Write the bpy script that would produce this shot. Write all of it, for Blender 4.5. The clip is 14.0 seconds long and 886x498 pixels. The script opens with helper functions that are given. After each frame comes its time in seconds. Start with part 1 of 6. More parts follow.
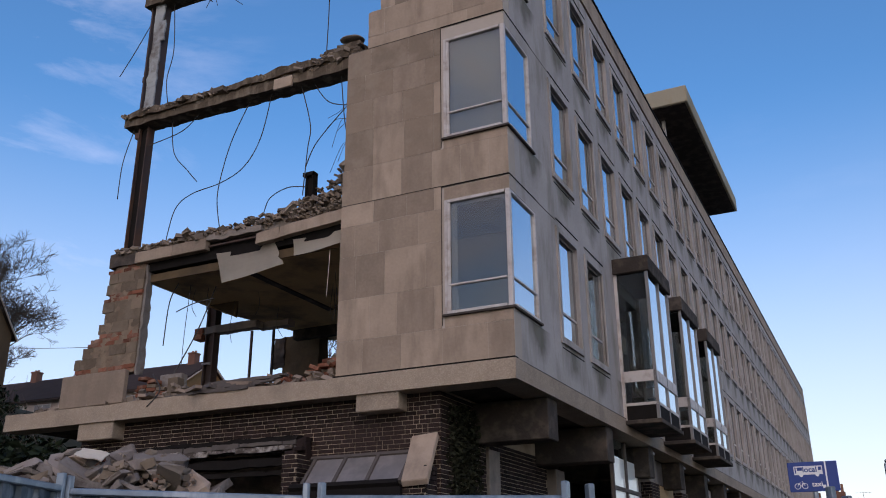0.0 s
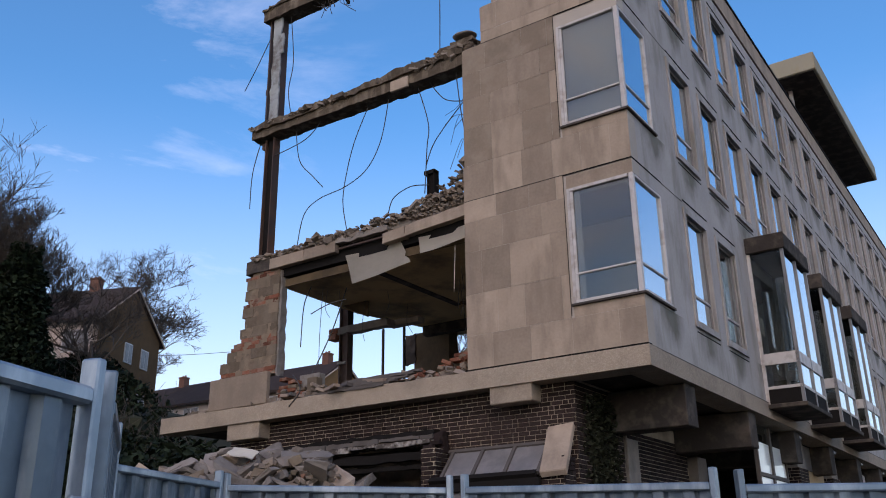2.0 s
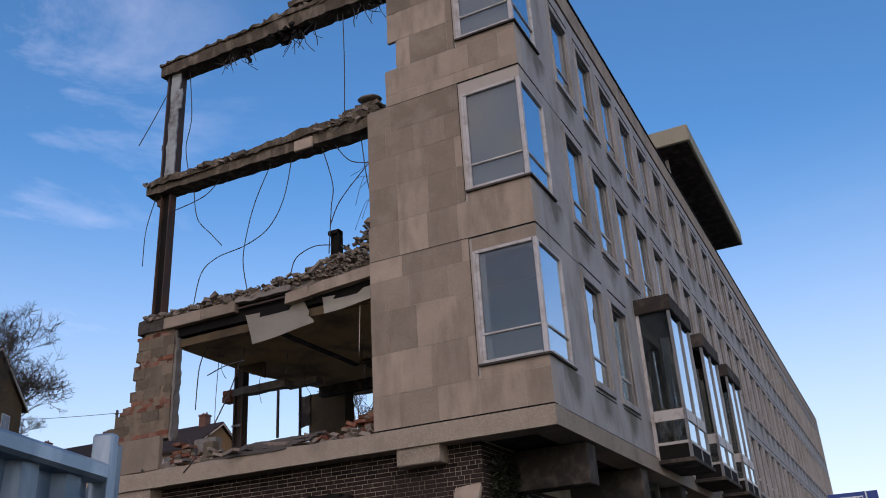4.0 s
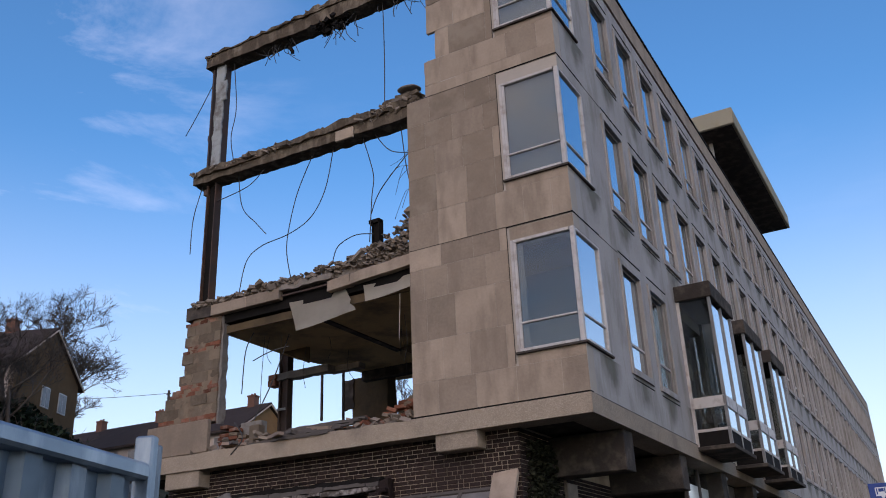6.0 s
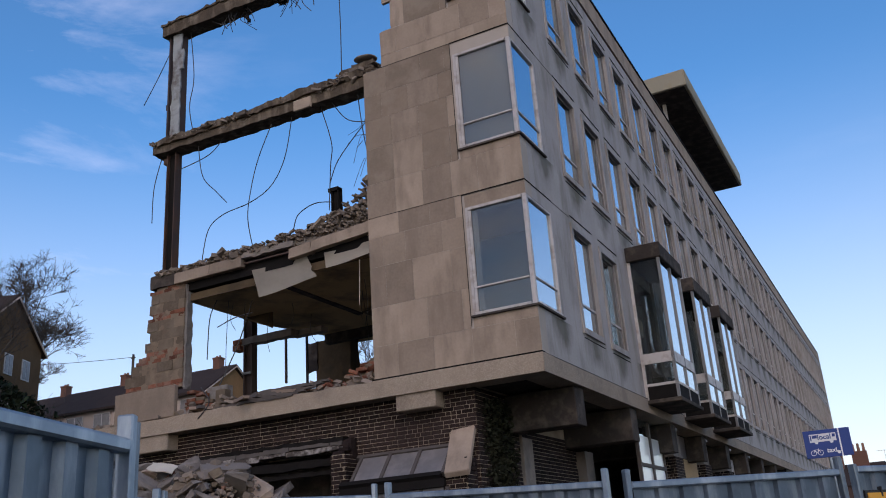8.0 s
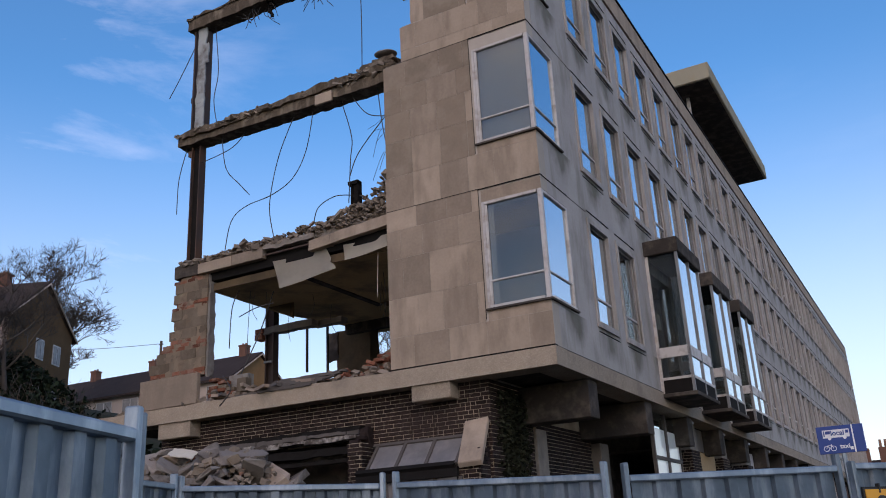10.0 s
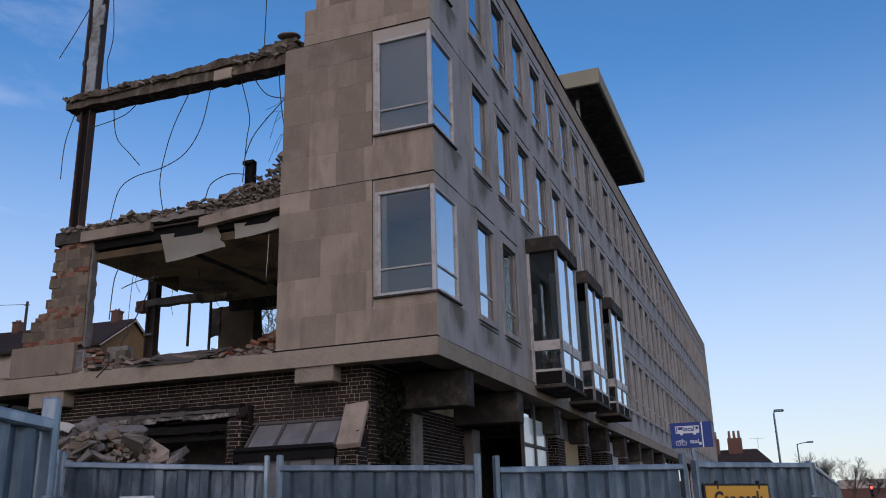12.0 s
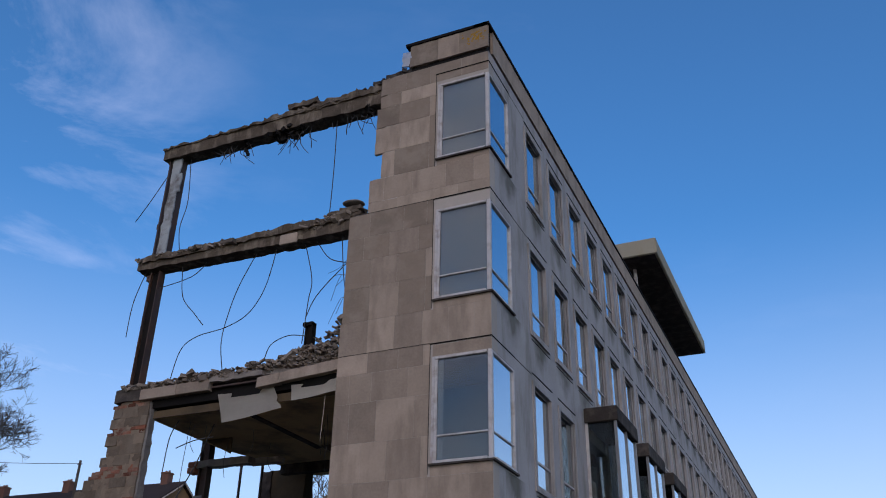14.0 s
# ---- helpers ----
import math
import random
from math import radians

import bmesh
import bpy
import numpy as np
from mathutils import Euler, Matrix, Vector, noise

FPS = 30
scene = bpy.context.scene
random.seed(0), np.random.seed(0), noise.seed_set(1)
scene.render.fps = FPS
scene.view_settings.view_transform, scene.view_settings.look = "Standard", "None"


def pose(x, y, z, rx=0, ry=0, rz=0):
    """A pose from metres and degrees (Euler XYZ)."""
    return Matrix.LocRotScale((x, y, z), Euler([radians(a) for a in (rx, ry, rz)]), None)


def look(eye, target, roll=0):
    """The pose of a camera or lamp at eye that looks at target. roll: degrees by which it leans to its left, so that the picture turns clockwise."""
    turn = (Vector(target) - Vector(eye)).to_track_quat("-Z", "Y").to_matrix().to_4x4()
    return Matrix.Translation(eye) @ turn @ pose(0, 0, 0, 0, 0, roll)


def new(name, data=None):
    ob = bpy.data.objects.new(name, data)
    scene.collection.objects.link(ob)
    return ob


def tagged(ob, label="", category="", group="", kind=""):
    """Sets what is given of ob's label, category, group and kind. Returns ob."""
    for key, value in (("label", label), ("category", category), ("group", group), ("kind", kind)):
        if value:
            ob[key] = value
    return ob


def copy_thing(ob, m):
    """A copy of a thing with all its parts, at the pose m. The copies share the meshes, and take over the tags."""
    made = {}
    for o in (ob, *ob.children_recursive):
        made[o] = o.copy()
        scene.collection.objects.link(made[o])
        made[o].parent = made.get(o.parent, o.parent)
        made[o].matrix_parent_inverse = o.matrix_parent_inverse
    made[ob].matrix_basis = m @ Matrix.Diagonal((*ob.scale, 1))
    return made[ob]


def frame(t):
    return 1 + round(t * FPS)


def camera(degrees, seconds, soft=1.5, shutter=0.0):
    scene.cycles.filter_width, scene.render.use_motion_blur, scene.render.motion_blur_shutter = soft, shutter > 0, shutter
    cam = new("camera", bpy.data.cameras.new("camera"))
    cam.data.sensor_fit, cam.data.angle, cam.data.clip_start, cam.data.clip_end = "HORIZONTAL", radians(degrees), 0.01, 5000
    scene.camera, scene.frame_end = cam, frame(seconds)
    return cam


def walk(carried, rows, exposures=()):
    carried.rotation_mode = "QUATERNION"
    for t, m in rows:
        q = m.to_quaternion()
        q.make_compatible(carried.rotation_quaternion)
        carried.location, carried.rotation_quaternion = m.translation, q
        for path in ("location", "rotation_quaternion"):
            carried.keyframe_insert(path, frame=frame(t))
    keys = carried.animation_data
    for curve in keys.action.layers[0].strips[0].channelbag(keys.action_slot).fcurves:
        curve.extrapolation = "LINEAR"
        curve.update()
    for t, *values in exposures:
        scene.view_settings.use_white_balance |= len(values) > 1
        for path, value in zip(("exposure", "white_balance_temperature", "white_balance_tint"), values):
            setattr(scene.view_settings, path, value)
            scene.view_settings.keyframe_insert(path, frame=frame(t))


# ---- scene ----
cam = camera(53.7, 14.0, soft=1.0)
PATH = [
    (0, (-0.042, 0.281, 1.574), (-0.863, 1.965, 2.273), -0.4),
    (0.5, (-0.024, 0.262, 1.565), (-0.889, 1.934, 2.239), -0.8),
    (1, (-0.025, 0.281, 1.584), (-0.952, 1.929, 2.236), -1.1),
    (1.5, (0.002, 0.27, 1.574), (-1.077, 1.821, 2.231), -0.9),
    (2, (-0.081, 0.214, 1.556), (-1.143, 1.764, 2.243), -0.8),
    (2.5, (-0.203, 0.046, 1.556), (-1.157, 1.651, 2.272), -1.7),
    (3, (-0.296, -0.008, 1.565), (-1.213, 1.589, 2.346), -2.8),
    (3.2, (-0.354, -0.019, 1.556), (-1.23, 1.584, 2.371), -3.2),
    (5.3, (-0.484, -0.44, 1.639), (-1.239, 1.248, 2.401), -3.4),
    (5.5, (-0.378, -0.431, 1.606), (-1.21, 1.216, 2.379), -2.8),
    (6, (-0.21, -0.354, 1.617), (-1.104, 1.263, 2.381), -2.4),
    (6.5, (-0.15, -0.477, 1.621), (-0.947, 1.213, 2.334), -4.5),
    (7, (0.011, -0.581, 1.609), (-0.784, 1.128, 2.277), -5.4),
    (7.2, (0.065, -0.631, 1.579), (-0.771, 1.056, 2.251), -5.0),
    (9.3, (0.373, -0.894, 1.583), (-0.466, 0.795, 2.248), -2.8),
    (9.5, (0.433, -0.887, 1.568), (-0.444, 0.777, 2.248), -2.6),
    (10, (0.467, -0.926, 1.56), (-0.435, 0.737, 2.21), -3.0),
    (10.5, (0.454, -1.154, 1.553), (-0.273, 0.609, 2.158), -4.0),
    (11, (0.549, -1.232, 1.587), (-0.044, 0.585, 2.176), -3.3),
    (11.5, (0.6, -1.309, 1.614), (-0.035, 0.504, 2.17), -2.4),
    (12, (0.603, -1.462, 1.638), (-0.069, 0.327, 2.229), -1.6),
    (12.3, (0.598, -1.504, 1.631), (-0.095, 0.258, 2.278), -0.9),
    (12.5, (0.559, -1.491, 1.628), (-0.151, 0.248, 2.315), -0.4),
    (13, (0.568, -1.505, 1.616), (-0.174, 0.176, 2.406), 0.6),
    (13.5, (0.555, -1.482, 1.612), (-0.18, 0.148, 2.508), 1.2),
    (14, (0.545, -1.472, 1.595), (-0.184, 0.134, 2.537), 1.0),
]
walk(cam, [(t, look(eye, target, roll)) for t, eye, target, roll in PATH], [(0.0, 0.16, 6450, 14), (1.0, 0.36, 6400, 13), (1.6, 0.42, 6350, 12), (3.0, 0.26, 6350, 12), (5.3, 0.05, 6350, 13), (6.0, 0.28, 6350, 12), (6.5, 0.2, 6250, 12), (7.2, 0.2, 6250, 12), (9.4, 0.0, 6250, 12), (10.0, 0.26, 6350, 12), (10.3, 0.2, 6350, 12), (11.0, -0.42, 6150, 12), (11.6, -0.24, 6050, 12), (12.5, -0.12, 6100, 13), (13.0, -0.08, 6250, 16), (13.5, -0.1, 5950, 12), (14.0, -0.1, 5750, 10)])

# ---- world, sun, light ----
def cloud_world():
    w = bpy.data.worlds.new("evening_sky")
    scene.world = w
    w.use_nodes = True
    nt = w.node_tree
    nt.nodes.clear()
    out = nt.nodes.new("ShaderNodeOutputWorld")
    bg = nt.nodes.new("ShaderNodeBackground")
    sky = nt.nodes.new("ShaderNodeTexSky")
    sky.sky_type = "NISHITA"
    sky.sun_disc = False
    sky.sun_elevation = radians(SUN_ELEV)
    sky.sun_rotation = radians(SUN_TURN)
    sky.air_density, sky.dust_density, sky.ozone_density = 1.0, 0.6, 3.0
    tc = nt.nodes.new("ShaderNodeTexCoord")
    mp = nt.nodes.new("ShaderNodeMapping")
    mp.inputs["Scale"].default_value = (1.0, 1.0, 3.2)
    mp.inputs["Location"].default_value = CLOUD_SHIFT
    n1 = nt.nodes.new("ShaderNodeTexNoise")
    n1.inputs["Scale"].default_value = 2.6
    n1.inputs["Detail"].default_value = 9
    n1.inputs["Roughness"].default_value = 0.62
    n1.inputs["Distortion"].default_value = 0.5
    ramp = nt.nodes.new("ShaderNodeValToRGB")
    ramp.color_ramp.elements[0].position = 0.56
    ramp.color_ramp.elements[0].color = (0, 0, 0, 1)
    ramp.color_ramp.elements[1].position = 0.86
    ramp.color_ramp.elements[1].color = (0.62, 0.62, 0.62, 1)
    # cloud tint: warm towards the set sun, pale mauve away from it
    sep = nt.nodes.new("ShaderNodeSeparateXYZ")
    mr = nt.nodes.new("ShaderNodeMapRange")
    mr.inputs["From Min"].default_value, mr.inputs["From Max"].default_value = 0.2, -0.9
    tint = nt.nodes.new("ShaderNodeMix")
    tint.data_type = "RGBA"
    tint.inputs["A"].default_value = (7.0, 6.6, 7.6, 1)
    tint.inputs["B"].default_value = (8.8, 6.4, 5.0, 1)
    mix = nt.nodes.new("ShaderNodeMix")
    mix.data_type = "RGBA"
    L = nt.links.new
    L(tc.outputs["Generated"], mp.inputs["Vector"])
    L(mp.outputs["Vector"], n1.inputs["Vector"])
    bank = nt.nodes.new("ShaderNodeMapRange")      # the cloud thickens towards the low sun
    bank.inputs["From Min"].default_value, bank.inputs["From Max"].default_value = -0.35, -0.85
    bank.inputs["To Min"].default_value, bank.inputs["To Max"].default_value = 0.0, 0.22
    thick = nt.nodes.new("ShaderNodeMath")
    thick.operation = "ADD"
    L(sep.outputs["Y"], bank.inputs["Value"])
    L(n1.outputs["Fac"], thick.inputs[0])
    L(bank.outputs["Result"], thick.inputs[1])
    L(thick.outputs[0], ramp.inputs["Fac"])
    L(tc.outputs["Generated"], sep.inputs["Vector"])
    L(sep.outputs["Y"], mr.inputs["Value"])
    L(mr.outputs["Result"], tint.inputs["Factor"])
    side = nt.nodes.new("ShaderNodeMapRange")      # the clouds lie over one half of the sky
    side.inputs["From Min"].default_value, side.inputs["From Max"].default_value = -0.22, -0.55
    side.inputs["To Min"].default_value = 0.06
    cover = nt.nodes.new("ShaderNodeMath")
    cover.operation = "MULTIPLY"
    rich = nt.nodes.new("ShaderNodeHueSaturation")
    rich.inputs["Saturation"].default_value = 1.26
    slant = nt.nodes.new("ShaderNodeMath")
    slant.operation = "MULTIPLY_ADD"
    slant.inputs[1].default_value = 0.45
    L(sep.outputs["Y"], slant.inputs[0])
    L(sep.outputs["X"], slant.inputs[2])
    L(slant.outputs[0], side.inputs["Value"])
    L(ramp.outputs["Color"], cover.inputs[0])
    L(side.outputs["Result"], cover.inputs[1])
    L(cover.outputs[0], mix.inputs["Factor"])
    haze_at = nt.nodes.new("ShaderNodeMapRange")   # pale mauve haze low down
    haze_at.inputs["From Min"].default_value, haze_at.inputs["From Max"].default_value = 0.0, 0.5
    haze_at.inputs["To Min"].default_value, haze_at.inputs["To Max"].default_value = 0.66, 0.03
    haze_at.interpolation_type = "SMOOTHSTEP"
    haze = nt.nodes.new("ShaderNodeMix")
    haze.data_type = "RGBA"
    haze.inputs["B"].default_value = (5.4, 4.95, 4.85, 1)
    L(sky.outputs["Color"], rich.inputs["Color"])
    L(sep.outputs["Z"], haze_at.inputs["Value"])
    L(haze_at.outputs["Result"], haze.inputs["Factor"])
    L(rich.outputs["Color"], haze.inputs["A"])
    L(haze.outputs["Result"], mix.inputs["A"])
    L(tint.outputs["Result"], mix.inputs["B"])
    L(mix.outputs["Result"], bg.inputs["Color"])
    bg.inputs["Strength"].default_value = SKY_STRENGTH
    L(bg.outputs["Background"], out.inputs["Surface"])


SUN_ELEV, SUN_TURN, SKY_STRENGTH, CLOUD_SHIFT = 22.0, 154.0, 0.174, (0.3, 0.0, 0.0)
cloud_world()
sun = new("sun", bpy.data.lights.new("sun", "SUN"))
sun.data.energy, sun.data.angle, sun.data.color = 0.72, radians(36), (1.0, 0.72, 0.52)
sun.matrix_world = look((8.0, -17, 16), (0, 0, 0))

# ---- materials ----
def material(name, color, rough=0.8, metal=0.0, var=0.12, scale=4.0, fine=40.0, bump=0.15, spread=0.06,
             stain=None, stain_amt=0.0, stain_scale=1.2, streak=False, speckle=None, speckle_amt=0.0, island=False, spec=0.5):
    """Principled surface with grain at two scales, object-to-object spread, stains and relief."""
    m = bpy.data.materials.new(name)
    m.use_nodes = True
    nt = m.node_tree
    bsdf = nt.nodes["Principled BSDF"]
    bsdf.inputs["Roughness"].default_value = rough
    bsdf.inputs["Metallic"].default_value = metal
    bsdf.inputs["Specular IOR Level"].default_value = spec
    L = nt.links.new
    tc = nt.nodes.new("ShaderNodeTexCoord")
    geo = nt.nodes.new("ShaderNodeNewGeometry")
    pos = geo.outputs["Position"]
    big = nt.nodes.new("ShaderNodeTexNoise")
    big.inputs["Scale"].default_value = scale
    big.inputs["Detail"].default_value = 5
    small = nt.nodes.new("ShaderNodeTexNoise")
    small.inputs["Scale"].default_value = fine
    small.inputs["Detail"].default_value = 3
    L(pos, big.inputs["Vector"])
    L(pos, small.inputs["Vector"])
    add = nt.nodes.new("ShaderNodeMath")
    add.operation = "ADD"
    L(big.outputs["Fac"], add.inputs[0])
    half = nt.nodes.new("ShaderNodeMath")
    half.operation = "MULTIPLY"
    half.inputs[1].default_value = 0.6
    L(small.outputs["Fac"], half.inputs[0])
    L(half.outputs[0], add.inputs[1])
    rnd = geo.outputs["Random Per Island"] if island else nt.nodes.new("ShaderNodeObjectInfo").outputs["Random"]
    sp = nt.nodes.new("ShaderNodeMath")
    sp.operation = "MULTIPLY_ADD"
    sp.inputs[1].default_value = spread * 2 / max(var, 1e-3) if var else 0
    L(rnd, sp.inputs[0])
    L(add.outputs[0], sp.inputs[2])
    mr = nt.nodes.new("ShaderNodeMapRange")
    mr.inputs["From Min"].default_value = 0.3
    mr.inputs["From Max"].default_value = 1.3 + (spread * 2 / max(var, 1e-3) if var else 0)
    mr.inputs["To Min"].default_value = 1 - var - spread
    mr.inputs["To Max"].default_value = 1 + var + spread
    L(sp.outputs[0], mr.inputs["Value"])
    mul = nt.nodes.new("ShaderNodeMix")
    mul.data_type, mul.blend_type = "RGBA", "MULTIPLY"
    mul.inputs["Factor"].default_value = 1
    mul.inputs["A"].default_value = (*color, 1)
    L(mr.outputs["Result"], mul.inputs["B"])
    last = mul.outputs["Result"]
    if speckle:
        vo = nt.nodes.new("ShaderNodeTexVoronoi")
        vo.inputs["Scale"].default_value = 80
        L(pos, vo.inputs["Vector"])
        sepc = nt.nodes.new("ShaderNodeSeparateColor")
        L(vo.outputs["Color"], sepc.inputs["Color"])
        st = nt.nodes.new("ShaderNodeMapRange")
        st.inputs["From Min"].default_value, st.inputs["From Max"].default_value = 0.5, 0.95
        st.inputs["To Max"].default_value = speckle_amt
        L(sepc.outputs["Red"], st.inputs["Value"])
        mx = nt.nodes.new("ShaderNodeMix")
        mx.data_type = "RGBA"
        mx.inputs["B"].default_value = (*speckle, 1)
        L(st.outputs["Result"], mx.inputs["Factor"])
        L(last, mx.inputs["A"])
        last = mx.outputs["Result"]
    if stain:
        mp = nt.nodes.new("ShaderNodeMapping")
        mp.inputs["Scale"].default_value = (1.5, 1.5, 0.45) if streak else (1, 1, 1)
        L(pos, mp.inputs["Vector"])
        sn = nt.nodes.new("ShaderNodeTexNoise")
        sn.inputs["Scale"].default_value = stain_scale
        sn.inputs["Detail"].default_value = 7
        sn.inputs["Roughness"].default_value = 0.6
        L(mp.outputs["Vector"], sn.inputs["Vector"])
        sr = nt.nodes.new("ShaderNodeMapRange")
        sr.inputs["From Min"].default_value, sr.inputs["From Max"].default_value = 0.48, 0.66
        sr.inputs["To Max"].default_value = stain_amt
        L(sn.outputs["Fac"], sr.inputs["Value"])
        mx = nt.nodes.new("ShaderNodeMix")
        mx.data_type = "RGBA"
        mx.inputs["B"].default_value = (*stain, 1)
        L(sr.outputs["Result"], mx.inputs["Factor"])
        L(last, mx.inputs["A"])
        last = mx.outputs["Result"]
    L(last, bsdf.inputs["Base Color"])
    bp = nt.nodes.new("ShaderNodeBump")
    bp.inputs["Strength"].default_value = bump
    bp.inputs["Distance"].default_value = 0.02
    L(add.outputs[0], bp.inputs["Height"])
    L(bp.outputs["Normal"], bsdf.inputs["Normal"])
    return m


def glass_material(name, tint=(0.75, 0.8, 0.8), base=0.06, power=3.0, rough=0.01, wave=0.02):
    """Thin pane: clear, with gloss that grows towards grazing."""
    m = bpy.data.materials.new(name)
    m.use_nodes = True
    nt = m.node_tree
    nt.nodes.clear()
    out = nt.nodes.new("ShaderNodeOutputMaterial")
    tr = nt.nodes.new("ShaderNodeBsdfTransparent")
    tr.inputs["Color"].default_value = (*tint, 1)
    gl = nt.nodes.new("ShaderNodeBsdfGlossy")
    gl.inputs["Roughness"].default_value = rough
    gl.inputs["Color"].default_value = (0.80, 0.88, 0.94, 1)
    lw = nt.nodes.new("ShaderNodeLayerWeight")
    lw.inputs["Blend"].default_value = 0.5
    pw = nt.nodes.new("ShaderNodeMath")
    pw.operation = "POWER"
    pw.inputs[1].default_value = power
    mr = nt.nodes.new("ShaderNodeMapRange")
    mr.inputs["To Min"].default_value = base
    mx = nt.nodes.new("ShaderNodeMixShader")
    nz = nt.nodes.new("ShaderNodeTexNoise")
    nz.inputs["Scale"].default_value = 1.3
    geo = nt.nodes.new("ShaderNodeNewGeometry")
    L = nt.links.new
    L(geo.outputs["Position"], nz.inputs["Vector"])
    bp = nt.nodes.new("ShaderNodeBump")
    bp.inputs["Strength"].default_value = wave
    bp.inputs["Distance"].default_value = 0.05
    L(nz.outputs["Fac"], bp.inputs["Height"])
    L(bp.outputs["Normal"], gl.inputs["Normal"])
    L(lw.outputs["Facing"], pw.inputs[0])
    L(pw.outputs[0], mr.inputs["Value"])
    L(mr.outputs["Result"], mx.inputs["Fac"])
    L(tr.outputs[0], mx.inputs[1])
    L(gl.outputs[0], mx.inputs[2])
    L(mx.outputs[0], out.inputs["Surface"])
    return m


def lit_material(name, color, strength):
    m = bpy.data.materials.new(name)
    m.use_nodes = True
    b = m.node_tree.nodes["Principled BSDF"]
    b.inputs["Base Color"].default_value = (*color, 1)
    b.inputs["Emission Color"].default_value = (*color, 1)
    b.inputs["Emission Strength"].default_value = strength
    return m


M_JOINT = material("slab_joint", (0.42, 0.36, 0.30), 0.9)
M_STONE2 = material("darker_stone_slab", (0.240, 0.184, 0.135), 0.88, var=0.24, scale=2.6, fine=24, bump=0.3, spread=0.12, stain=(0.33, 0.265, 0.20), stain_amt=0.6, stain_scale=2.2, spec=0.25)
M_STONE = material("stone_slab", (0.342, 0.264, 0.197), 0.88, var=0.30, scale=2.4, fine=20, bump=0.45, spread=0.17, stain=(0.21, 0.162, 0.122), stain_amt=0.6, streak=True, stain_scale=1.8, spec=0.25)
M_BAND = material("exposed_aggregate", (0.30, 0.235, 0.175), 0.9, var=0.18, scale=3, fine=60, bump=0.6, speckle=(0.52, 0.44, 0.34), speckle_amt=0.55, stain=(0.15, 0.125, 0.10), stain_amt=0.45, spec=0.2)
M_RENDER = material("grey_concrete_render", (0.37, 0.335, 0.31), 0.88, var=0.22, scale=1.3, fine=22, bump=0.25, spread=0.04, stain=(0.19, 0.17, 0.13), stain_amt=0.6, streak=True, stain_scale=1.5)
M_CONC = material("weathered_concrete", (0.22, 0.185, 0.155), 0.92, var=0.18, scale=3, fine=28, bump=0.45, spread=0.10, stain=(0.10, 0.09, 0.08), stain_amt=0.6, stain_scale=2)
M_CANOPY = material("canopy_concrete", (0.30, 0.265, 0.19), 0.9, var=0.1, scale=1, fine=20, stain=(0.30, 0.20, 0.06), stain_amt=0.5, streak=True)
M_BEAM = material("streaked_beam_concrete", (0.105, 0.080, 0.058), 0.92, spec=0.15, var=0.4, scale=4, fine=22, bump=0.6, spread=0.05, stain=(0.28, 0.225, 0.165), stain_amt=0.65, streak=True, stain_scale=3.2)
# very dark base: the shade of undersides and recesses is put into the colour
M_DARKCONC = material("dark_shaded_concrete", (0.058, 0.048, 0.041), 0.95, var=0.3, scale=3, fine=25, bump=0.6, spread=0.10, stain=(0.15, 0.12, 0.095), stain_amt=0.55, stain_scale=3, spec=0.15)
M_RUBBLE = material("rubble", (0.205, 0.162, 0.124), 0.95, var=0.2, scale=5, fine=40, bump=0.5, spread=0.35, island=True, stain=(0.18, 0.14, 0.11), stain_amt=0.5)
M_CHUNK = material("rubble_chunk", (0.165, 0.138, 0.118), 0.95, var=0.35, scale=5, fine=30, bump=0.7, spread=0.5, stain=(0.30, 0.265, 0.235), stain_amt=0.6, stain_scale=3, spec=0.15)
M_BRICK = material("dark_brown_brick", (0.026, 0.017, 0.015), 0.85, var=0.25, scale=9, fine=60, bump=0.3, spread=0.4, spec=0.15)
M_MORTAR = material("pale_mortar", (0.42, 0.34, 0.25), 0.95, var=0.2, scale=2, fine=60, stain=(0.13, 0.10, 0.08), stain_amt=0.75, stain_scale=0.9, spec=0.1)
M_OLDMORTAR = material("crumbling_mortar", (0.23, 0.175, 0.125), 0.95, var=0.25, scale=6, fine=50, bump=0.8, stain=(0.12, 0.085, 0.06), stain_amt=0.6, stain_scale=4, spec=0.1)
M_FLAKE = material("flaking_paint_on_timber", (0.075, 0.060, 0.050), 0.85, var=0.3, scale=4, fine=40, bump=0.5, stain=(0.42, 0.38, 0.34), stain_amt=0.9, stain_scale=5, spec=0.2)
M_RED = material("red_brick", (0.19, 0.075, 0.045), 0.9, var=0.3, scale=8, fine=50, bump=0.5, spread=0.35, stain=(0.30, 0.23, 0.18), stain_amt=0.5, stain_scale=4, spec=0.1)
M_BLOCK = material("breeze_block", (0.165, 0.128, 0.092), 0.95, var=0.25, scale=7, fine=50, bump=0.7, spread=0.15, stain=(0.26, 0.21, 0.16), stain_amt=0.4, stain_scale=3, spec=0.1)
M_PLASTER = material("old_plaster", (0.42, 0.40, 0.36), 0.9, var=0.15, scale=3, fine=30, stain=(0.25, 0.2, 0.15), stain_amt=0.5)
M_BOARD = material("plasterboard", (0.56, 0.50, 0.41), 0.85, var=0.06, scale=2, fine=40, bump=0.05, stain=(0.3, 0.26, 0.2), stain_amt=0.4)
M_CEIL = material("yellowed_ceiling", (0.46, 0.32, 0.15), 0.9, var=0.2, scale=1.5, fine=20, stain=(0.10, 0.075, 0.05), stain_amt=0.7)
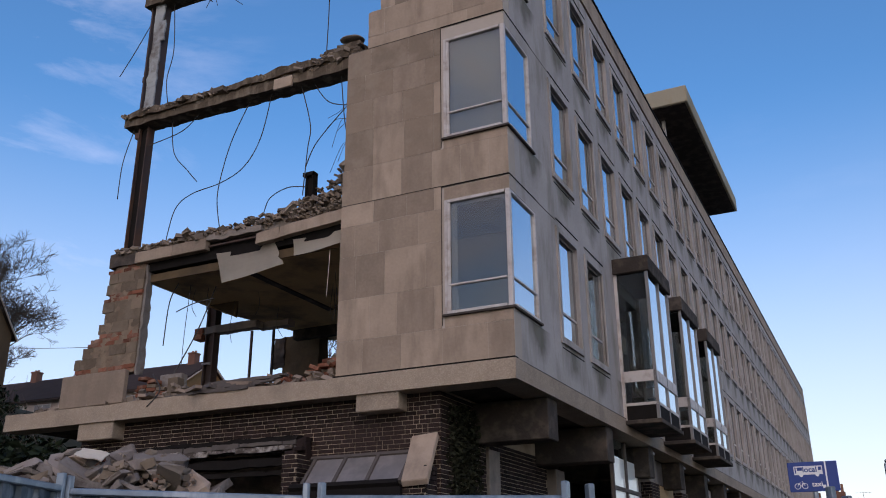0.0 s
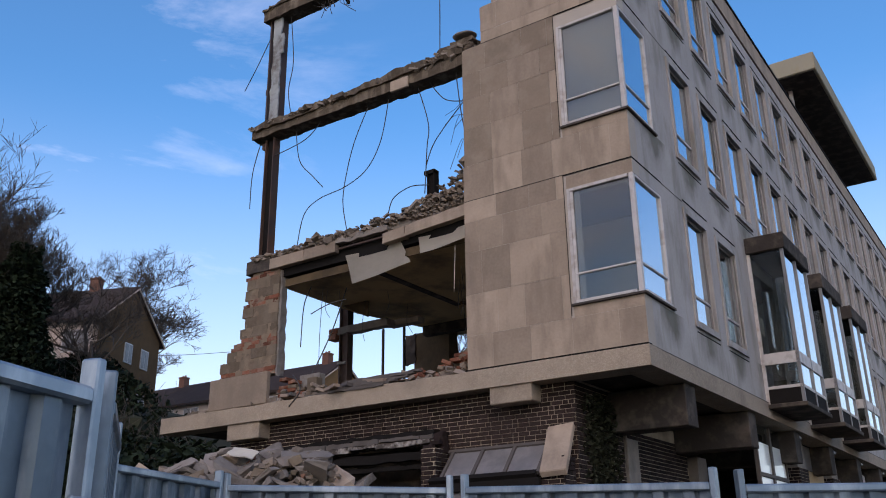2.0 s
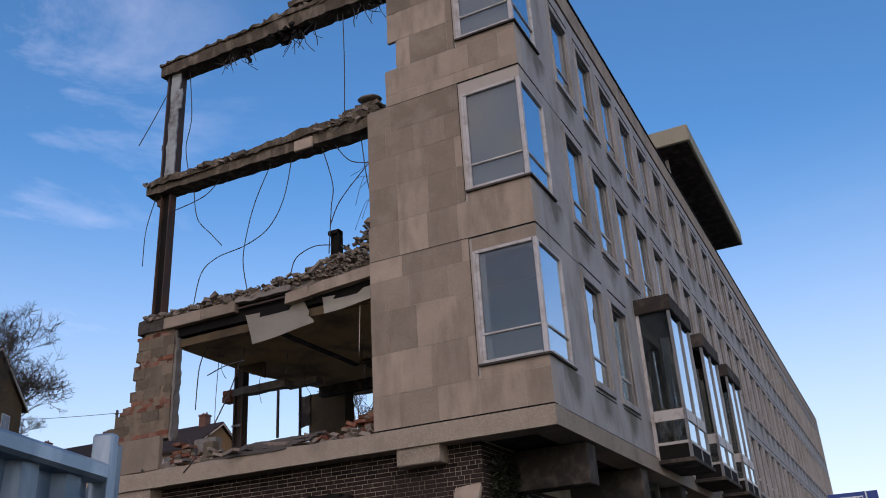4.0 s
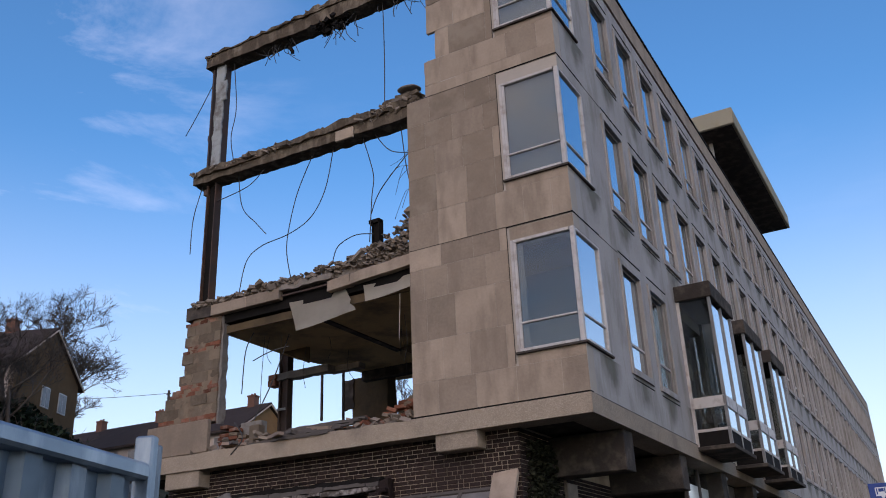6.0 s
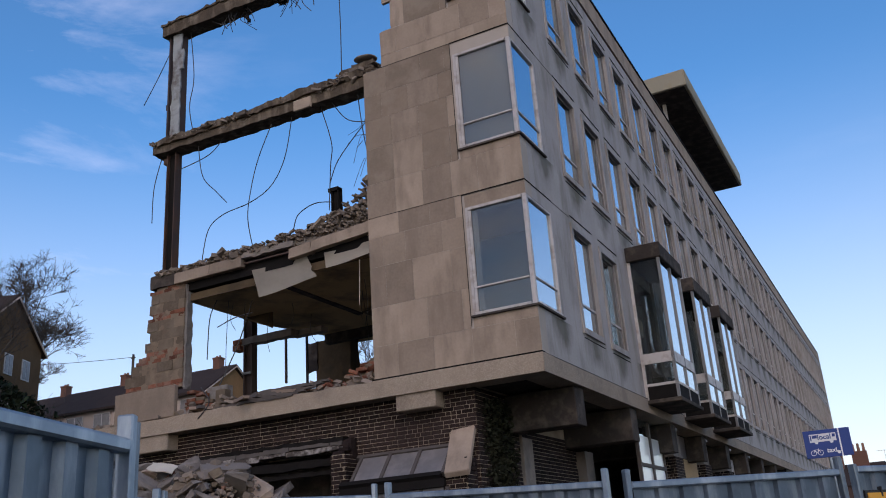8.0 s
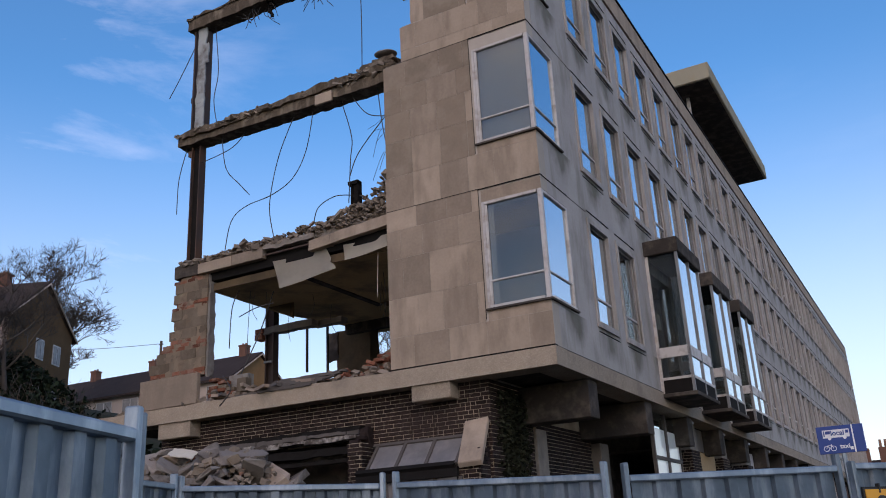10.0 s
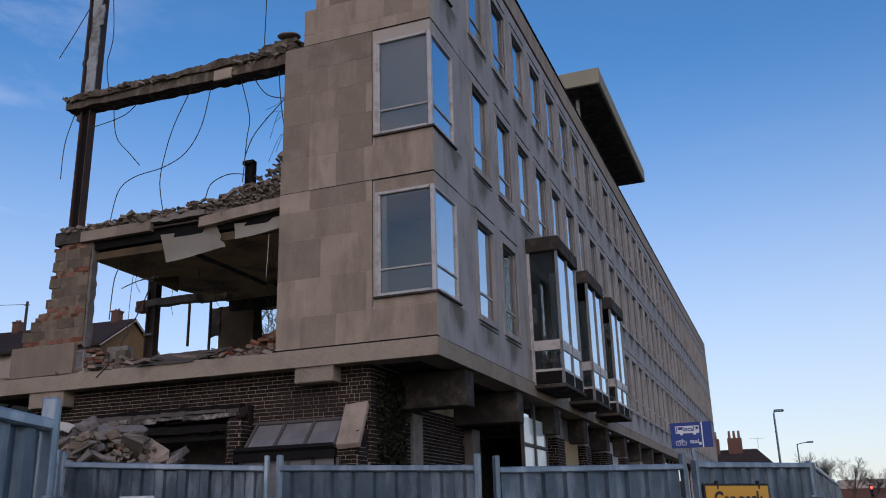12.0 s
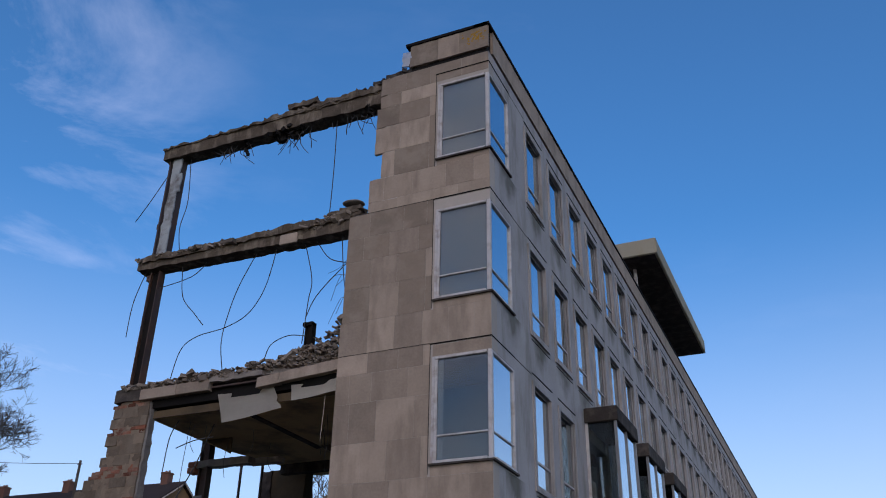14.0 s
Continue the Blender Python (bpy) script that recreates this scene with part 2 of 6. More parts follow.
# darker brown than the ceiling, for its torn parts and the inner pier
M_CEILD = material("dark_ceiling_board", (0.12, 0.085, 0.05), 0.95, var=0.3, scale=2, fine=20, stain=(0.05, 0.04, 0.03), stain_amt=0.6, spec=0.1)
M_EDGE = material("grey_plaster_edge", (0.24, 0.22, 0.20), 0.95, var=0.3, scale=6, fine=40, bump=0.6, stain=(0.13, 0.10, 0.08), stain_amt=0.6, stain_scale=4, spec=0.1)
M_STEEL = material("rusted_steel", (0.075, 0.052, 0.045), 0.75, 0.3, var=0.3, scale=4, fine=40, bump=0.25, stain=(0.15, 0.07, 0.035), stain_amt=0.6)
# near black for dark parts, and for the shade painted into the parapet gaps
M_BLACK = material("deep_black", (0.014, 0.012, 0.011), 0.9, var=0.35, scale=4, fine=40, spec=0.12)
M_PLATE = material("grey_primed_plate", (0.33, 0.34, 0.33), 0.7, 0.1, var=0.12, scale=3, fine=30, stain=(0.10, 0.07, 0.05), stain_amt=0.8, stain_scale=2.5)
M_WIRE = material("bare_cable", (0.05, 0.045, 0.042), 0.7, var=0.1)
M_WHITE = material("flaking_white_paint", (0.52, 0.48, 0.45), 0.55, var=0.06, scale=3, fine=60, bump=0.1, spread=0.03, stain=(0.24, 0.17, 0.12), stain_amt=0.55, stain_scale=5)
M_ALU = material("dull_aluminium", (0.55, 0.55, 0.55), 0.42, 0.6, var=0.06, scale=3, fine=40, bump=0.05, stain=(0.2, 0.18, 0.16), stain_amt=0.4)
M_FRAME = material("brown_window_frame", (0.17, 0.145, 0.13), 0.6, 0.0, var=0.1, scale=3, fine=40, bump=0.05)
M_MULL = material("grey_mullion", (0.22, 0.215, 0.215), 0.5, 0.3, var=0.08, scale=3, fine=40, bump=0.05, stain=(0.10, 0.085, 0.08), stain_amt=0.5)
M_TIMBER = material("weathered_timber", (0.09, 0.075, 0.065), 0.85, var=0.2, scale=3, fine=60, bump=0.2)
M_PINK = material("bleached_timber", (0.27, 0.20, 0.15), 0.85, var=0.2, scale=3, fine=60, bump=0.2)
M_OSB = material("chipboard", (0.42, 0.28, 0.14), 0.85, var=0.2, scale=10, fine=50)
M_GLASS = glass_material("window_glass", base=0.18, power=1.0)
M_CLEAR = glass_material("clear_end_glass", (0.74, 0.75, 0.73), base=0.075, power=3.0)
M_DUSTY = material("dusty_glass", (0.17, 0.155, 0.15), 0.28, 0.0, var=0.3, scale=3, fine=9, bump=0.03, stain=(0.30, 0.27, 0.25), stain_amt=0.5, stain_scale=2.2)
M_ROOM = material("dim_room_paint", (0.45, 0.45, 0.43), 0.9, var=0.05, scale=1, fine=10, bump=0.02)
M_BLIND = material("grey_roller_blind", (0.43, 0.44, 0.43), 0.9, var=0.14, scale=1.2, fine=80, bump=0.02, stain=(0.30, 0.31, 0.30), stain_amt=0.5, stain_scale=0.9)
M_FROST = material("obscured_white_panel", (0.90, 0.92, 0.88), 0.12, spec=0.9, var=0.05, scale=2, fine=20, bump=0.03)
M_GALV = material("galvanised_steel", (0.19, 0.235, 0.28), 0.40, 0.6, var=0.42, scale=2.2, fine=14, bump=0.10, spread=0.16, stain=(0.44, 0.49, 0.54), stain_amt=0.8, streak=True, stain_scale=3.4)
M_ASPHALT = material("asphalt", (0.055, 0.055, 0.058), 0.9, var=0.2, scale=2, fine=80, bump=0.4)
M_PAVE = material("paving", (0.13, 0.12, 0.115), 0.9, var=0.15, scale=2, fine=60, bump=0.3)
M_EARTH = material("earth_and_grass", (0.035, 0.036, 0.020), 0.95, var=0.35, scale=0.6, fine=12, bump=0.6, stain=(0.06, 0.047, 0.032), stain_amt=0.7, spec=0.1)
M_LICHEN = material("orange_lichen", (0.36, 0.20, 0.03), 0.95, var=0.3, scale=20, fine=80, spec=0.1)
M_LEAF = material("dark_evergreen_leaf", (0.018, 0.026, 0.013), 0.85, var=0.3, scale=2, fine=20, spread=0.5, island=True, spec=0.15)
M_IVYDEAD = material("withered_ivy", (0.030, 0.031, 0.018), 0.9, var=0.3, scale=3, fine=30, spread=0.5, island=True, spec=0.15)
M_BARK = material("winter_bark", (0.075, 0.058, 0.045), 0.9, var=0.25, scale=3, fine=30, bump=0.4)
M_TILE = material("brown_roof_tile", (0.055, 0.040, 0.034), 0.9, var=0.25, scale=1.5, fine=14, bump=0.4, spec=0.1)
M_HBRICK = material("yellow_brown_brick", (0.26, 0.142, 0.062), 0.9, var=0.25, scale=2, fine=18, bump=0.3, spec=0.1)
# darker copy of the house brick: tree shade on the gable as colour
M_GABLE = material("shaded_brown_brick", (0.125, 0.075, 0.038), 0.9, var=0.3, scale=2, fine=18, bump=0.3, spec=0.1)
M_HREND = material("pale_house_render", (0.55, 0.44, 0.36), 0.9, var=0.08, scale=1, fine=12)
M_HRED = material("red_chimney_brick", (0.17, 0.08, 0.052), 0.9, var=0.2, scale=3, fine=20)
M_DARKB = material("dark_old_brick", (0.085, 0.05, 0.04), 0.9, var=0.2, scale=1.5, fine=12)
M_POT = material("terracotta_pot", (0.24, 0.12, 0.075), 0.85)
M_CARW = material("silver_car_paint", (0.55, 0.56, 0.58), 0.3, 0.3, var=0.03, bump=0.0)
M_CARD = material("dark_car_paint", (0.05, 0.055, 0.07), 0.3, 0.2, var=0.03, bump=0.0)
M_RUBBER = material("black_rubber", (0.02, 0.02, 0.02), 0.8)
M_BLUE = material("blue_sign_face", (0.008, 0.040, 0.22), 0.45, var=0.05, scale=3, fine=20, bump=0.02)
M_SIGNW = material("white_sign_face", (0.75, 0.76, 0.78), 0.5, var=0.04, bump=0.02)
M_YELLOW = material("yellow_sign_face", (0.72, 0.36, 0.03), 0.5, var=0.05, scale=3, fine=20, bump=0.02)
M_INK = material("black_print", (0.02, 0.02, 0.02), 0.6, var=0.05, bump=0.0)
M_NAVY = material("navy_print", (0.015, 0.03, 0.16), 0.5, var=0.05, bump=0.0)
M_YELLOWW = material("warning_yellow", (0.80, 0.60, 0.02), 0.5, var=0.05, bump=0.0)
M_RAILB = material("brown_bridge_wall", (0.16, 0.075, 0.055), 0.9, var=0.15, scale=0.5, fine=6)
M_REDLAMP = lit_material("red_lamp", (1.0, 0.06, 0.03), 6)
M_GREENLAMP = lit_material("green_lamp", (0.05, 1.0, 0.45), 5)


# ---- mesh tools ----
def box(bm, x0, x1, y0, y1, z0, z1):
    v = [bm.verts.new((x, y, z)) for z in (z0, z1) for y in (y0, y1) for x in (x0, x1)]
    for q in ((0, 2, 3, 1), (4, 5, 7, 6), (0, 1, 5, 4), (2, 6, 7, 3), (0, 4, 6, 2), (1, 3, 7, 5)):
        bm.faces.new([v[i] for i in q])
    return v


def boxes(*dims):
    bm = bmesh.new()
    for d in dims:
        box(bm, *d)
    return bm


def bevelled(bm, width=0.01, seg=1):
    bmesh.ops.bevel(bm, geom=bm.edges[:], offset=width, segments=seg, affect="EDGES", clamp_overlap=True)
    return bm


def finish(name, bm, mat, smooth=False):
    bm.normal_update()
    me = bpy.data.meshes.new(name)
    bm.to_mesh(me)
    bm.free()
    me.materials.append(mat)
    if smooth:
        for p in me.polygons:
            p.use_smooth = True
    return me


def part(name, bm, mat, parent, label="", smooth=False):
    ob = new(name, finish(name, bm, mat, smooth))
    ob.parent = parent
    return tagged(ob, label)


def solid(name, bm, mat, label, category, group="", kind="", smooth=False):
    return tagged(new(name, finish(name, bm, mat, smooth)), label, category, group, kind)


def thing(name, at, label, category, group="", rz=0.0, kind=""):
    ob = new(name)
    ob.empty_display_size = 0.2
    ob.matrix_world = pose(*at, 0, 0, rz)
    return tagged(ob, label, category, group, kind)


def tube(bm, pts, radii, n=6):
    pts = [Vector(p) for p in pts]
    if not hasattr(radii, "__len__"):
        radii = [radii] * len(pts)
    rings = []
    side = None
    for i, p in enumerate(pts):
        d = (pts[min(i + 1, len(pts) - 1)] - pts[max(i - 1, 0)]).normalized()
        if side is None:
            side = d.orthogonal().normalized()
        side = (side - d * side.dot(d))
        side = side.normalized() if side.length > 1e-6 else d.orthogonal().normalized()
        up = d.cross(side)
        rings.append([bm.verts.new(p + (side * math.cos(a) + up * math.sin(a)) * radii[i]) for a in [2 * math.pi * k / n for k in range(n)]])
    for a, b in zip(rings, rings[1:]):
        for k in range(n):
            bm.faces.new((a[k], a[(k + 1) % n], b[(k + 1) % n], b[k]))
    bm.faces.new(rings[0][::-1])
    bm.faces.new(rings[-1])


def rough_box(bm, x0, x1, y0, y1, z0, z1, step=0.15, amp=0.03, freq=3.0, top=1.0, seed=0.0):
    """A box cut fine and broken up by noise; top scales the wear of its upper side."""
    t = bmesh.new()
    box(t, x0, x1, y0, y1, z0, z1)
    for axis, lo, hi in ((0, x0, x1), (1, y0, y1), (2, z0, z1)):
        k = max(1, int((hi - lo) / step))
        for i in range(1, k):
            co, no = [0, 0, 0], [0, 0, 0]
            co[axis], no[axis] = lo + (hi - lo) * i / k, 1
            bmesh.ops.bisect_plane(t, geom=t.verts[:] + t.edges[:] + t.faces[:], plane_co=co, plane_no=no)
    for v in t.verts:
        d = noise.noise_vector(v.co * freq + Vector((seed, seed * 2, 0))) + 0.5 * noise.noise_vector(v.co * freq * 3.1 + Vector((seed, 0, 0)))
        k = amp * (top if v.co.z > z1 - 1e-4 else 1)
        v.co += d * k
    me = bpy.data.meshes.new("tmp")
    t.to_mesh(me)
    t.free()
    bm.from_mesh(me)
    bpy.data.meshes.remove(me)


def chunk_points(rng, sx, sy, sz):
    """Corner cloud of one broken lump."""
    return [Vector((x * sx * rng.uniform(0.6, 1.1), y * sy * rng.uniform(0.6, 1.1), z * sz * rng.uniform(0.6, 1.1))) for x in (-1, 1) for y in (-1, 1) for z in (-1, 1)]


def add_lump(bm, rng, at, sx, sy, sz, turn=None):
    pts = chunk_points(rng, sx, sy, sz)
    e = Euler(turn if turn else (rng.uniform(-0.6, 0.6), rng.uniform(-0.6, 0.6), rng.uniform(0, 6.28))).to_matrix()
    v = [bm.verts.new(Vector(at) + e @ p) for p in pts]
    for q in ((0, 1, 3, 2), (4, 6, 7, 5), (0, 4, 5, 1), (2, 3, 7, 6), (0, 2, 6, 4), (1, 5, 7, 3)):
        bm.faces.new([v[i] for i in q])


def wall_sheet(axis, at, thick, u0, u1, z0, z1, holes):
    """A wall along x or y with true openings: its front lies at `at`, its back `thick` behind."""
    us = sorted({u0, u1, *[h[0] for h in holes], *[h[1] for h in holes]})
    zs = sorted({z0, z1, *[h[2] for h in holes], *[h[3] for h in holes]})
    inside = lambda u, z: any(h[0] < u < h[1] and h[2] < z < h[3] for h in holes)
    cell = {(i, j): not inside((us[i] + us[i + 1]) / 2, (zs[j] + zs[j + 1]) / 2) for i in range(len(us) - 1) for j in range(len(zs) - 1)}
    P = (lambda u, d, z: (u, at + d, z)) if axis == "x" else (lambda u, d, z: (at + d, u, z))
    bm = bmesh.new()
    cache = {}
    def V(i, d, j):
        key = (i, d, j)
        if key not in cache:
            cache[key] = bm.verts.new(P(us[i], thick * d, zs[j]))
        return cache[key]
    for (i, j), full in cell.items():
        if not full:
            continue
        for d in (0, 1):
            bm.faces.new((V(i, d, j), V(i + 1, d, j), V(i + 1, d, j + 1), V(i, d, j + 1)))
        for di, dj, a, b in ((-1, 0, (i, j), (i, j + 1)), (1, 0, (i + 1, j), (i + 1, j + 1)), (0, -1, (i, j), (i + 1, j)), (0, 1, (i, j + 1), (i + 1, j + 1))):
            if not cell.get((i + di, j + dj), False):
                bm.faces.new((V(a[0], 0, a[1]), V(b[0], 0, b[1]), V(b[0], 1, b[1]), V(a[0], 1, a[1])))
    bmesh.ops.recalc_face_normals(bm, faces=bm.faces[:])
    return bm


# ---- ground ----
def smooth(a, b, v):
    t = min(1.0, max(0.0, (v - a) / (b - a)))
    return t * t * (3 - 2 * t)


def ground_z(x, y):
    hill = 9.6 * smooth(-17, -40, x) * smooth(-30, 2, y)
    rise = 1.1 * smooth(25, 100, y) * smooth(-12, -2, x)
    return hill + rise


def build_ground():
    xs = [-2400, -900, -300, -150, -110, -80] + list(range(-64, 42, 2)) + [50, 70, 110, 200, 500, 1200, 2400]
    ys = [-2400, -900, -300, -120, -60] + list(range(-36, 128, 3)) + [140, 170, 220, 320, 600, 1200, 2400]
    bm = bmesh.new()
    g = [[bm.verts.new((x, y, ground_z(x, y) - 0.02 + (0.15 * noise.noise((x * 0.2, y * 0.2, 0)) if x < -18 else 0))) for x in xs] for y in ys]
    for a, b in zip(g, g[1:]):
        for i in range(len(xs) - 1):
            bm.faces.new((a[i], a[i + 1], b[i + 1], b[i]))
    solid("ground", bm, M_EARTH, "dark earth and rough grass rising to a bank", "ground", kind="structure", smooth=True)
    for nm, x0, x1, lift, mat, lab in (("road", 3.4, 15.0, 0.0, M_ASPHALT, "dark grey asphalt road"), ("pavement", -1.5, 3.3, 0.10, M_PAVE, "grey paved footway with a kerb")):
        bm = bmesh.new()
        rows = []
        for y in range(-40, 240, 4):
            shift = 0.028 * max(0, y - 12)
            z = ground_z(5, y) + 0.01 + lift
            rows.append([bm.verts.new((x0 + shift, y, z)), bm.verts.new((x1 + shift, y, z)), bm.verts.new((x1 + shift, y, z - 0.15)), bm.verts.new((x0 + shift, y, z - 0.15))])
        for a, b in zip(rows, rows[1:]):
            for i in range(4):
                bm.faces.new((a[i], a[(i + 1) % 4], b[(i + 1) % 4], b[i]))
        solid(nm, bm, mat, lab, nm, kind="structure")


build_ground()

# ---- the building: main setting ----
CX, EY = -4.9, 12.8          # side wall's face, end wall's face
FAR = 77.5                   # far end of the long side
STOREY = 3.3
BASE, ROOF = 4.70, 15.67
WIN0, PITCH, WIDE = 15.21, 1.79, 1.12
SILL, HEAD = (5.64, 8.95, 12.25), (7.71, 10.95, 14.19)
COLS = int((FAR - 1.2 - WIN0) / PITCH) + 1
BAYS = ((19.17, 21.27), (22.75, 24.85), (26.33, 28.43))
CORNER = ((5.60, 7.66), (8.86, 10.93), (12.2, 14.23))   # heights of the corner windows
LABEL_Z = (7.92, 11.19, 14.52)  # drip lines over the corner windows
CW_X, CW_Y = -6.12, 14.04    # how far they reach along the end and the side


def algae_wall():
    """The long wall's render, with dark algae grown in runs below the window sills."""
    m = M_RENDER.copy()
    m.name = "render_with_algae"
    nt = m.node_tree
    L = nt.links.new
    bsdf = nt.nodes["Principled BSDF"]
    base = bsdf.inputs["Base Color"].links[0].from_socket
    geo = nt.nodes.new("ShaderNodeNewGeometry")
    sep = nt.nodes.new("ShaderNodeSeparateXYZ")
    L(geo.outputs["Position"], sep.inputs["Vector"])
    def calc(op, a, b):
        n = nt.nodes.new("ShaderNodeMath")
        n.operation = op
        for k, v in enumerate((a, b)):
            if isinstance(v, (int, float)):
                n.inputs[k].default_value = v
            else:
                L(v, n.inputs[k])
        return n.outputs[0]
    u = calc("FLOORED_MODULO", calc("SUBTRACT", sep.outputs["Y"], WIN0), PITCH)
    across = calc("SUBTRACT", 1.0, calc("DIVIDE", calc("ABSOLUTE", calc("SUBTRACT", u, WIDE * 0.5), 0.0), WIDE * 0.62))
    total = None
    for z in SILL:
        drop = calc("SUBTRACT", z - 0.1, sep.outputs["Z"])
        run = calc("MULTIPLY", calc("GREATER_THAN", drop, 0.0), calc("SUBTRACT", 1.0, calc("DIVIDE", drop, 0.85)))
        run = calc("MAXIMUM", run, 0.0)
        total = run if total is None else calc("MAXIMUM", total, run)
    nz = nt.nodes.new("ShaderNodeTexNoise")
    nz.inputs["Scale"].default_value = 3.2
    nz.inputs["Detail"].default_value = 6
    L(geo.outputs["Position"], nz.inputs["Vector"])
    amount = calc("MULTIPLY", calc("MULTIPLY", calc("MAXIMUM", across, 0.0), total), nz.outputs["Fac"])
    mr = nt.nodes.new("ShaderNodeMapRange")
    mr.inputs["From Min"].default_value, mr.inputs["From Max"].default_value = 0.08, 0.30
    mr.inputs["To Max"].default_value = 0.75
    L(amount, mr.inputs["Value"])
    mx = nt.nodes.new("ShaderNodeMix")
    mx.data_type = "RGBA"
    mx.inputs["B"].default_value = (0.095, 0.085, 0.055, 1)
    L(mr.outputs["Result"], mx.inputs["Factor"])
    L(base, mx.inputs["A"])
    L(mx.outputs["Result"], bsdf.inputs["Base Color"])
    return m


def long_side():
    holes = []
    for r in range(3):
        for c in range(COLS):
            y = WIN0 + PITCH * c
            if r == 0 and 2 <= c < 8:
                continue
            holes.append((y, y + WIDE, SILL[r], HEAD[r]))
        holes.append((EY + 0.3, CW_Y, *CORNER[r]))
    for a, b in BAYS:
        holes.append((a + 0.12, b - 0.12, 4.85, 7.7))
    bm = wall_sheet("y", CX, -0.28, EY + 0.3, FAR, BASE, 14.82, holes)
    solid("wall_east", bm, algae_wall(), "long grey concrete wall with rows of windows", "wall", kind="structure")
    # parapet with its shadow gap and coping
    solid("wall_parapet_east", boxes((CX - 0.3, CX, EY + 0.3, FAR, 14.96, 15.60)), M_STONE, "stained concrete parapet along the roof", "parapet", kind="structure")
    # recess coloured black so that it reads as the parapet's shadow line
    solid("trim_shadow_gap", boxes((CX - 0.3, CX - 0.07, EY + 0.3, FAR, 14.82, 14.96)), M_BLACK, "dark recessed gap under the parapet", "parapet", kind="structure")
    solid("trim_coping_east", boxes((CX - 0.34, CX + 0.03, EY - 0.03, FAR + 0.03, 15.60, 15.67)), M_BLACK, "dark metal coping along the roof edge", "coping", kind="structure")
    solid("trim_band_east", boxes((CX - 0.5, CX + 0.042, EY + 0.4, FAR, 4.41, 4.728)), M_BAND, "exposed aggregate concrete edge band", "band", kind="structure")
    solid("trim_joint_band", boxes((CX - 0.02, CX + 0.038, EY + 0.06, FAR, 4.7285, 4.744)), M_BLACK, "dark joint over the edge band", "joint", kind="structure")
    # thin joint from each corner window to the first window of its row
    for z in LABEL_Z:
        solid("trim_joint_east", boxes((CX - 0.02, CX + 0.004, 14.08, 15.14, z, z + 0.012)), M_DARKCONC, "thin dark joint line along the wall", "joint", kind="structure")


long_side()


def end_wall():
    # backing behind the slabs, corner windows left open
    holes = [(CW_X, CX, a, b) for a, b in CORNER]
    tiers = [(4.70, 8.68, -8.16), (8.68, 11.22, -8.12), (11.22, 12.05, -7.68), (12.05, 14.82, -7.42)]
    for z0, z1, xl in tiers:
        hs = [(h[0], h[1], max(h[2], z0), min(h[3], z1)) for h in holes if h[3] > z0 and h[2] < z1]
        bm = wall_sheet("x", EY + 0.0075, 0.3, xl, CX - 0.004, z0, z1, hs)
        solid("wall_south", bm, M_JOINT, "rough backing wall behind the stone slabs", "wall", kind="structure")
    # black stands in for the shade inside this recess
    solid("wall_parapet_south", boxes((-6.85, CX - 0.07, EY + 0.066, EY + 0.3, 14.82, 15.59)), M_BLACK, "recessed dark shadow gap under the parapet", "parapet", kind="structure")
    solid("trim_coping_south", boxes((-6.98, CX - 0.01, EY - 0.03, EY + 0.3, 15.60, 15.67)), M_BLACK, "dark metal coping on the end wall", "coping", kind="structure")


end_wall()

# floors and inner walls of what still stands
# soffit shade comes partly from the dark base colour
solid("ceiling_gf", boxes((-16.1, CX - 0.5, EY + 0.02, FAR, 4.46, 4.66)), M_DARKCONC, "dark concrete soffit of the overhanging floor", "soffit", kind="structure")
for zf, xf in ((8.0, -8.05), (11.25, -7.22), (14.5, -7.22)):
    solid("floor_upper", boxes((xf, CX - 0.29, EY + 0.35, FAR - 0.3, zf - 0.22, zf)), M_CONC, "concrete floor slab inside the block", "floor", kind="structure")
solid("floor_first", boxes((-8.05, CX - 0.29, EY + 0.35, FAR - 0.3, 4.68, 4.78)), M_CONC, "concrete first floor slab", "floor", kind="structure")
solid("wall_inner", boxes((-8.2, -8.05, EY + 0.35, FAR, 4.68, 8.6), (-8.14, -8.0, EY + 0.35, FAR, 8.6, 11.15), (-7.36, -7.22, EY + 0.35, FAR, 11.15, 14.8)), M_PLASTER, "stained plaster partition left standing", "wall", kind="structure")
solid("wall_north", boxes((-8.2, CX, FAR, FAR + 0.25, 0.0, 15.6)), M_RENDER, "plain grey far end wall", "wall", kind="structure")
solid("ceiling_roof", boxes((-7.36, CX - 0.3, EY + 0.35, FAR, 14.85, 15.1)), M_CONC, "flat concrete roof", "roof", kind="structure")
for yp in (14.9, 22.4, 29.6, 40.4, 51.2, 62.0):
    solid("wall_cross", boxes((-8.05, CX - 0.29, yp, yp + 0.1, 4.78, 11.0), (-7.22, CX - 0.29, yp, yp + 0.1, 11.3, 14.5)), M_ROOM, "pale painted cross partition", "wall", kind="structure")


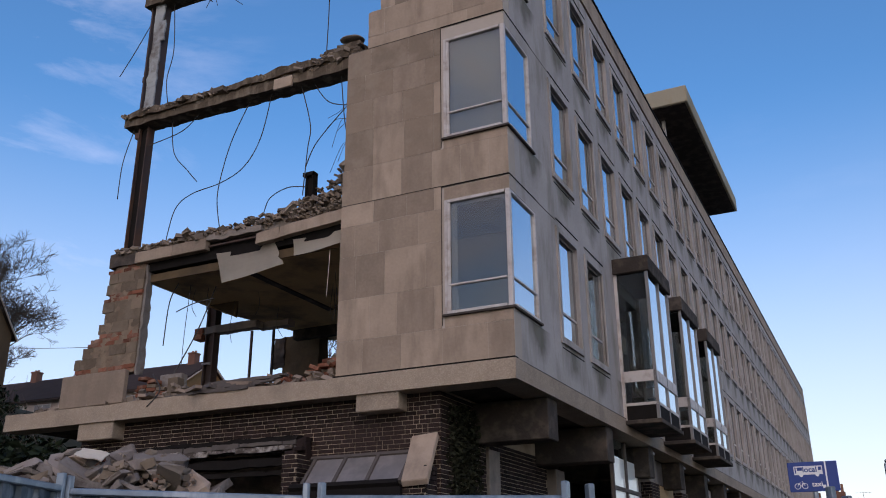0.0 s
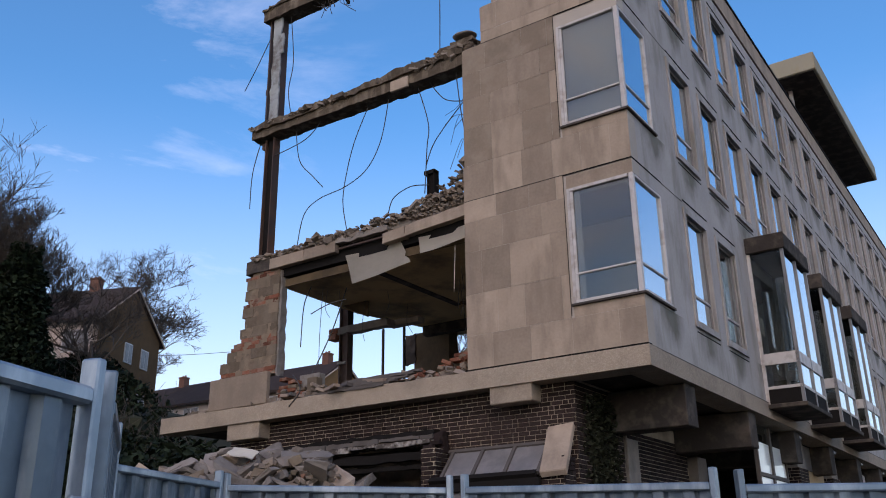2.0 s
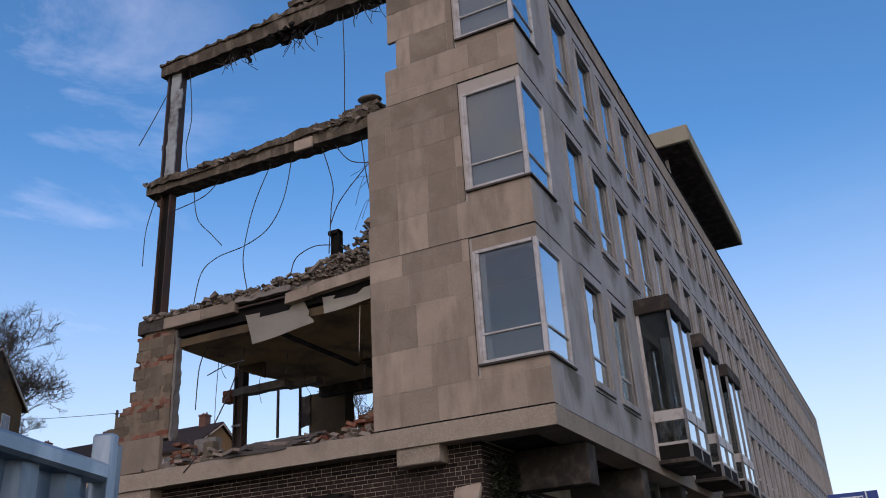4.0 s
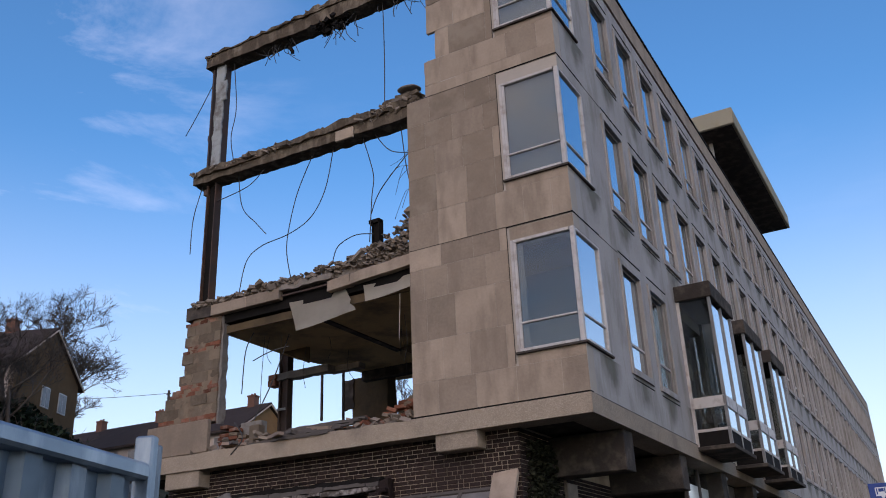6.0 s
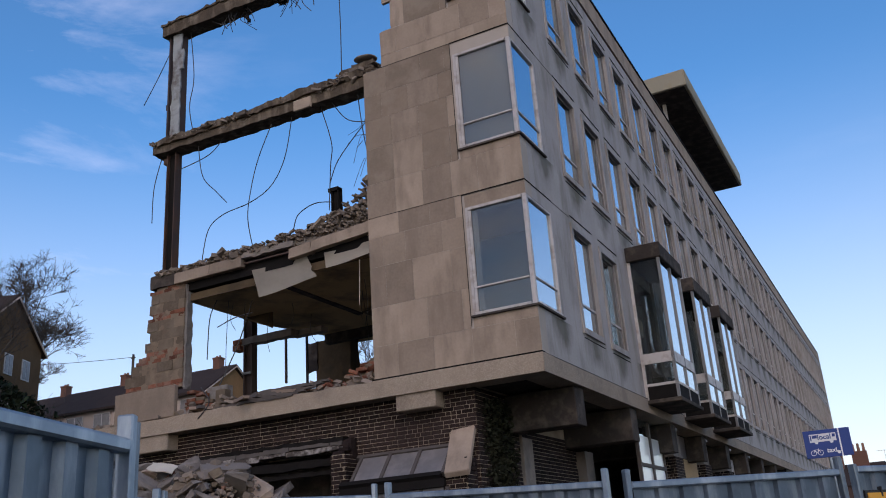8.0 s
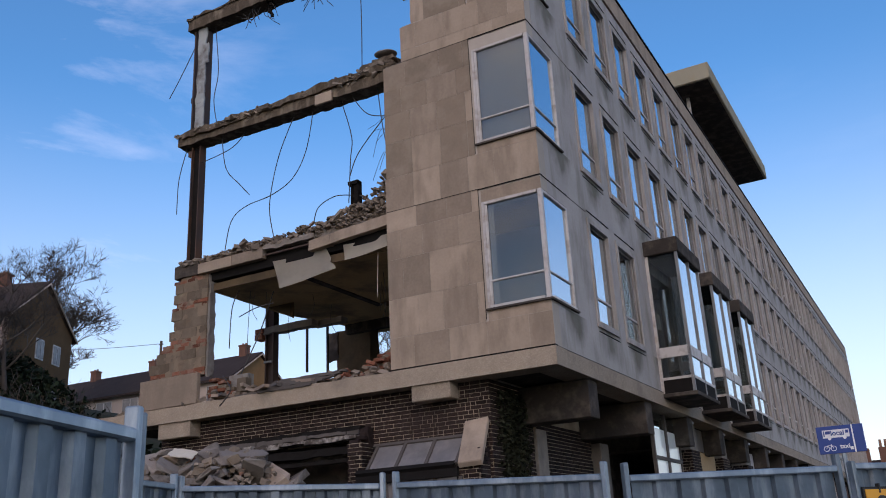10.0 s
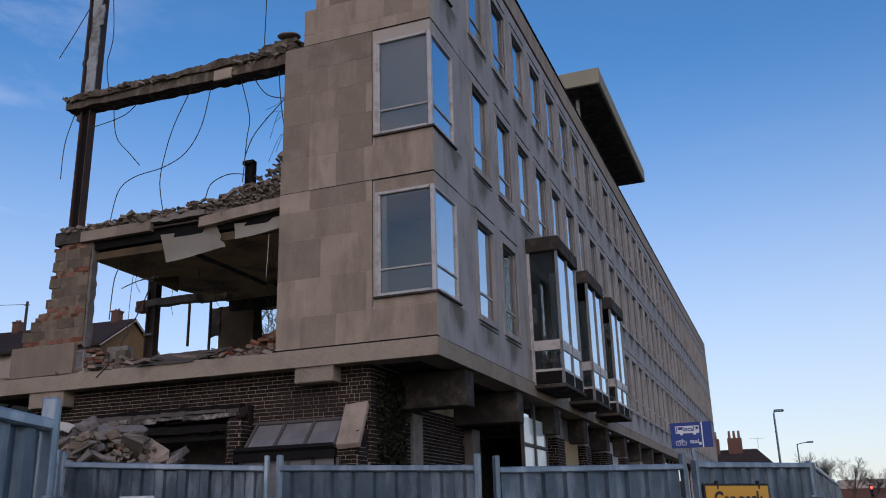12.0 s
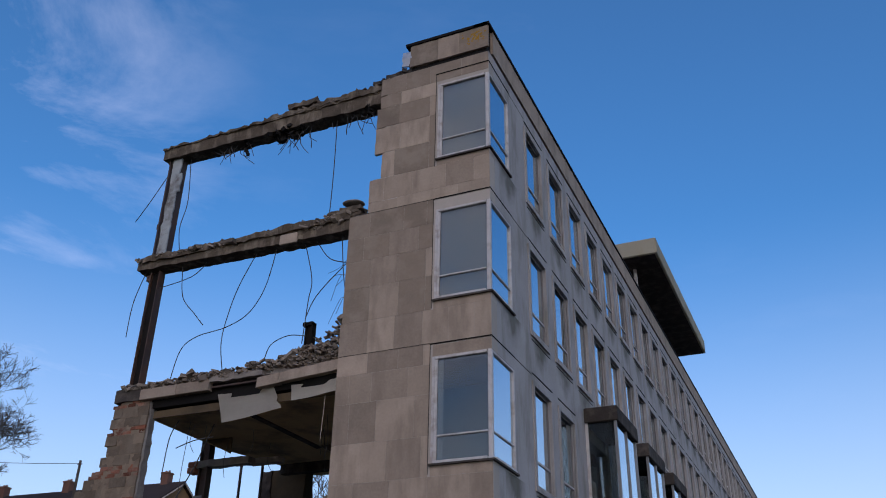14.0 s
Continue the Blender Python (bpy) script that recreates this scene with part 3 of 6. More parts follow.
# ---- stone slabs of the end wall ----
def slabs():
    left = lambda z: -8.22 if z < 8.65 else (-8.19 if z < 11.2 else (-7.74 if z < 12.03 else (-7.47 if z < 12.7 else (-7.66 if z < 13.9 else -7.58))))
    rng = random.Random(5)
    home = thing("stone_cladding", (0, 0, 0), "buff stone slabs cladding the end wall, broken along one edge", "cladding", kind="structure")
    rows = [4.70, 5.38, 6.13, 6.93, 7.52, 7.94, 8.66, 9.42, 10.06, 10.62, 11.20, 11.46, 12.04, 12.72, 13.42, 13.96, 14.32, 14.82]
    def slab(x0, x1, z0, z1, y=EY, torn=False):
        bm = bmesh.new()
        o = rng.uniform(0, 0.004)
        if torn:
            rough_box(bm, x0, x1, y + o, y + 0.062, z0 + 0.004, z1 - 0.004, 0.11, 0.022, 4, seed=z0)
            for v in bm.verts:
                if v.co.y < y + 0.035:
                    v.co.y = y + o
        else:
            box(bm, x0 + 0.003, x1 - 0.003, y + o, y + 0.062, z0 + 0.003, z1 - 0.003)
        ob = part("slab", bm, M_STONE2 if (8.9 < (z0 + z1) / 2 < 11.1 and x1 < -6.1 and rng.random() < 0.93) or (z0 > 12.0 and rng.random() < 0.5) else M_STONE, home)
        return ob
    for k, (z0, z1) in enumerate(zip(rows, rows[1:])):
        zm = (z0 + z1) / 2
        win = next((c for c in CORNER if c[0] - 0.02 < zm < c[1] + 0.3), None)
        xr = CW_X - 0.055 if win else CX
        xs = [left(zm)]
        step = 0.62 if z1 - z0 > 0.4 else 1.6
        x = xs[0] + rng.uniform(0.25, 0.7)
        while x < xr - 0.28:
            xs.append(x)
            x += step * rng.uniform(0.8, 1.35)
        if win and z1 - z0 > 0.4 and xr - xs[-1] > 0.45:
            xs.append(xr - 0.14)
        xs.append(xr)
        for a, b in zip(xs, xs[1:]):
            if b > CX - 1e-6:
                b = CX - 0.002
            slab(a, b, z0, z1, torn=(a == xs[0] and zm > 11.2))
    # narrow jambs and lintel strips round the corner windows
    for (a, b) in CORNER:
        slab(CW_X - 0.054, CW_X - 0.002, max(a - 0.22, 4.9), b + 0.24, EY + 0.012)
        slab(CW_X, CX - 0.002, b + 0.01, b + 0.24, EY + 0.006)
    for (z0, z1) in ((5.38, 5.60), (8.66, 8.86), (12.04, 12.2)):
        slab(CW_X - 0.004, CX - 0.002, z0, z1)
    # parapet stones
    xs = [-6.86, -6.15, -5.62, CX - 0.002]
    for a, b in zip(xs, xs[1:]):
        slab(a, b, 14.97, 15.59, torn=(a == xs[0]))
    # bed joints that run on from the drip lines, and the joint over the ledge
    for z, xl in ((LABEL_Z[0] + 0.02, -8.2), (LABEL_Z[1] + 0.01, -8.1)):
        part("bed_joint", boxes((xl, CW_X - 0.055, EY - 0.003, EY + 0.004, z, z + 0.010)), M_DARKCONC, home)
    part("bed_joint", boxes((-8.2, CX + 0.03, EY - 0.10, EY + 0.05, 4.736, 4.764)), M_BLACK, home)
    rl = random.Random(12)
    bm = bmesh.new()
    for k in range(90):
        bmesh.ops.create_circle(bm, cap_ends=True, segments=6, radius=rl.uniform(0.008, 0.03), matrix=pose(-5.2 + rl.gauss(0, 0.13), EY - 0.0012 - 0.00001 * k, 15.36 + rl.gauss(0, 0.10), 90, 0, 0))
    tagged(part("lichen", bm, M_LICHEN, home, "orange lichen on the stone"), kind="stuff")
    # slabs left at the far end of the ledge
    bm = bevelled(boxes((-14.80, -13.08, EY - 0.05, EY + 0.06, 4.76, 5.42)), 0.012)
    part("slab", bm, M_STONE, home)


slabs()
rng_p = random.Random(77)
bm = bmesh.new()
for k in range(70):
    x = rng_p.uniform(-7.75, -6.8)
    add_lump(bm, rng_p, (x, EY + rng_p.uniform(0.05, 0.35), 14.80 + (x + 7.75) * 0.28 * rng_p.random()), rng_p.uniform(0.04, 0.12), 0.06, rng_p.uniform(0.03, 0.06), (0.1, 0.1, rng_p.uniform(-0.4, 0.4)))
rough_box(bm, -7.5, -6.86, EY + 0.06, EY + 0.3, 14.80, 14.97, 0.1, 0.035, 4)
solid("broken_masonry", bm, M_DARKCONC, "broken dark masonry where the parapet was torn off", "masonry", kind="stuff")
bm = bmesh.new()
rough_box(bm, -7.1, -6.84, EY + 0.02, EY + 0.06, 15.05, 15.5, 0.1, 0.05, 4)
solid("torn_flashing", bm, M_ALU, "bent scrap of flashing at the end of the parapet", "flashing")


# ---- corner windows ----
def corner_window(r):
    z0, z1 = CORNER[r]
    w = thing("corner_window", (CX, EY, z0), "corner window in flaking white frame with a low transom", "window", "corner windows", kind="structure")
    f = 0.054
    tz = 0.5
    h = z1 - z0
    X0, Y1 = CW_X - CX, CW_Y - EY
    def fr(name, *d):
        part(name, bevelled(boxes(d), 0.008), M_WHITE, w)
    fr("corner_post", -0.085, -0.002, 0.002, 0.085, 0, h)
    fr("frame_jamb", X0, X0 + f, 0.0, 0.09, 0, h)
    fr("frame_head", X0 + f, -0.10, 0.0, 0.09, h - f, h)
    fr("frame_sill", X0 + f, -0.10, -0.035, 0.09, 0, f)
    fr("transom", X0 + f, -0.10, 0.015, 0.075, tz, tz + 0.035)
    fr("frame_jamb", -0.09, 0.0, Y1 - f, Y1, 0, h)
    fr("frame_head", -0.09, 0.0, 0.10, Y1 - f, h - f, h)
    fr("frame_sill", -0.09, 0.035, 0.10, Y1 - f, 0, f)
    fr("transom", -0.075, -0.015, 0.10, Y1 - f, tz, tz + 0.035)
    part("sash", boxes((X0 + f, X0 + f + 0.05, 0.02, 0.07, f, tz), (X0 + f, X0 + f + 0.05, 0.02, 0.07, tz + 0.035, h - f)), M_WHITE, w)
    for a, b in ((f, tz), (tz + 0.035, h - f)):
        part("pane", boxes((X0 + f, -0.10, 0.042, 0.048, a, b)), M_CLEAR, w)
        part("pane", boxes((-0.048, -0.042, 0.10, Y1 - f, a, b)), M_GLASS, w)
    part("blind", boxes((X0 + 0.08, -0.10, 0.10, 0.105, 0.06, h - 0.02)) if r else boxes((X0 + 0.08, X0 + 0.20, 0.10, 0.105, 0.06, h - 0.02)), M_BLIND, w)
    if r:
        part("blind", boxes((-0.105, -0.10, 0.12, Y1 - 0.02, 0.06, h - 0.02)), M_BLIND, w)
    lz = LABEL_Z[r] - z0
    # black bars draw the shadow line under the stone label
    part("label_line", boxes((X0 - 0.05, 0.012, -0.014, 0.004, lz, lz + 0.018), (-0.004, 0.012, 0.004, Y1 + 0.04, lz, lz + 0.018)), M_BLACK, w)
    part("jamb_joint", boxes((X0 - 0.052, X0 - 0.042, -0.006, 0.004, -0.18, lz)), M_DARKCONC, w)
    part("drip", boxes((X0 - 0.02, 0.05, -0.05, 0.0, -0.035, 0.0), (0.0, 0.05, 0.0, Y1 + 0.03, -0.035, 0.0)), M_DARKCONC, w)


for r in range(3):
    corner_window(r)


# ---- windows of the long side ----
def side_window(h):
    w = thing("window", (CX, WIN0, 0), "tall narrow window with a low transom in a concrete surround", "window", "windows of the long side", kind="structure")
    b = WIDE
    tz = 0.52
    part("surround", boxes((-0.02, 0.035, -0.10, 0.0, -0.12, h + 0.10), (-0.02, 0.035, b, b + 0.10, -0.12, h + 0.10), (-0.02, 0.035, 0, b, h, h + 0.10), (-0.02, 0.045, 0, b, -0.12, 0)), M_RENDER, w)
    part("window_frame", boxes((-0.10, -0.05, 0, 0.035, 0, h), (-0.10, -0.05, b - 0.035, b, 0, h), (-0.10, -0.05, 0.035, b - 0.035, h - 0.04, h), (-0.10, -0.05, 0.035, b - 0.035, 0, 0.05)), M_FRAME, w)
    part("transom", boxes((-0.10, -0.045, 0.035, b - 0.035, tz, tz + 0.04)), M_WHITE, w)
    # drips are black to paint in the shadow lines above and below the window
    part("drip", boxes((-0.01, 0.014, -0.05, b + 0.18, h + 0.255, h + 0.275)), M_BLACK, w)
    part("drip", boxes((-0.01, 0.010, -0.02, b + 0.12, -0.205, -0.190)), M_BLACK, w)
    part("window_sill", boxes((-0.06, 0.0, 0.0, b, 0.0, 0.025)), M_RENDER, w)
    part("pane", boxes((-0.075, -0.069, 0.035, b - 0.035, 0.05, tz)), M_GLASS, w)
    part("pane", boxes((-0.075, -0.069, 0.035, b - 0.035, tz + 0.04, h - 0.04)), M_GLASS, w)
    return w


for r in range(3):
    first = None
    for c in range(COLS):
        if r == 0 and 2 <= c < 8:
            continue
        m = pose(CX, WIN0 + PITCH * c, SILL[r])
        if first is None:
            first = side_window(HEAD[r] - SILL[r])
            first.matrix_basis = m
        else:
            copy_thing(first, m)


# ---- glazed bays ----
def bay(w, d=0.78):
    b = thing("glazed_bay", (CX, 0, 4.6), "boxed out glazed bay with white frames and a concrete cap", "bay window", "glazed bays", kind="structure")
    def p(name, mat, *ds, label=""):
        part(name, boxes(*ds), mat, b, label)
    part("cap", bevelled(boxes((0.0, d + 0.06, -0.06, w + 0.06, 3.42, 3.79)), 0.015), M_DARKCONC, b, "mossy dark concrete cap")
    part("base_slab", bevelled(boxes((0.0, d + 0.05, -0.05, w + 0.05, 0.0, 0.09)), 0.01), M_DARKCONC, b)
    for y0, y1 in ((0.0, 0.06), (w - 0.06, w)):
        p("cheek_panel", M_BLACK, (0.02, d - 0.06, y0 + 0.01, y1 - 0.01, 0.09, 0.40))
        p("cheek_rail", M_WHITE, (0.02, d, y0, y1, 0.40, 0.46), (0.02, d, y0, y1, 0.92, 1.16))
        p("jamb", M_WHITE, (0.0, 0.07, y0, y1, 0.09, 3.42))
        p("pane", M_CLEAR, (0.07, d - 0.07, y0 + 0.027, y0 + 0.033, 0.46, 0.92))
        p("pane", M_CLEAR, (0.07, d - 0.07, y0 + 0.027, y0 + 0.033, 1.16, 3.42))
    ys = [0.0, w * 0.5, w - 0.055]
    for y in ys:
        p("mullion", M_MULL, (d - 0.06, d + 0.008, y, y + 0.055, 0.09, 3.42))
    for y0, y1 in zip(ys, ys[1:]):
        p("front_rail", M_WHITE, (d - 0.06, d, y0 + 0.055, y1, 0.40, 0.46), (d - 0.06, d, y0 + 0.055, y1, 0.92, 1.16))
        p("front_panel", M_BLACK, (d - 0.05, d - 0.01, y0 + 0.055, y1, 0.09, 0.40))
        p("pane", M_GLASS, (d - 0.033, d - 0.027, y0 + 0.055, y1, 0.46, 0.92))
        p("pane", M_GLASS, (d - 0.033, d - 0.027, y0 + 0.055, y1, 1.16, 3.42))
    p("inner_board", M_BOARD, (-0.25, -0.2, 0.5, 1.5, 1.9, 2.3))
    return b


first = bay(2.1)
first.matrix_basis = pose(CX, BAYS[0][0], 4.6)
for a, b in BAYS[1:]:
    copy_thing(first, pose(CX, a, 4.6))


# ---- roof canopy and plant room ----
def canopy():
    c = thing("roof_canopy", (-6.5, 34, 15.6), "cantilevered concrete roof slab with rust stained edge", "canopy")
    part("slab", bevelled(boxes((-2.6, 2.39, -5.83, 5.31, 1.46, 2.11)), 0.03), M_CANOPY, c)
    # separate dark sheet: shade under the canopy put into its colour
    part("soffit", boxes((-2.5, 2.29, -5.73, 5.21, 1.44, 1.458)), M_DARKCONC, c)
    part("plant_room", boxes((-1.5, 0.6, -3.4, 4.6, -0.5, 1.44)), M_RENDER, c)
    part("post", boxes((1.25, 1.37, -4.8, -4.68, -0.5, 1.44)), M_WHITE, c)
    part("vent", bevelled(boxes((2.24, 2.32, 5.05, 5.15, 2.11, 2.38)), 0.01), M_STEEL, c)


canopy()


# ---- ledge band of the end ----
def ledge():
    bm = bmesh.new()
    box(bm, -8.2, CX + 0.042, EY - 0.106, EY + 0.4, 4.41, 4.735)
    rough_box(bm, -16.25, -8.2, EY - 0.106, EY + 0.4, 4.41, 4.74, 0.16, 0.006, 3, top=3.5)
    solid("trim_band_south", bm, M_BAND, "exposed aggregate ledge along the end, its edge chipped", "ledge", kind="structure")
    bm = bmesh.new()
    rough_box(bm, -16.1, -8.2, EY + 0.4, 20.5, 4.5, 4.72, 0.5, 0.03, 1.5)
    solid("floor_broken", bm, M_CONC, "broken first floor slab open to the sky", "floor", kind="structure")


ledge()


# ---- beam ends under the ledge ----
def beam_stub(x0, x1, y0, y1, z0, z1, lab):
    bm = bevelled(boxes((x0, x1, y0, y1, z0, z1)), 0.015)
    # beams behind the end face take the concrete with shade in its colour
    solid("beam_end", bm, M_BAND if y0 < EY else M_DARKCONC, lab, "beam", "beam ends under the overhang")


beam_stub(-7.76, -6.95, EY - 0.06, 13.3, 4.12, 4.42, "rough aggregate beam end under the ledge")
beam_stub(-14.15, -13.22, EY - 0.06, 13.3, 4.08, 4.42, "rough aggregate beam end under the ledge")
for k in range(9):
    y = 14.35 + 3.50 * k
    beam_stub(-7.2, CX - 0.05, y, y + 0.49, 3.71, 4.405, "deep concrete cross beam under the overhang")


# ---- columns and walls below the overhang ----
def column(x0, x1, y0, y1, z1, base=0.0):
    c = thing("column", ((x0 + x1) / 2, (y0 + y1) / 2, 0), "square concrete column under the overhang", "column", "columns under the overhang")
    hx, hy = (x1 - x0) / 2, (y1 - y0) / 2
    part("shaft", bevelled(boxes((-hx, hx, -hy, hy, base, z1)), 0.012), M_CONC, c)
    return c


column(-6.75, -6.28, 14.9, 15.4, 3.68)
column(-6.75, -6.28, 18.5, 19.05, 3.68)
for k in range(6):
    column(-5.75, -5.25, 22.55 + 3.62 * k, 23.3 + 3.62 * k, 4.44)
# recessed walls use the darkened concrete, so their shade is partly painted
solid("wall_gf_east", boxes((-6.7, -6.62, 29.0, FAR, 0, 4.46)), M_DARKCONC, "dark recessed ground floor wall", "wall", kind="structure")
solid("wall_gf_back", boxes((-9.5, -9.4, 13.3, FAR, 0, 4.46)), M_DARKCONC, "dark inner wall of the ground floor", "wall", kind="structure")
solid("wall_gf_cross", boxes((-9.4, -6.8, 19.2, 19.3, 0, 4.46), (-16, -9.5, 17.0, 17.1, 0, 4.46)), M_PLASTER, "grimy pale cross wall inside the ground floor", "wall", kind="structure")
solid("floor_gf", boxes((-16, -5.2, 13.0, FAR, -0.02, 0.06)), M_CONC, "dusty concrete ground floor", "floor", kind="structure")


def gf_glazing():
    g = thing("ground_floor_window", (-5.3, 19.35, 0), "ground floor window with whitened panes in dark frames", "window", kind="structure")
    ys = [0, 1.12, 2.3]
    for a, b in zip(ys, ys[1:]):
        part("frame", boxes((-0.05, 0.03, a, a + 0.07, 2.0, 4.4), (-0.05, 0.03, b - 0.05, b, 2.0, 4.4), (-0.05, 0.03, a + 0.07, b - 0.05, 3.30, 3.38), (-0.05, 0.03, a + 0.07, b - 0.05, 2.45, 2.53)), M_TIMBER, g)
        part("pane", boxes((-0.02, -0.01, a + 0.07, b - 0.05, 3.38, 4.02)), M_FROST, g, "pane whitened on the inside")
        part("pane", boxes((-0.02, -0.01, a + 0.07, b - 0.05, 2.53, 3.30)), M_FROST, g, "pane whitened on the inside")
        part("pane", boxes((-0.02, -0.01, a + 0.07, b - 0.05, 4.02, 4.4)), M_GLASS, g)
    part("window_sill", boxes((-0.06, 0.16, -0.05, 2.4, 2.30, 2.42)), M_WHITE, g)
    b = thing("boarded_window", (-5.45, 23.4, 0), "window closed with raw chipboard", "boarding", kind="structure")
    part("board", boxes((0, 0.02, 0.02, 2.6, 1.2, 3.78)), M_OSB, b)
    part("pane", boxes((0, 0.01, 0.02, 2.6, 3.80, 4.4)), M_DUSTY, b)
    d = thing("white_door", (-5.45, 31.0, 0), "white painted flush door", "door", kind="structure")
    part("leaf", bevelled(boxes((0, 0.05, 0.1, 1.8, 0.06, 4.2)), 0.01), M_WHITE, d)
    s = thing("strip_window", (-5.4, 37.5, 0), "long strip of ground floor windows", "window", kind="structure")
    for k in range(14):
        part("pane", boxes((0, 0.01, 1.8 * k + 0.06, 1.8 * k + 1.74, 2.6, 4.2)), M_GLASS, s)
        part("mullion", boxes((-0.03, 0.06, 1.8 * k - 0.06, 1.8 * k + 0.06, 2.5, 4.4)), M_WHITE, s)
    part("spandrel", boxes((-0.02, 0.08, -0.1, 25.2, 0.0, 2.5)), M_RENDER, s)
    for k in range(4):
        y = 21.9 + 3.62 * k
        l = thing("soffit_lamp", (-5.05, y, 4.42), "small pale floodlight under the overhang", "lamp", "soffit lamps")
        part("housing", bevelled(boxes((-0.08, 0.10, -0.13, 0.13, -0.15, -0.07)), 0.015), M_MULL, l)
        part("bracket", boxes((-0.03, 0.03, -0.04, 0.04, -0.06, 0.02)), M_STEEL, l)


gf_glazing()

# ---- the ruined bay ----
def ruin_frame():
    rng = random.Random(11)
    # two stripped concrete beams still spanning to the column
    def beam(z0l, z0r, h, xl, xr, seed, deepen=0.0):
        bm = bmesh.new()
        rough_box(bm, xl, xr, 12.86, 13.26, 0, h, 0.10, 0.028, 4.5, top=1.8, seed=seed)
        for v in bm.verts:
            t = (v.co.x - xl) / (xr - xl)
            v.co.z *= 1 + deepen * t
            v.co.z += z0l + (z0r - z0l) * t
        return bm
    b3 = thing("broken_beam", (0, 0, 0), "blackened concrete roof beam left hanging in the gap", "beam", "broken beams")
    part("beam", beam(14.24, 14.19, 0.32, -14.0, -7.6, 1.0, 0.35), M_BEAM, b3)
    bm = bmesh.new()
    rough_box(bm, -14.0, -7.7, 12.82, 13.2, 14.54, 14.60, 0.12, 0.035, 6, top=1.8, seed=7)
    rough_box(bm, -12.6, -7.6, 12.86, 13.25, 14.52, 14.60, 0.12, 0.045, 5, top=1.8, seed=8)
    rough_box(bm, -10.9, -7.6, 12.83, 13.3, 14.58, 14.70, 0.11, 0.05, 5, top=1.8, seed=3)
    rough_box(bm, -9.4, -7.6, 12.9, 13.3, 14.66, 14.80, 0.11, 0.06, 5, top=1.8, seed=13)
    rough_box(bm, -10.25, -9.4, 12.86, 13.3, 14.80, 14.92, 0.10, 0.05, 5, top=1.3, seed=4)
    for k in range(90):
        x = rng.uniform(-13.9, -7.7)
        add_lump(bm, rng, (x, rng.uniform(12.86, 13.2), 14.55 + 0.045 * max(0, x + 12.5)), rng.uniform(0.03, 0.11), 0.05, rng.uniform(0.015, 0.04))
    part("screed", bm, M_BEAM, b3, "torn layers of screed on top")
    bm = bmesh.new()
    for k in range(14):
        add_lump(bm, rng, (rng.uniform(-10.9, -9.6), rng.uniform(12.85, 13.2), rng.uniform(14.10, 14.26)), 0.06, 0.05, 0.06)
    for x, s, d in ((-10.45, 0.09, 0.22), (-10.05, 0.06, 0.34), (-11.45, 0.045, 0.42), (-8.0, 0.08, 0.12)):
        for k in range(6):
            add_lump(bm, rng, (x + rng.uniform(-0.07, 0.07), 13.0 + rng.uniform(-0.07, 0.07), 14.24 - d * k / 6), s, s, s * 1.2)
    tagged(part("hanging_debris", bm, M_BLACK, b3), kind="stuff")
    for x, drop, sway in ((-12.5, 0.34, 0.5), (-12.3, 0.4, 0.25), (-11.9, 0.42, 0.1), (-11.75, 0.38, -0.3), (-10.3, 0.75, 0.45), (-10.1, 0.5, 0.08), (-10.0, 0.9, 0.4), (-9.85, 0.6, -0.2), (-9.6, 0.7, 0.05), (-9.0, 0.34, 0.06), (-8.6, 0.6, 0.03), (-8.35, 0.72, 0.22), (-7.95, 0.3, 0.1)):
        bm = bmesh.new()
        pts = [Vector((x + sway * (k / 5) ** 1.6 + rng.uniform(-0.03, 0.03), 13.0 + rng.uniform(-0.05, 0.05), 14.28 - drop * k / 5)) for k in range(6)]
        tube(bm, pts, [0.011] * 6, 4)
        part("rebar", bm, M_WIRE, b3)
    b2 = thing("broken_beam", (0, 0, 0), "concrete floor beam with rubble lying on it", "beam", "broken beams")
    part("beam", beam(11.05, 10.93, 0.31, -14.16, -8.2, 5.0), M_BEAM, b2)
    part("plate", bevelled(boxes((-9.98, -9.53, 12.79, 12.85, 10.88, 11.13)), 0.01), M_STONE, b2, "pale stone offcut clinging to the beam")
    def rubble(name, x0, x1, y0, y1, z, h, n, parent):
        bm = bmesh.new()
        for k in range(n):
            x = rng.uniform(x0, x1)
            t = (x - x0) / (x1 - x0)
            s = rng.uniform(0.018, 0.055) * (1.7 if rng.random() < 0.1 else 1)
            add_lump(bm, rng, (x, rng.uniform(y0, y1), z(t) + rng.random() ** 1.6 * h(t)), s * rng.uniform(0.8, 2.4), s * rng.uniform(0.8, 1.5), s * rng.uniform(0.35, 0.8))
        tagged(part(name, bm, M_RUBBLE, parent), kind="stuff")
    rubble("rubble", -14.2, -8.25, 12.82, 13.28, lambda t: 11.30 - 0.12 * t, lambda t: 0.05 + 0.16 * t ** 1.5, 900, b2)
    bm = bmesh.new()
    rough_box(bm, -14.0, -8.2, 12.80, 13.2, 11.20, 11.34, 0.13, 0.05, 5, top=1.5, seed=9)
    for k in range(5):
        rough_box(bm, -9.0 + 0.12 * k + rng.uniform(-0.2, 0.2), -7.95 - rng.uniform(0, 0.12), 12.84 + 0.02 * k, 13.25, 11.24 + 0.07 * k, 11.30 + 0.07 * k, 0.08, 0.05, 7, seed=k * 3.1)
    part("screed", bm, M_BEAM, b2)
    add = bmesh.new()
    bmesh.ops.create_icosphere(add, subdivisions=3, radius=1.0, matrix=pose(-8.24, 13.0, 11.68, 2, 6, 0) @ Matrix.Diagonal((0.27, 0.2, 0.05, 1)))
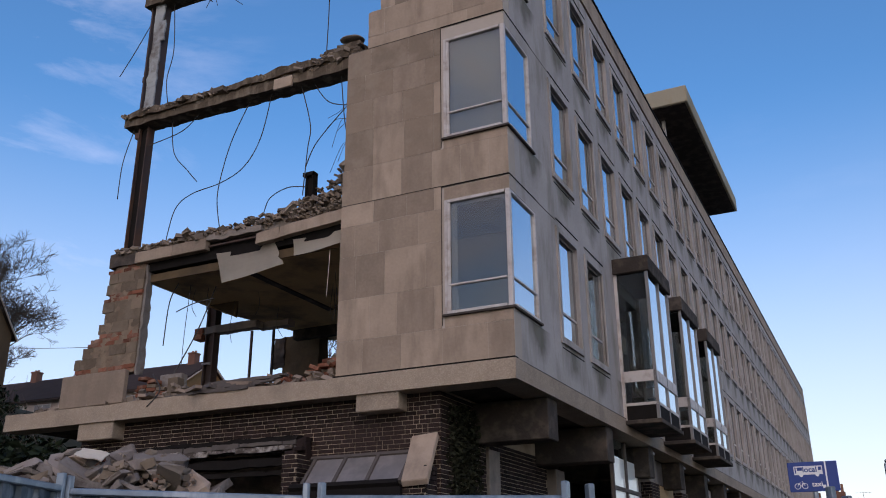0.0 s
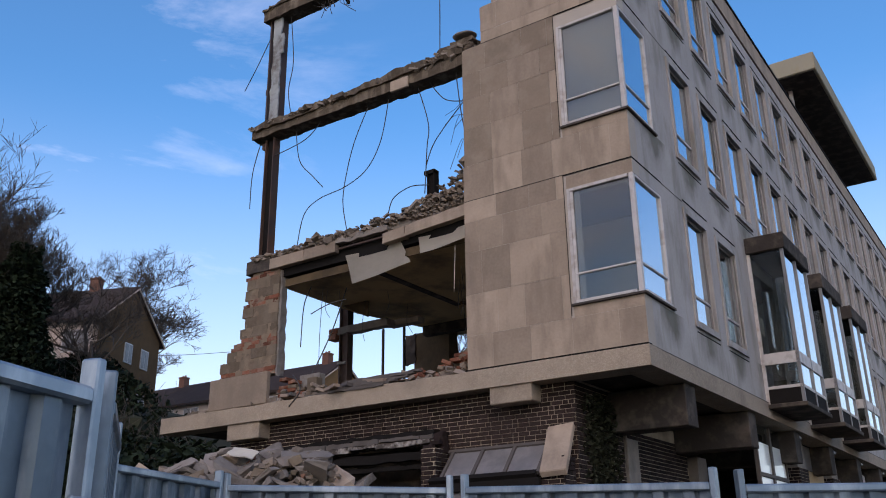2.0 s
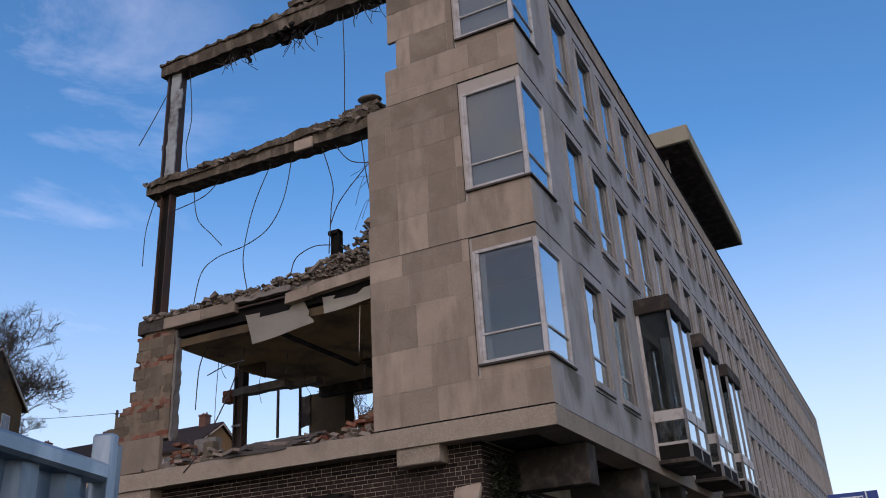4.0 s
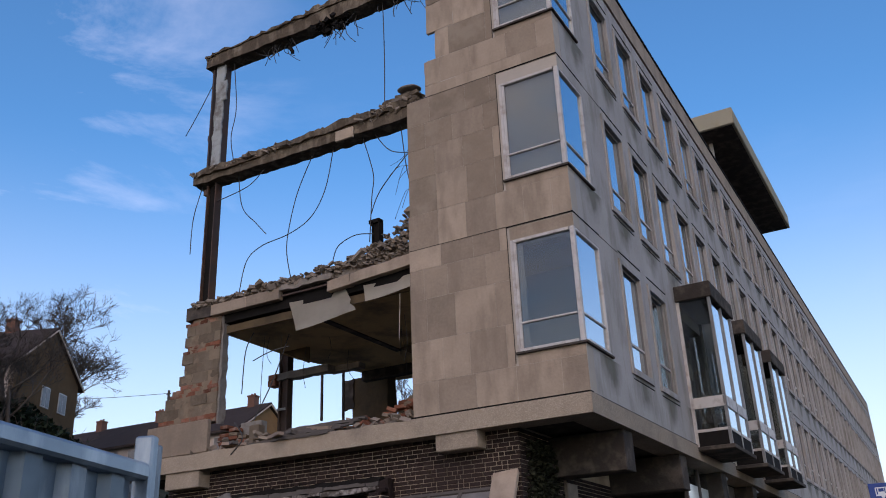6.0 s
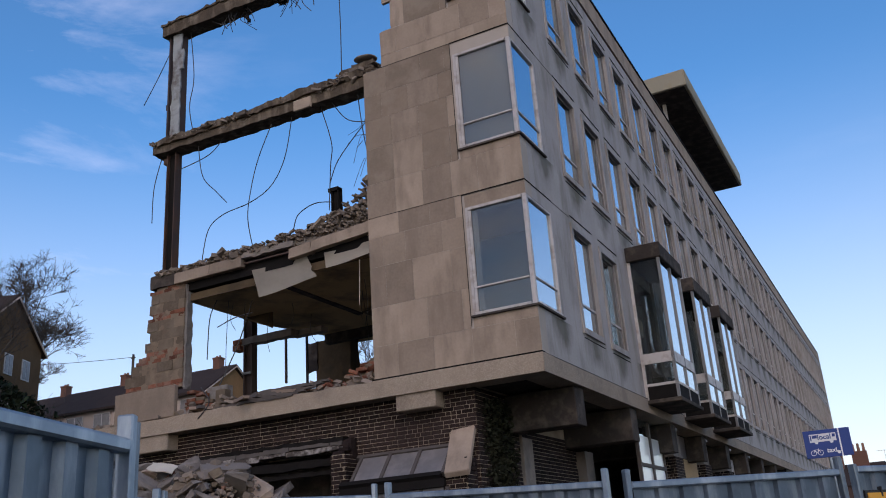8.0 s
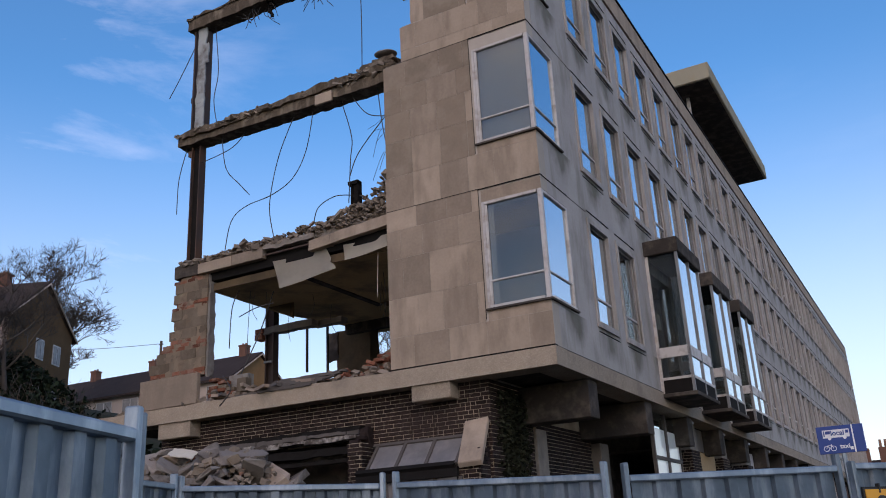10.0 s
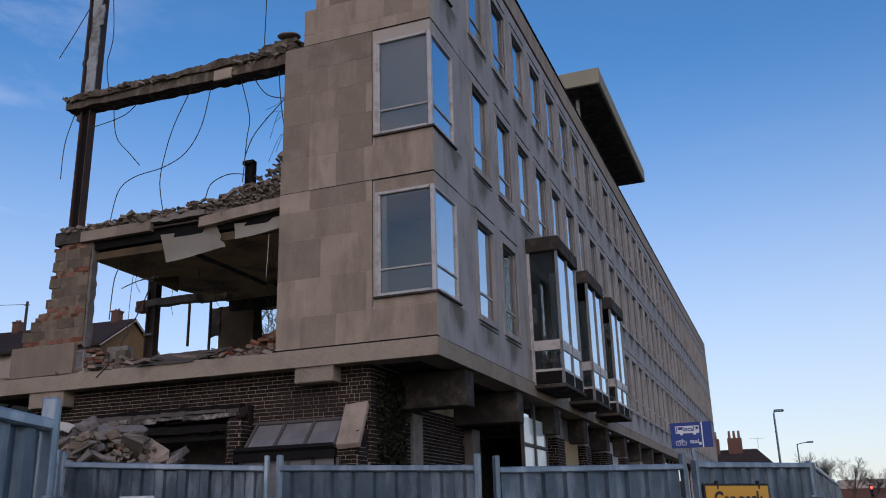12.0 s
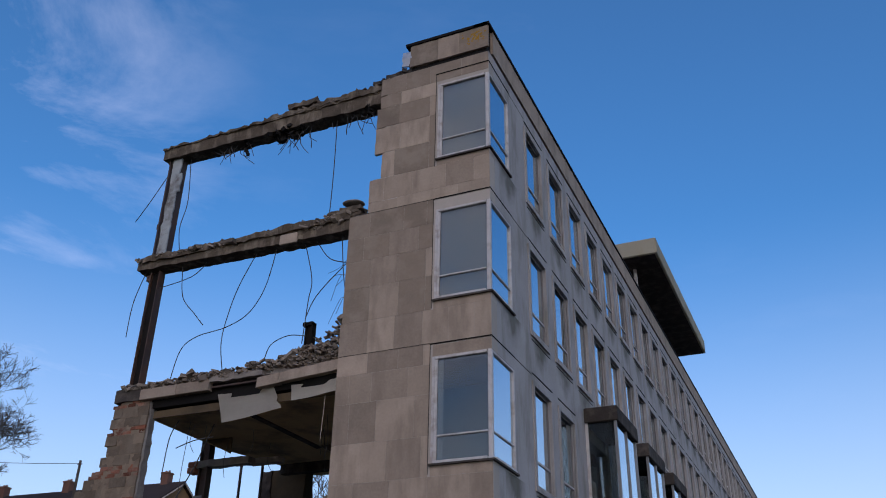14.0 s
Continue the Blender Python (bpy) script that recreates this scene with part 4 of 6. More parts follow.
    for v in add.verts:
        v.co += noise.noise_vector(v.co * 6) * 0.022
    part("loose_slab", add, M_CONC, b2)
    # column: rusted stanchion below, plated above
    c = thing("steel_stanchion", (-13.66, 13.08, 7.9), "rusted steel column standing free in the ruined end", "column")
    part("lower_flange", boxes((-0.14, -0.115, -0.10, 0.10, 0, 3.1), (0.115, 0.14, -0.10, 0.10, 0, 3.1)), M_STEEL, c)
    part("lower_web", boxes((-0.115, 0.115, -0.02, 0.02, 0, 3.1)), M_BLACK, c)
    part("upper_flange", boxes((-0.19, -0.15, -0.12, 0.12, 3.45, 6.4), (0.16, 0.19, -0.10, 0.12, 3.45, 6.4)), M_STEEL, c)
    bm = bmesh.new()
    rough_box(bm, -0.06, 0.20, -0.12, -0.08, 3.5, 6.38, 0.12, 0.03, 5)
    rough_box(bm, 0.14, 0.30, -0.13, -0.09, 5.3, 5.85, 0.12, 0.03, 5)
    part("cover_plate", bm, M_PLATE, c, "flaking grey plate with torn edge")
    for z in (4.35, 6.3, 2.9):
        part("cleat", boxes((-0.27, -0.14, -0.07, 0.07, z, z + 0.14)), M_STEEL, c)
    # floor edge over the opening
    f = thing("floor_edge", (0, 0, 0), "ragged floor edge over the opening, heaped with rubble", "floor slab")
    part("edge_beam", boxes((-13.3, -8.18, 13.0, 13.3, 7.50, 7.86)), M_BLACK, f, "black steel edge beam")
    for a, b in ((-13.30, -12.3), (-12.3, -11.42)):
        part("edge_stone", bevelled(boxes((a + 0.004, b - 0.004, 12.84, 12.99, 7.68, 7.92)), 0.008), M_STONE, f)
    for a, b, za, zb in ((-10.19, -9.63, 7.58, 7.61), (-9.63, -8.22, 7.62, 7.72)):
        bm = bmesh.new()
        rough_box(bm, a + 0.004, b - 0.004, 12.84, 12.99, 0.0, 0.22, 0.1, 0.012, 4, seed=a)
        for v in bm.verts:
            v.co.z += za + (zb - za) * (v.co.x - a) / (b - a)
        part("edge_stone", bm, M_STONE, f)
    bm = bmesh.new()
    rough_box(bm, -13.9, -8.2, 12.98, 14.6, 7.88, 8.02, 0.2, 0.04, 3, top=1.6)
    rough_box(bm, -11.45, -10.1, 12.86, 13.02, 7.86, 7.98, 0.12, 0.03, 4)
    part("slab", bm, M_CONC, f)
    part("steel_angle", boxes((-11.4, -9.7, 12.9, 12.96, 7.74, 7.77)), M_STEEL, f)
    rubble("rubble", -13.9, -8.25, 12.88, 13.9, lambda t: 7.98, lambda t: 0.08 + 0.26 * t ** 1.3, 2400, f)
    rubble("rubble", -9.4, -8.2, 12.95, 14.0, lambda t: 8.1, lambda t: 0.25 + 0.6 * t, 700, f)
    g = thing("steel_stub", (-9.2, 13.2, 8.2), "cut off steel stub standing in the rubble", "steel stub")
    part("web", boxes((-0.07, 0.07, -0.02, 0.02, 0, 0.78)), M_BLACK, g)
    part("flange", boxes((-0.09, -0.07, -0.08, 0.08, 0, 0.78), (0.07, 0.09, -0.08, 0.08, 0, 0.78), (-0.16, 0.09, -0.08, 0.08, 0.74, 0.82)), M_BLACK, g)


ruin_frame()


def first_floor_ruin():
    rng = random.Random(3)
    # sagging false ceiling over the open room
    c = thing("hanging_ceiling", (0, 0, 0), "yellowed false ceiling with torn edge over the open room", "ceiling")
    bm = bmesh.new()
    corners = [(-13.15, 13.1), (-13.2, 15.7), (-12.4, 18.9), (-8.2, 19.6), (-8.2, 13.1)]
    top = [bm.verts.new((x, y, 7.42)) for x, y in corners]
    bot = [bm.verts.new((x, y, 7.32)) for x, y in corners]
    bm.faces.new(top)
    bm.faces.new(bot[::-1])
    for i in range(5):
        bm.faces.new((top[i], bot[i], bot[(i + 1) % 5], top[(i + 1) % 5]))
    bmesh.ops.recalc_face_normals(bm, faces=bm.faces[:])
    part("ceiling_board", bm, M_CEIL, c)
    for y in (17.6,):
        part("ceiling_beam", boxes((-13.1 + max(0, (y - 15.8) * 0.25), -8.25, y, y + 0.22, 7.08, 7.32)), M_DARKCONC, c)
    bm = bmesh.new()
    rough_box(bm, -13.1, -8.2, 13.06, 13.09, 7.28, 7.45, 0.2, 0.008, 3)
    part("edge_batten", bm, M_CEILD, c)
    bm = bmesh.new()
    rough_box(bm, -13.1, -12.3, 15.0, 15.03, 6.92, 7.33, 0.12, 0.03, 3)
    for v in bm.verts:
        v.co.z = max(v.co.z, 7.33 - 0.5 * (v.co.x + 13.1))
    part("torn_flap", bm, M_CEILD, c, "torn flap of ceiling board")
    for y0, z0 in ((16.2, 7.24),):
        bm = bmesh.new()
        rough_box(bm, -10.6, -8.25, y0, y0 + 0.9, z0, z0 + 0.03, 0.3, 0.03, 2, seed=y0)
        part("sagging_panel", bm, M_CEILD, c, "sagging dark brown ceiling panel")
    part("light_trough", boxes((-10.9, -10.75, 13.6, 16.5, 7.29, 7.32)), M_DARKCONC, c)
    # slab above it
    # underside darkened by its colour to deepen the shade over the room
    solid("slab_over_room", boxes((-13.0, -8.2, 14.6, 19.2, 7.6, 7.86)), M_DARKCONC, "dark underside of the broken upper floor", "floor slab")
    # plasterboards dangling at the edge
    def board(x0, x1, z1, h, lean, curl, label):
        bm = bmesh.new()
        n, k = 10, 6
        grid = []
        for i in range(n + 1):
            t = i / n
            col = []
            for j in range(k + 1):
                s = j / k
                x = x0 + (x1 - x0) * t + curl * s * (0.75 + 0.3 * t) - (0.06 if t > 0.95 and j == k - 2 else 0.0)
                z = z1 - h * s * (1.0 - 0.2 * t) - 0.008 * math.sin(t * 5)
                y = 12.98 + lean * s * s + 0.03 * math.sin(t * 3 + s)
                col.append(bm.verts.new((x, y, z)))
            grid.append(col)
        for a, b in zip(grid, grid[1:]):
            for j in range(k):
                bm.faces.new((a[j], b[j], b[j + 1], a[j + 1]))
        geo = bmesh.ops.solidify(bm, geom=bm.faces[:], thickness=0.013)
        solid("hanging_board", bm, M_BOARD, label, "board", "hanging boards", smooth=False)
    board(-11.25, -9.84, 7.60, 0.65, -0.05, 0.29, "pale plasterboard sheet hanging torn from the ceiling edge")
    board(-9.40, -8.26, 7.58, 0.34, -0.03, 0.05, "pale plasterboard strip hanging under the floor edge")
    # inner stanchion and leftovers of walls
    s = thing("steel_stanchion", (-13.32, 15.45, 4.7), "rusted steel column inside the open floor", "column")
    part("flange", boxes((-0.13, -0.10, -0.1, 0.1, 0, 2.75), (0.10, 0.13, -0.1, 0.1, 0, 2.75)), M_STEEL, s)
    part("web", boxes((-0.10, 0.10, -0.015, 0.015, 0, 2.75)), M_STEEL, s)
    for z in (0.35, 0.75, 1.35):
        part("cleat", boxes((-0.13, 0.10, -0.14, -0.1, z, z + 0.05)), M_PLATE, s)
    l = thing("broken_lintel", (0, 0, 0), "snapped concrete lintel with bricks at its end", "lintel")
    bm = bmesh.new()
    rough_box(bm, -13.6, -12.0, 15.35, 15.6, 6.78, 6.95, 0.12, 0.02, 3)
    part("lintel", bm, M_CONC, l)
    part("brick", bevelled(boxes((-13.75, -13.52, 15.3, 15.55, 6.66, 6.80)), 0.01), M_RED, l)
    part("brick", bevelled(boxes((-13.74, -13.5, 15.3, 15.55, 6.81, 6.93)), 0.01), M_RED, l)
    bm = bmesh.new()
    rough_box(bm, -12.3, -11.4, 15.7, 15.95, 6.85, 6.98, 0.12, 0.02, 3)
    part("broken_end", bm, M_CONC, l)
    p = thing("inner_pier", (0, 0, 0), "brown plastered pier at the back of the open room", "pier")
    bm = bmesh.new()
    rough_box(bm, -13.35, -12.25, 18.2, 18.6, 4.7, 7.35, 0.22, 0.035, 2)
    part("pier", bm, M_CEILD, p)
    bm = bmesh.new()
    rough_box(bm, -13.62, -13.3, 18.15, 18.25, 6.55, 7.35, 0.1, 0.06, 4)
    part("torn_plaster", bm, M_DARKCONC, p)
    bm = bmesh.new()
    rough_box(bm, -12.3, -8.2, 19.6, 19.8, 6.95, 7.5, 0.3, 0.05, 2)
    part("downstand", bm, M_BLACK, p)
    for x, y, z0, z1 in ((-12.78, 17.0, 5.5, 7.3), (-13.44, 17.0, 6.8, 7.25)):
        solid("steel_post", boxes((x - 0.025, x + 0.025, y - 0.025, y + 0.025, z0 - 0.72, z1)), M_STEEL, "thin dark steel post hanging in the open floor", "post", "steel posts")
    # low broken wall and rubble on the floor
    b = thing("broken_brick_wall", (0, 0, 0), "stump of red brick wall in the open floor", "wall stump")
    shapes = [finish("brick", bevelled(boxes((-0.107, 0.107, -0.1, 0.1, 0, 0.07)), 0.008), m) for m in (M_RED, M_BLOCK)]
    for k in range(7):
        z = 4.72 + 0.082 * k
        x = -10.5 + 0.30 * k + rng.uniform(-0.2, 0.2)
        while x < -8.4:
            if rng.random() < 0.86:
                o = new("brick", shapes[0 if rng.random() < 0.93 else 1])
                o.matrix_world = pose(x, 13.45 + rng.uniform(-0.04, 0.03), z + rng.uniform(-0.006, 0.004), rng.uniform(-2, 2), rng.uniform(-2, 2), rng.uniform(-4, 4))
                o.parent = b
            x += rng.uniform(0.215, 0.27)
    for k in range(22):
        o = new("brick", shapes[0 if rng.random() < 0.75 else 1])
        x = rng.uniform(-10.6, -8.4)
        o.matrix_world = pose(x, 13.2 + rng.uniform(-0.15, 0.15), 4.78 + rng.random() * 0.16 * (x + 10.8), rng.uniform(-50, 50), rng.uniform(-50, 50), rng.uniform(0, 180)) @ Matrix.Diagonal((rng.uniform(0.5, 1), 0.7, 1, 1))
        o.parent = b
    bm = bmesh.new()
    rough_box(bm, -9.0, -8.25, 13.50, 13.9, 4.7, 5.42, 0.14, 0.06, 3)
    for v in bm.verts:
        v.co.z = min(v.co.z, 5.16 + 0.42 * (v.co.x + 9.0) + 0.08)
    part("block_core", bm, M_BLOCK, b)
    b2 = thing("broken_brick_wall", (0, 0, 0), "stump of red brick and block beside the pier", "wall stump")
    for k in range(7):
        z = 4.74 + 0.082 * k
        x = -12.92
        end = -12.0 - 0.11 * k + rng.uniform(-0.15, 0.15)
        while x < end:
            if rng.random() < 0.9:
                o = new("brick", shapes[0 if rng.random() < 0.85 else 1])
                o.matrix_world = pose(x, 13.15 + rng.uniform(-0.04, 0.03), z, rng.uniform(-4, 4), rng.uniform(-4, 4), rng.uniform(-12, 12))
                o.parent = b2
            x += rng.uniform(0.215, 0.26)
    part("block", bevelled(boxes((-12.7, -12.15, 13.3, 13.5, 4.9, 5.36)), 0.015), M_EDGE, b2)
    part("block", bevelled(boxes((-12.2, -11.95, 13.0, 13.2, 4.9, 5.2)), 0.015), M_BLOCK, b2)
    bm = bmesh.new()
    for k in range(900):
        x = rng.uniform(-15.9, -8.3)
        s = rng.uniform(0.02, 0.07)
        add_lump(bm, rng, (x, rng.uniform(12.8, 14.2), 4.75 + rng.random() ** 2 * (0.22 if x > -13 else 0.06)), s * rng.uniform(0.8, 2.2), s, s * 0.7)
    solid("floor_rubble", bm, M_RUBBLE, "brick and concrete rubble strewn on the open floor", "rubble", kind="stuff")
    for k in range(9):
        bm = bmesh.new()
        L = rng.uniform(0.5, 1.3)
        rough_box(bm, -L / 2, L / 2, -0.06, 0.06, -0.03, 0.03, 0.15, 0.012, 4, seed=k)
        ob = solid("timber_scrap", bm, M_PINK if k % 4 == 0 else M_TIMBER, "splintered piece of timber lying on the rubble", "timber", "timber scraps")
        ob.matrix_world = pose(rng.uniform(-13.0, -9.9), rng.uniform(12.80, 13.15), 4.80 + 0.012 * k, rng.uniform(-10, 10), rng.uniform(-7, 7), rng.uniform(-35, 35))
    bm = bmesh.new()
    for k in range(7):
        rough_box(bm, -11.35 + 0.05 * k, -10.0 + 0.12 * k, 12.66 + 0.03 * k, 12.76 + 0.03 * k, 4.72 + 0.035 * k, 4.76 + 0.035 * k, 0.12, 0.03, 4, seed=k)
    solid("torn_felt", bm, M_TIMBER, "torn strips of felt and lath on the ledge", "debris")


first_floor_ruin()


def brick_pier():
    """Toothed stump of the old cross wall: blocks with lacing courses of brick."""
    rng = random.Random(21)
    p = thing("wall_stump", (0, 0, 0), "ragged wall end of blocks and red brick lacing courses", "wall stump")
    left = lambda z: -14.62 + 0.52 * smooth(5.4, 6.5, z) + 0.13 * smooth(6.5, 7.4, z)
    z = 5.40
    core = bmesh.new()
    for k, (h, kind) in enumerate(((0.085, "r"), (0.085, "r"), (0.225, "b"), (0.225, "b"), (0.085, "r"), (0.085, "r"), (0.085, "r"), (0.225, "b"), (0.225, "b"), (0.225, "b"), (0.085, "r"), (0.085, "r"), (0.225, "b"), (0.225, "b"), (0.085, "r"), (0.085, "r"))):
        x0 = left(z) + rng.uniform(-0.13, 0.09)
        w = 0.225 if kind == "r" else 0.45
        x = -13.22 - (0.11 if k % 2 else 0.0)
        cuts = [-13.05, x]
        while x - w > x0:
            x -= w
            cuts.append(x)
        cuts.append(x0)
        for a, b in zip(cuts, cuts[1:]):
            if a - b < 0.05:
                continue
            d = rng.uniform(0, 0.022)
            bm = bmesh.new()
            rough_box(bm, b + 0.004, a - 0.004, 12.92 + d, 13.12, z + 0.004, z + h - 0.004, 0.075, 0.014, 6, seed=z + a)
            part("brick" if kind == "r" else "block", bm, M_RED if kind == "r" else M_BLOCK, p)
        z += h
    for k in range(9):
        zz = 5.40 + 0.26 * k
        rough_box(core, left(zz) + 0.10, -13.06, 12.936, 13.10, zz, zz + 0.26, 0.09, 0.012, 5, seed=k)
    part("mortar", core, M_OLDMORTAR, p)
    bm = bmesh.new()
    rough_box(bm, -13.06, -13.0, 12.96, 13.14, 5.35, 7.66, 0.10, 0.03, 5)
    part("plaster_edge", bm, M_EDGE, p, "crumbling grey plaster edge")
    bm = bmesh.new()
    rough_box(bm, -14.05, -13.3, 12.88, 13.2, 7.70, 8.0, 0.14, 0.02, 3)
    part("padstone", bm, M_DARKCONC, p, "dark padstone under the beam")


brick_pier()


def hanging_wires():
    rng = random.Random(8)
    def wire(pts, r=0.011, lab="bent reinforcing bar hanging in the gap", cat="rebar", mat=M_WIRE):
        P = [Vector(p) for p in pts]
        out = []
        for i in range(len(P) - 1):
            p0, p1, p2, p3 = P[max(i - 1, 0)], P[i], P[i + 1], P[min(i + 2, len(P) - 1)]
            for k in range(6):
                t = k / 6
                out.append(0.5 * ((2 * p1) + (p2 - p0) * t + (2 * p0 - 5 * p1 + 4 * p2 - p3) * t * t + (3 * p1 - p0 - 3 * p2 + p3) * t ** 3))
        out.append(P[-1])
        bm = bmesh.new()
        tube(bm, out, r, 5)
        solid("hanging_wire", bm, mat, lab, cat, "hanging wires", smooth=True)
    Y = 13.05
    # from the lower beam down into the open storey
    wire([(-12.9, Y, 11.05), (-12.74, Y, 10.2), (-12.31, Y, 9.69), (-12.01, Y, 9.36)])
    wire([(-10.76, Y, 10.95), (-11.13, Y, 10.21), (-11.33, Y, 9.54), (-11.42, Y, 8.86), (-11.28, Y, 8.15)])
    wire([(-10.21, Y, 10.95), (-10.41, Y, 10.02), (-10.78, Y, 9.45), (-11.36, Y, 9.2), (-12.12, Y, 9.1), (-12.54, Y, 8.82), (-12.71, Y, 8.05)])
    wire([(-9.45, Y, 10.95), (-9.19, Y, 10.01), (-9.23, Y, 9.47), (-9.29, Y, 8.5)])
    wire([(-8.15, Y, 10.35), (-8.43, Y, 10.15), (-9.03, Y, 9.57), (-9.26, Y, 9.08)])
    wire([(-13.6, Y, 10.55), (-12.58, Y, 10.69), (-12.1, Y, 11.05)])
    wire([(-9.15, Y, 10.95), (-8.76, Y, 10.42), (-8.15, Y, 10.2)])
    wire([(-8.5, Y, 10.95), (-8.38, Y, 9.9), (-8.2, Y, 9.1)])
    wire([(-10.2, Y, 8.3), (-10.07, Y, 8.6), (-9.65, Y, 8.74), (-9.2, Y, 8.66)])
    # from the top beam
    wire([(-8.9, Y, 14.4), (-8.87, Y, 12.74), (-8.89, Y, 11.3)])
    wire([(-13.27, Y, 14.4), (-13.1, Y, 12.93), (-13.21, Y, 12.13), (-13.04, Y, 11.3)])
    wire([(-13.85, Y, 13.95), (-14.33, Y, 13.2), (-14.72, Y, 12.65)])
    wire([(-14.0, Y, 11.1), (-14.24, Y, 10.3), (-14.26, Y, 9.41)])
    for k in range(22):
        x = rng.choice([rng.uniform(-12.6, -11.4), rng.uniform(-10.3, -9.4), rng.uniform(-8.6, -7.8)])
        a = Vector((x, Y + rng.uniform(-0.1, 0.1), 14.28))
        s = rng.uniform(0.25, 0.75)
        wire([a, a + Vector((rng.uniform(-0.2, 0.2), 0, -s * 0.5)), a + Vector((rng.uniform(-0.35, 0.35), 0, -s))], 0.008)
    for k in range(6):
        a = Vector((rng.uniform(-8.35, -8.2), Y, rng.uniform(8.9, 10.6)))
        wire([a, a + Vector((-rng.uniform(0.1, 0.3), 0, rng.uniform(-0.3, 0.2))), a + Vector((-rng.uniform(0.2, 0.5), 0, rng.uniform(-0.6, 0.1)))], 0.005)
    # inside the first floor opening
    wire([(-12.55, 13.4, 7.3), (-12.75, 13.4, 6.9), (-12.8, 13.4, 6.0)], 0.012, "loose electric cable hanging from the ceiling", "cable")
    wire([(-12.4, 13.6, 7.3), (-12.45, 13.6, 6.3), (-12.45, 13.6, 5.6)], 0.007, "loose electric cable hanging from the ceiling", "cable")
    wire([(-11.9, 13.8, 7.25), (-12.2, 13.7, 6.3), (-12.6, 13.5, 5.3)], 0.014, "loose electric cable hanging from the ceiling", "cable")
    wire([(-12.35, 13.2, 6.6), (-11.9, 13.2, 6.72), (-11.4, 13.2, 6.75)], 0.012, "bent bar sticking out in the opening", "rebar")
    wire([(-12.4, 12.8, 5.25), (-12.1, 12.72, 4.9), (-12.35, 12.68, 4.6)], 0.014, "bent bar hooked over the ledge", "rebar")
    for k in range(12):
        x = rng.uniform(-12.9, -8.5)
        y = rng.uniform(13.2, 16)
        s = rng.uniform(0.4, 1.2)
        wire([(x, y, 7.3), (x + rng.uniform(-0.1, 0.1), y, 7.3 - s * 0.6), (x + rng.uniform(-0.15, 0.15), y, 7.3 - s)], 0.006, "thin cable dangling from the ceiling", "cable", M_WIRE)
    for x in (-8.62,):
        wire([(x, 13.1, 7.7), (x + 0.01, 13.05, 7.0), (x - 0.02, 13.05, 6.35)], 0.006, "pale cable dangling from the ceiling", "cable", M_BOARD)


hanging_wires()


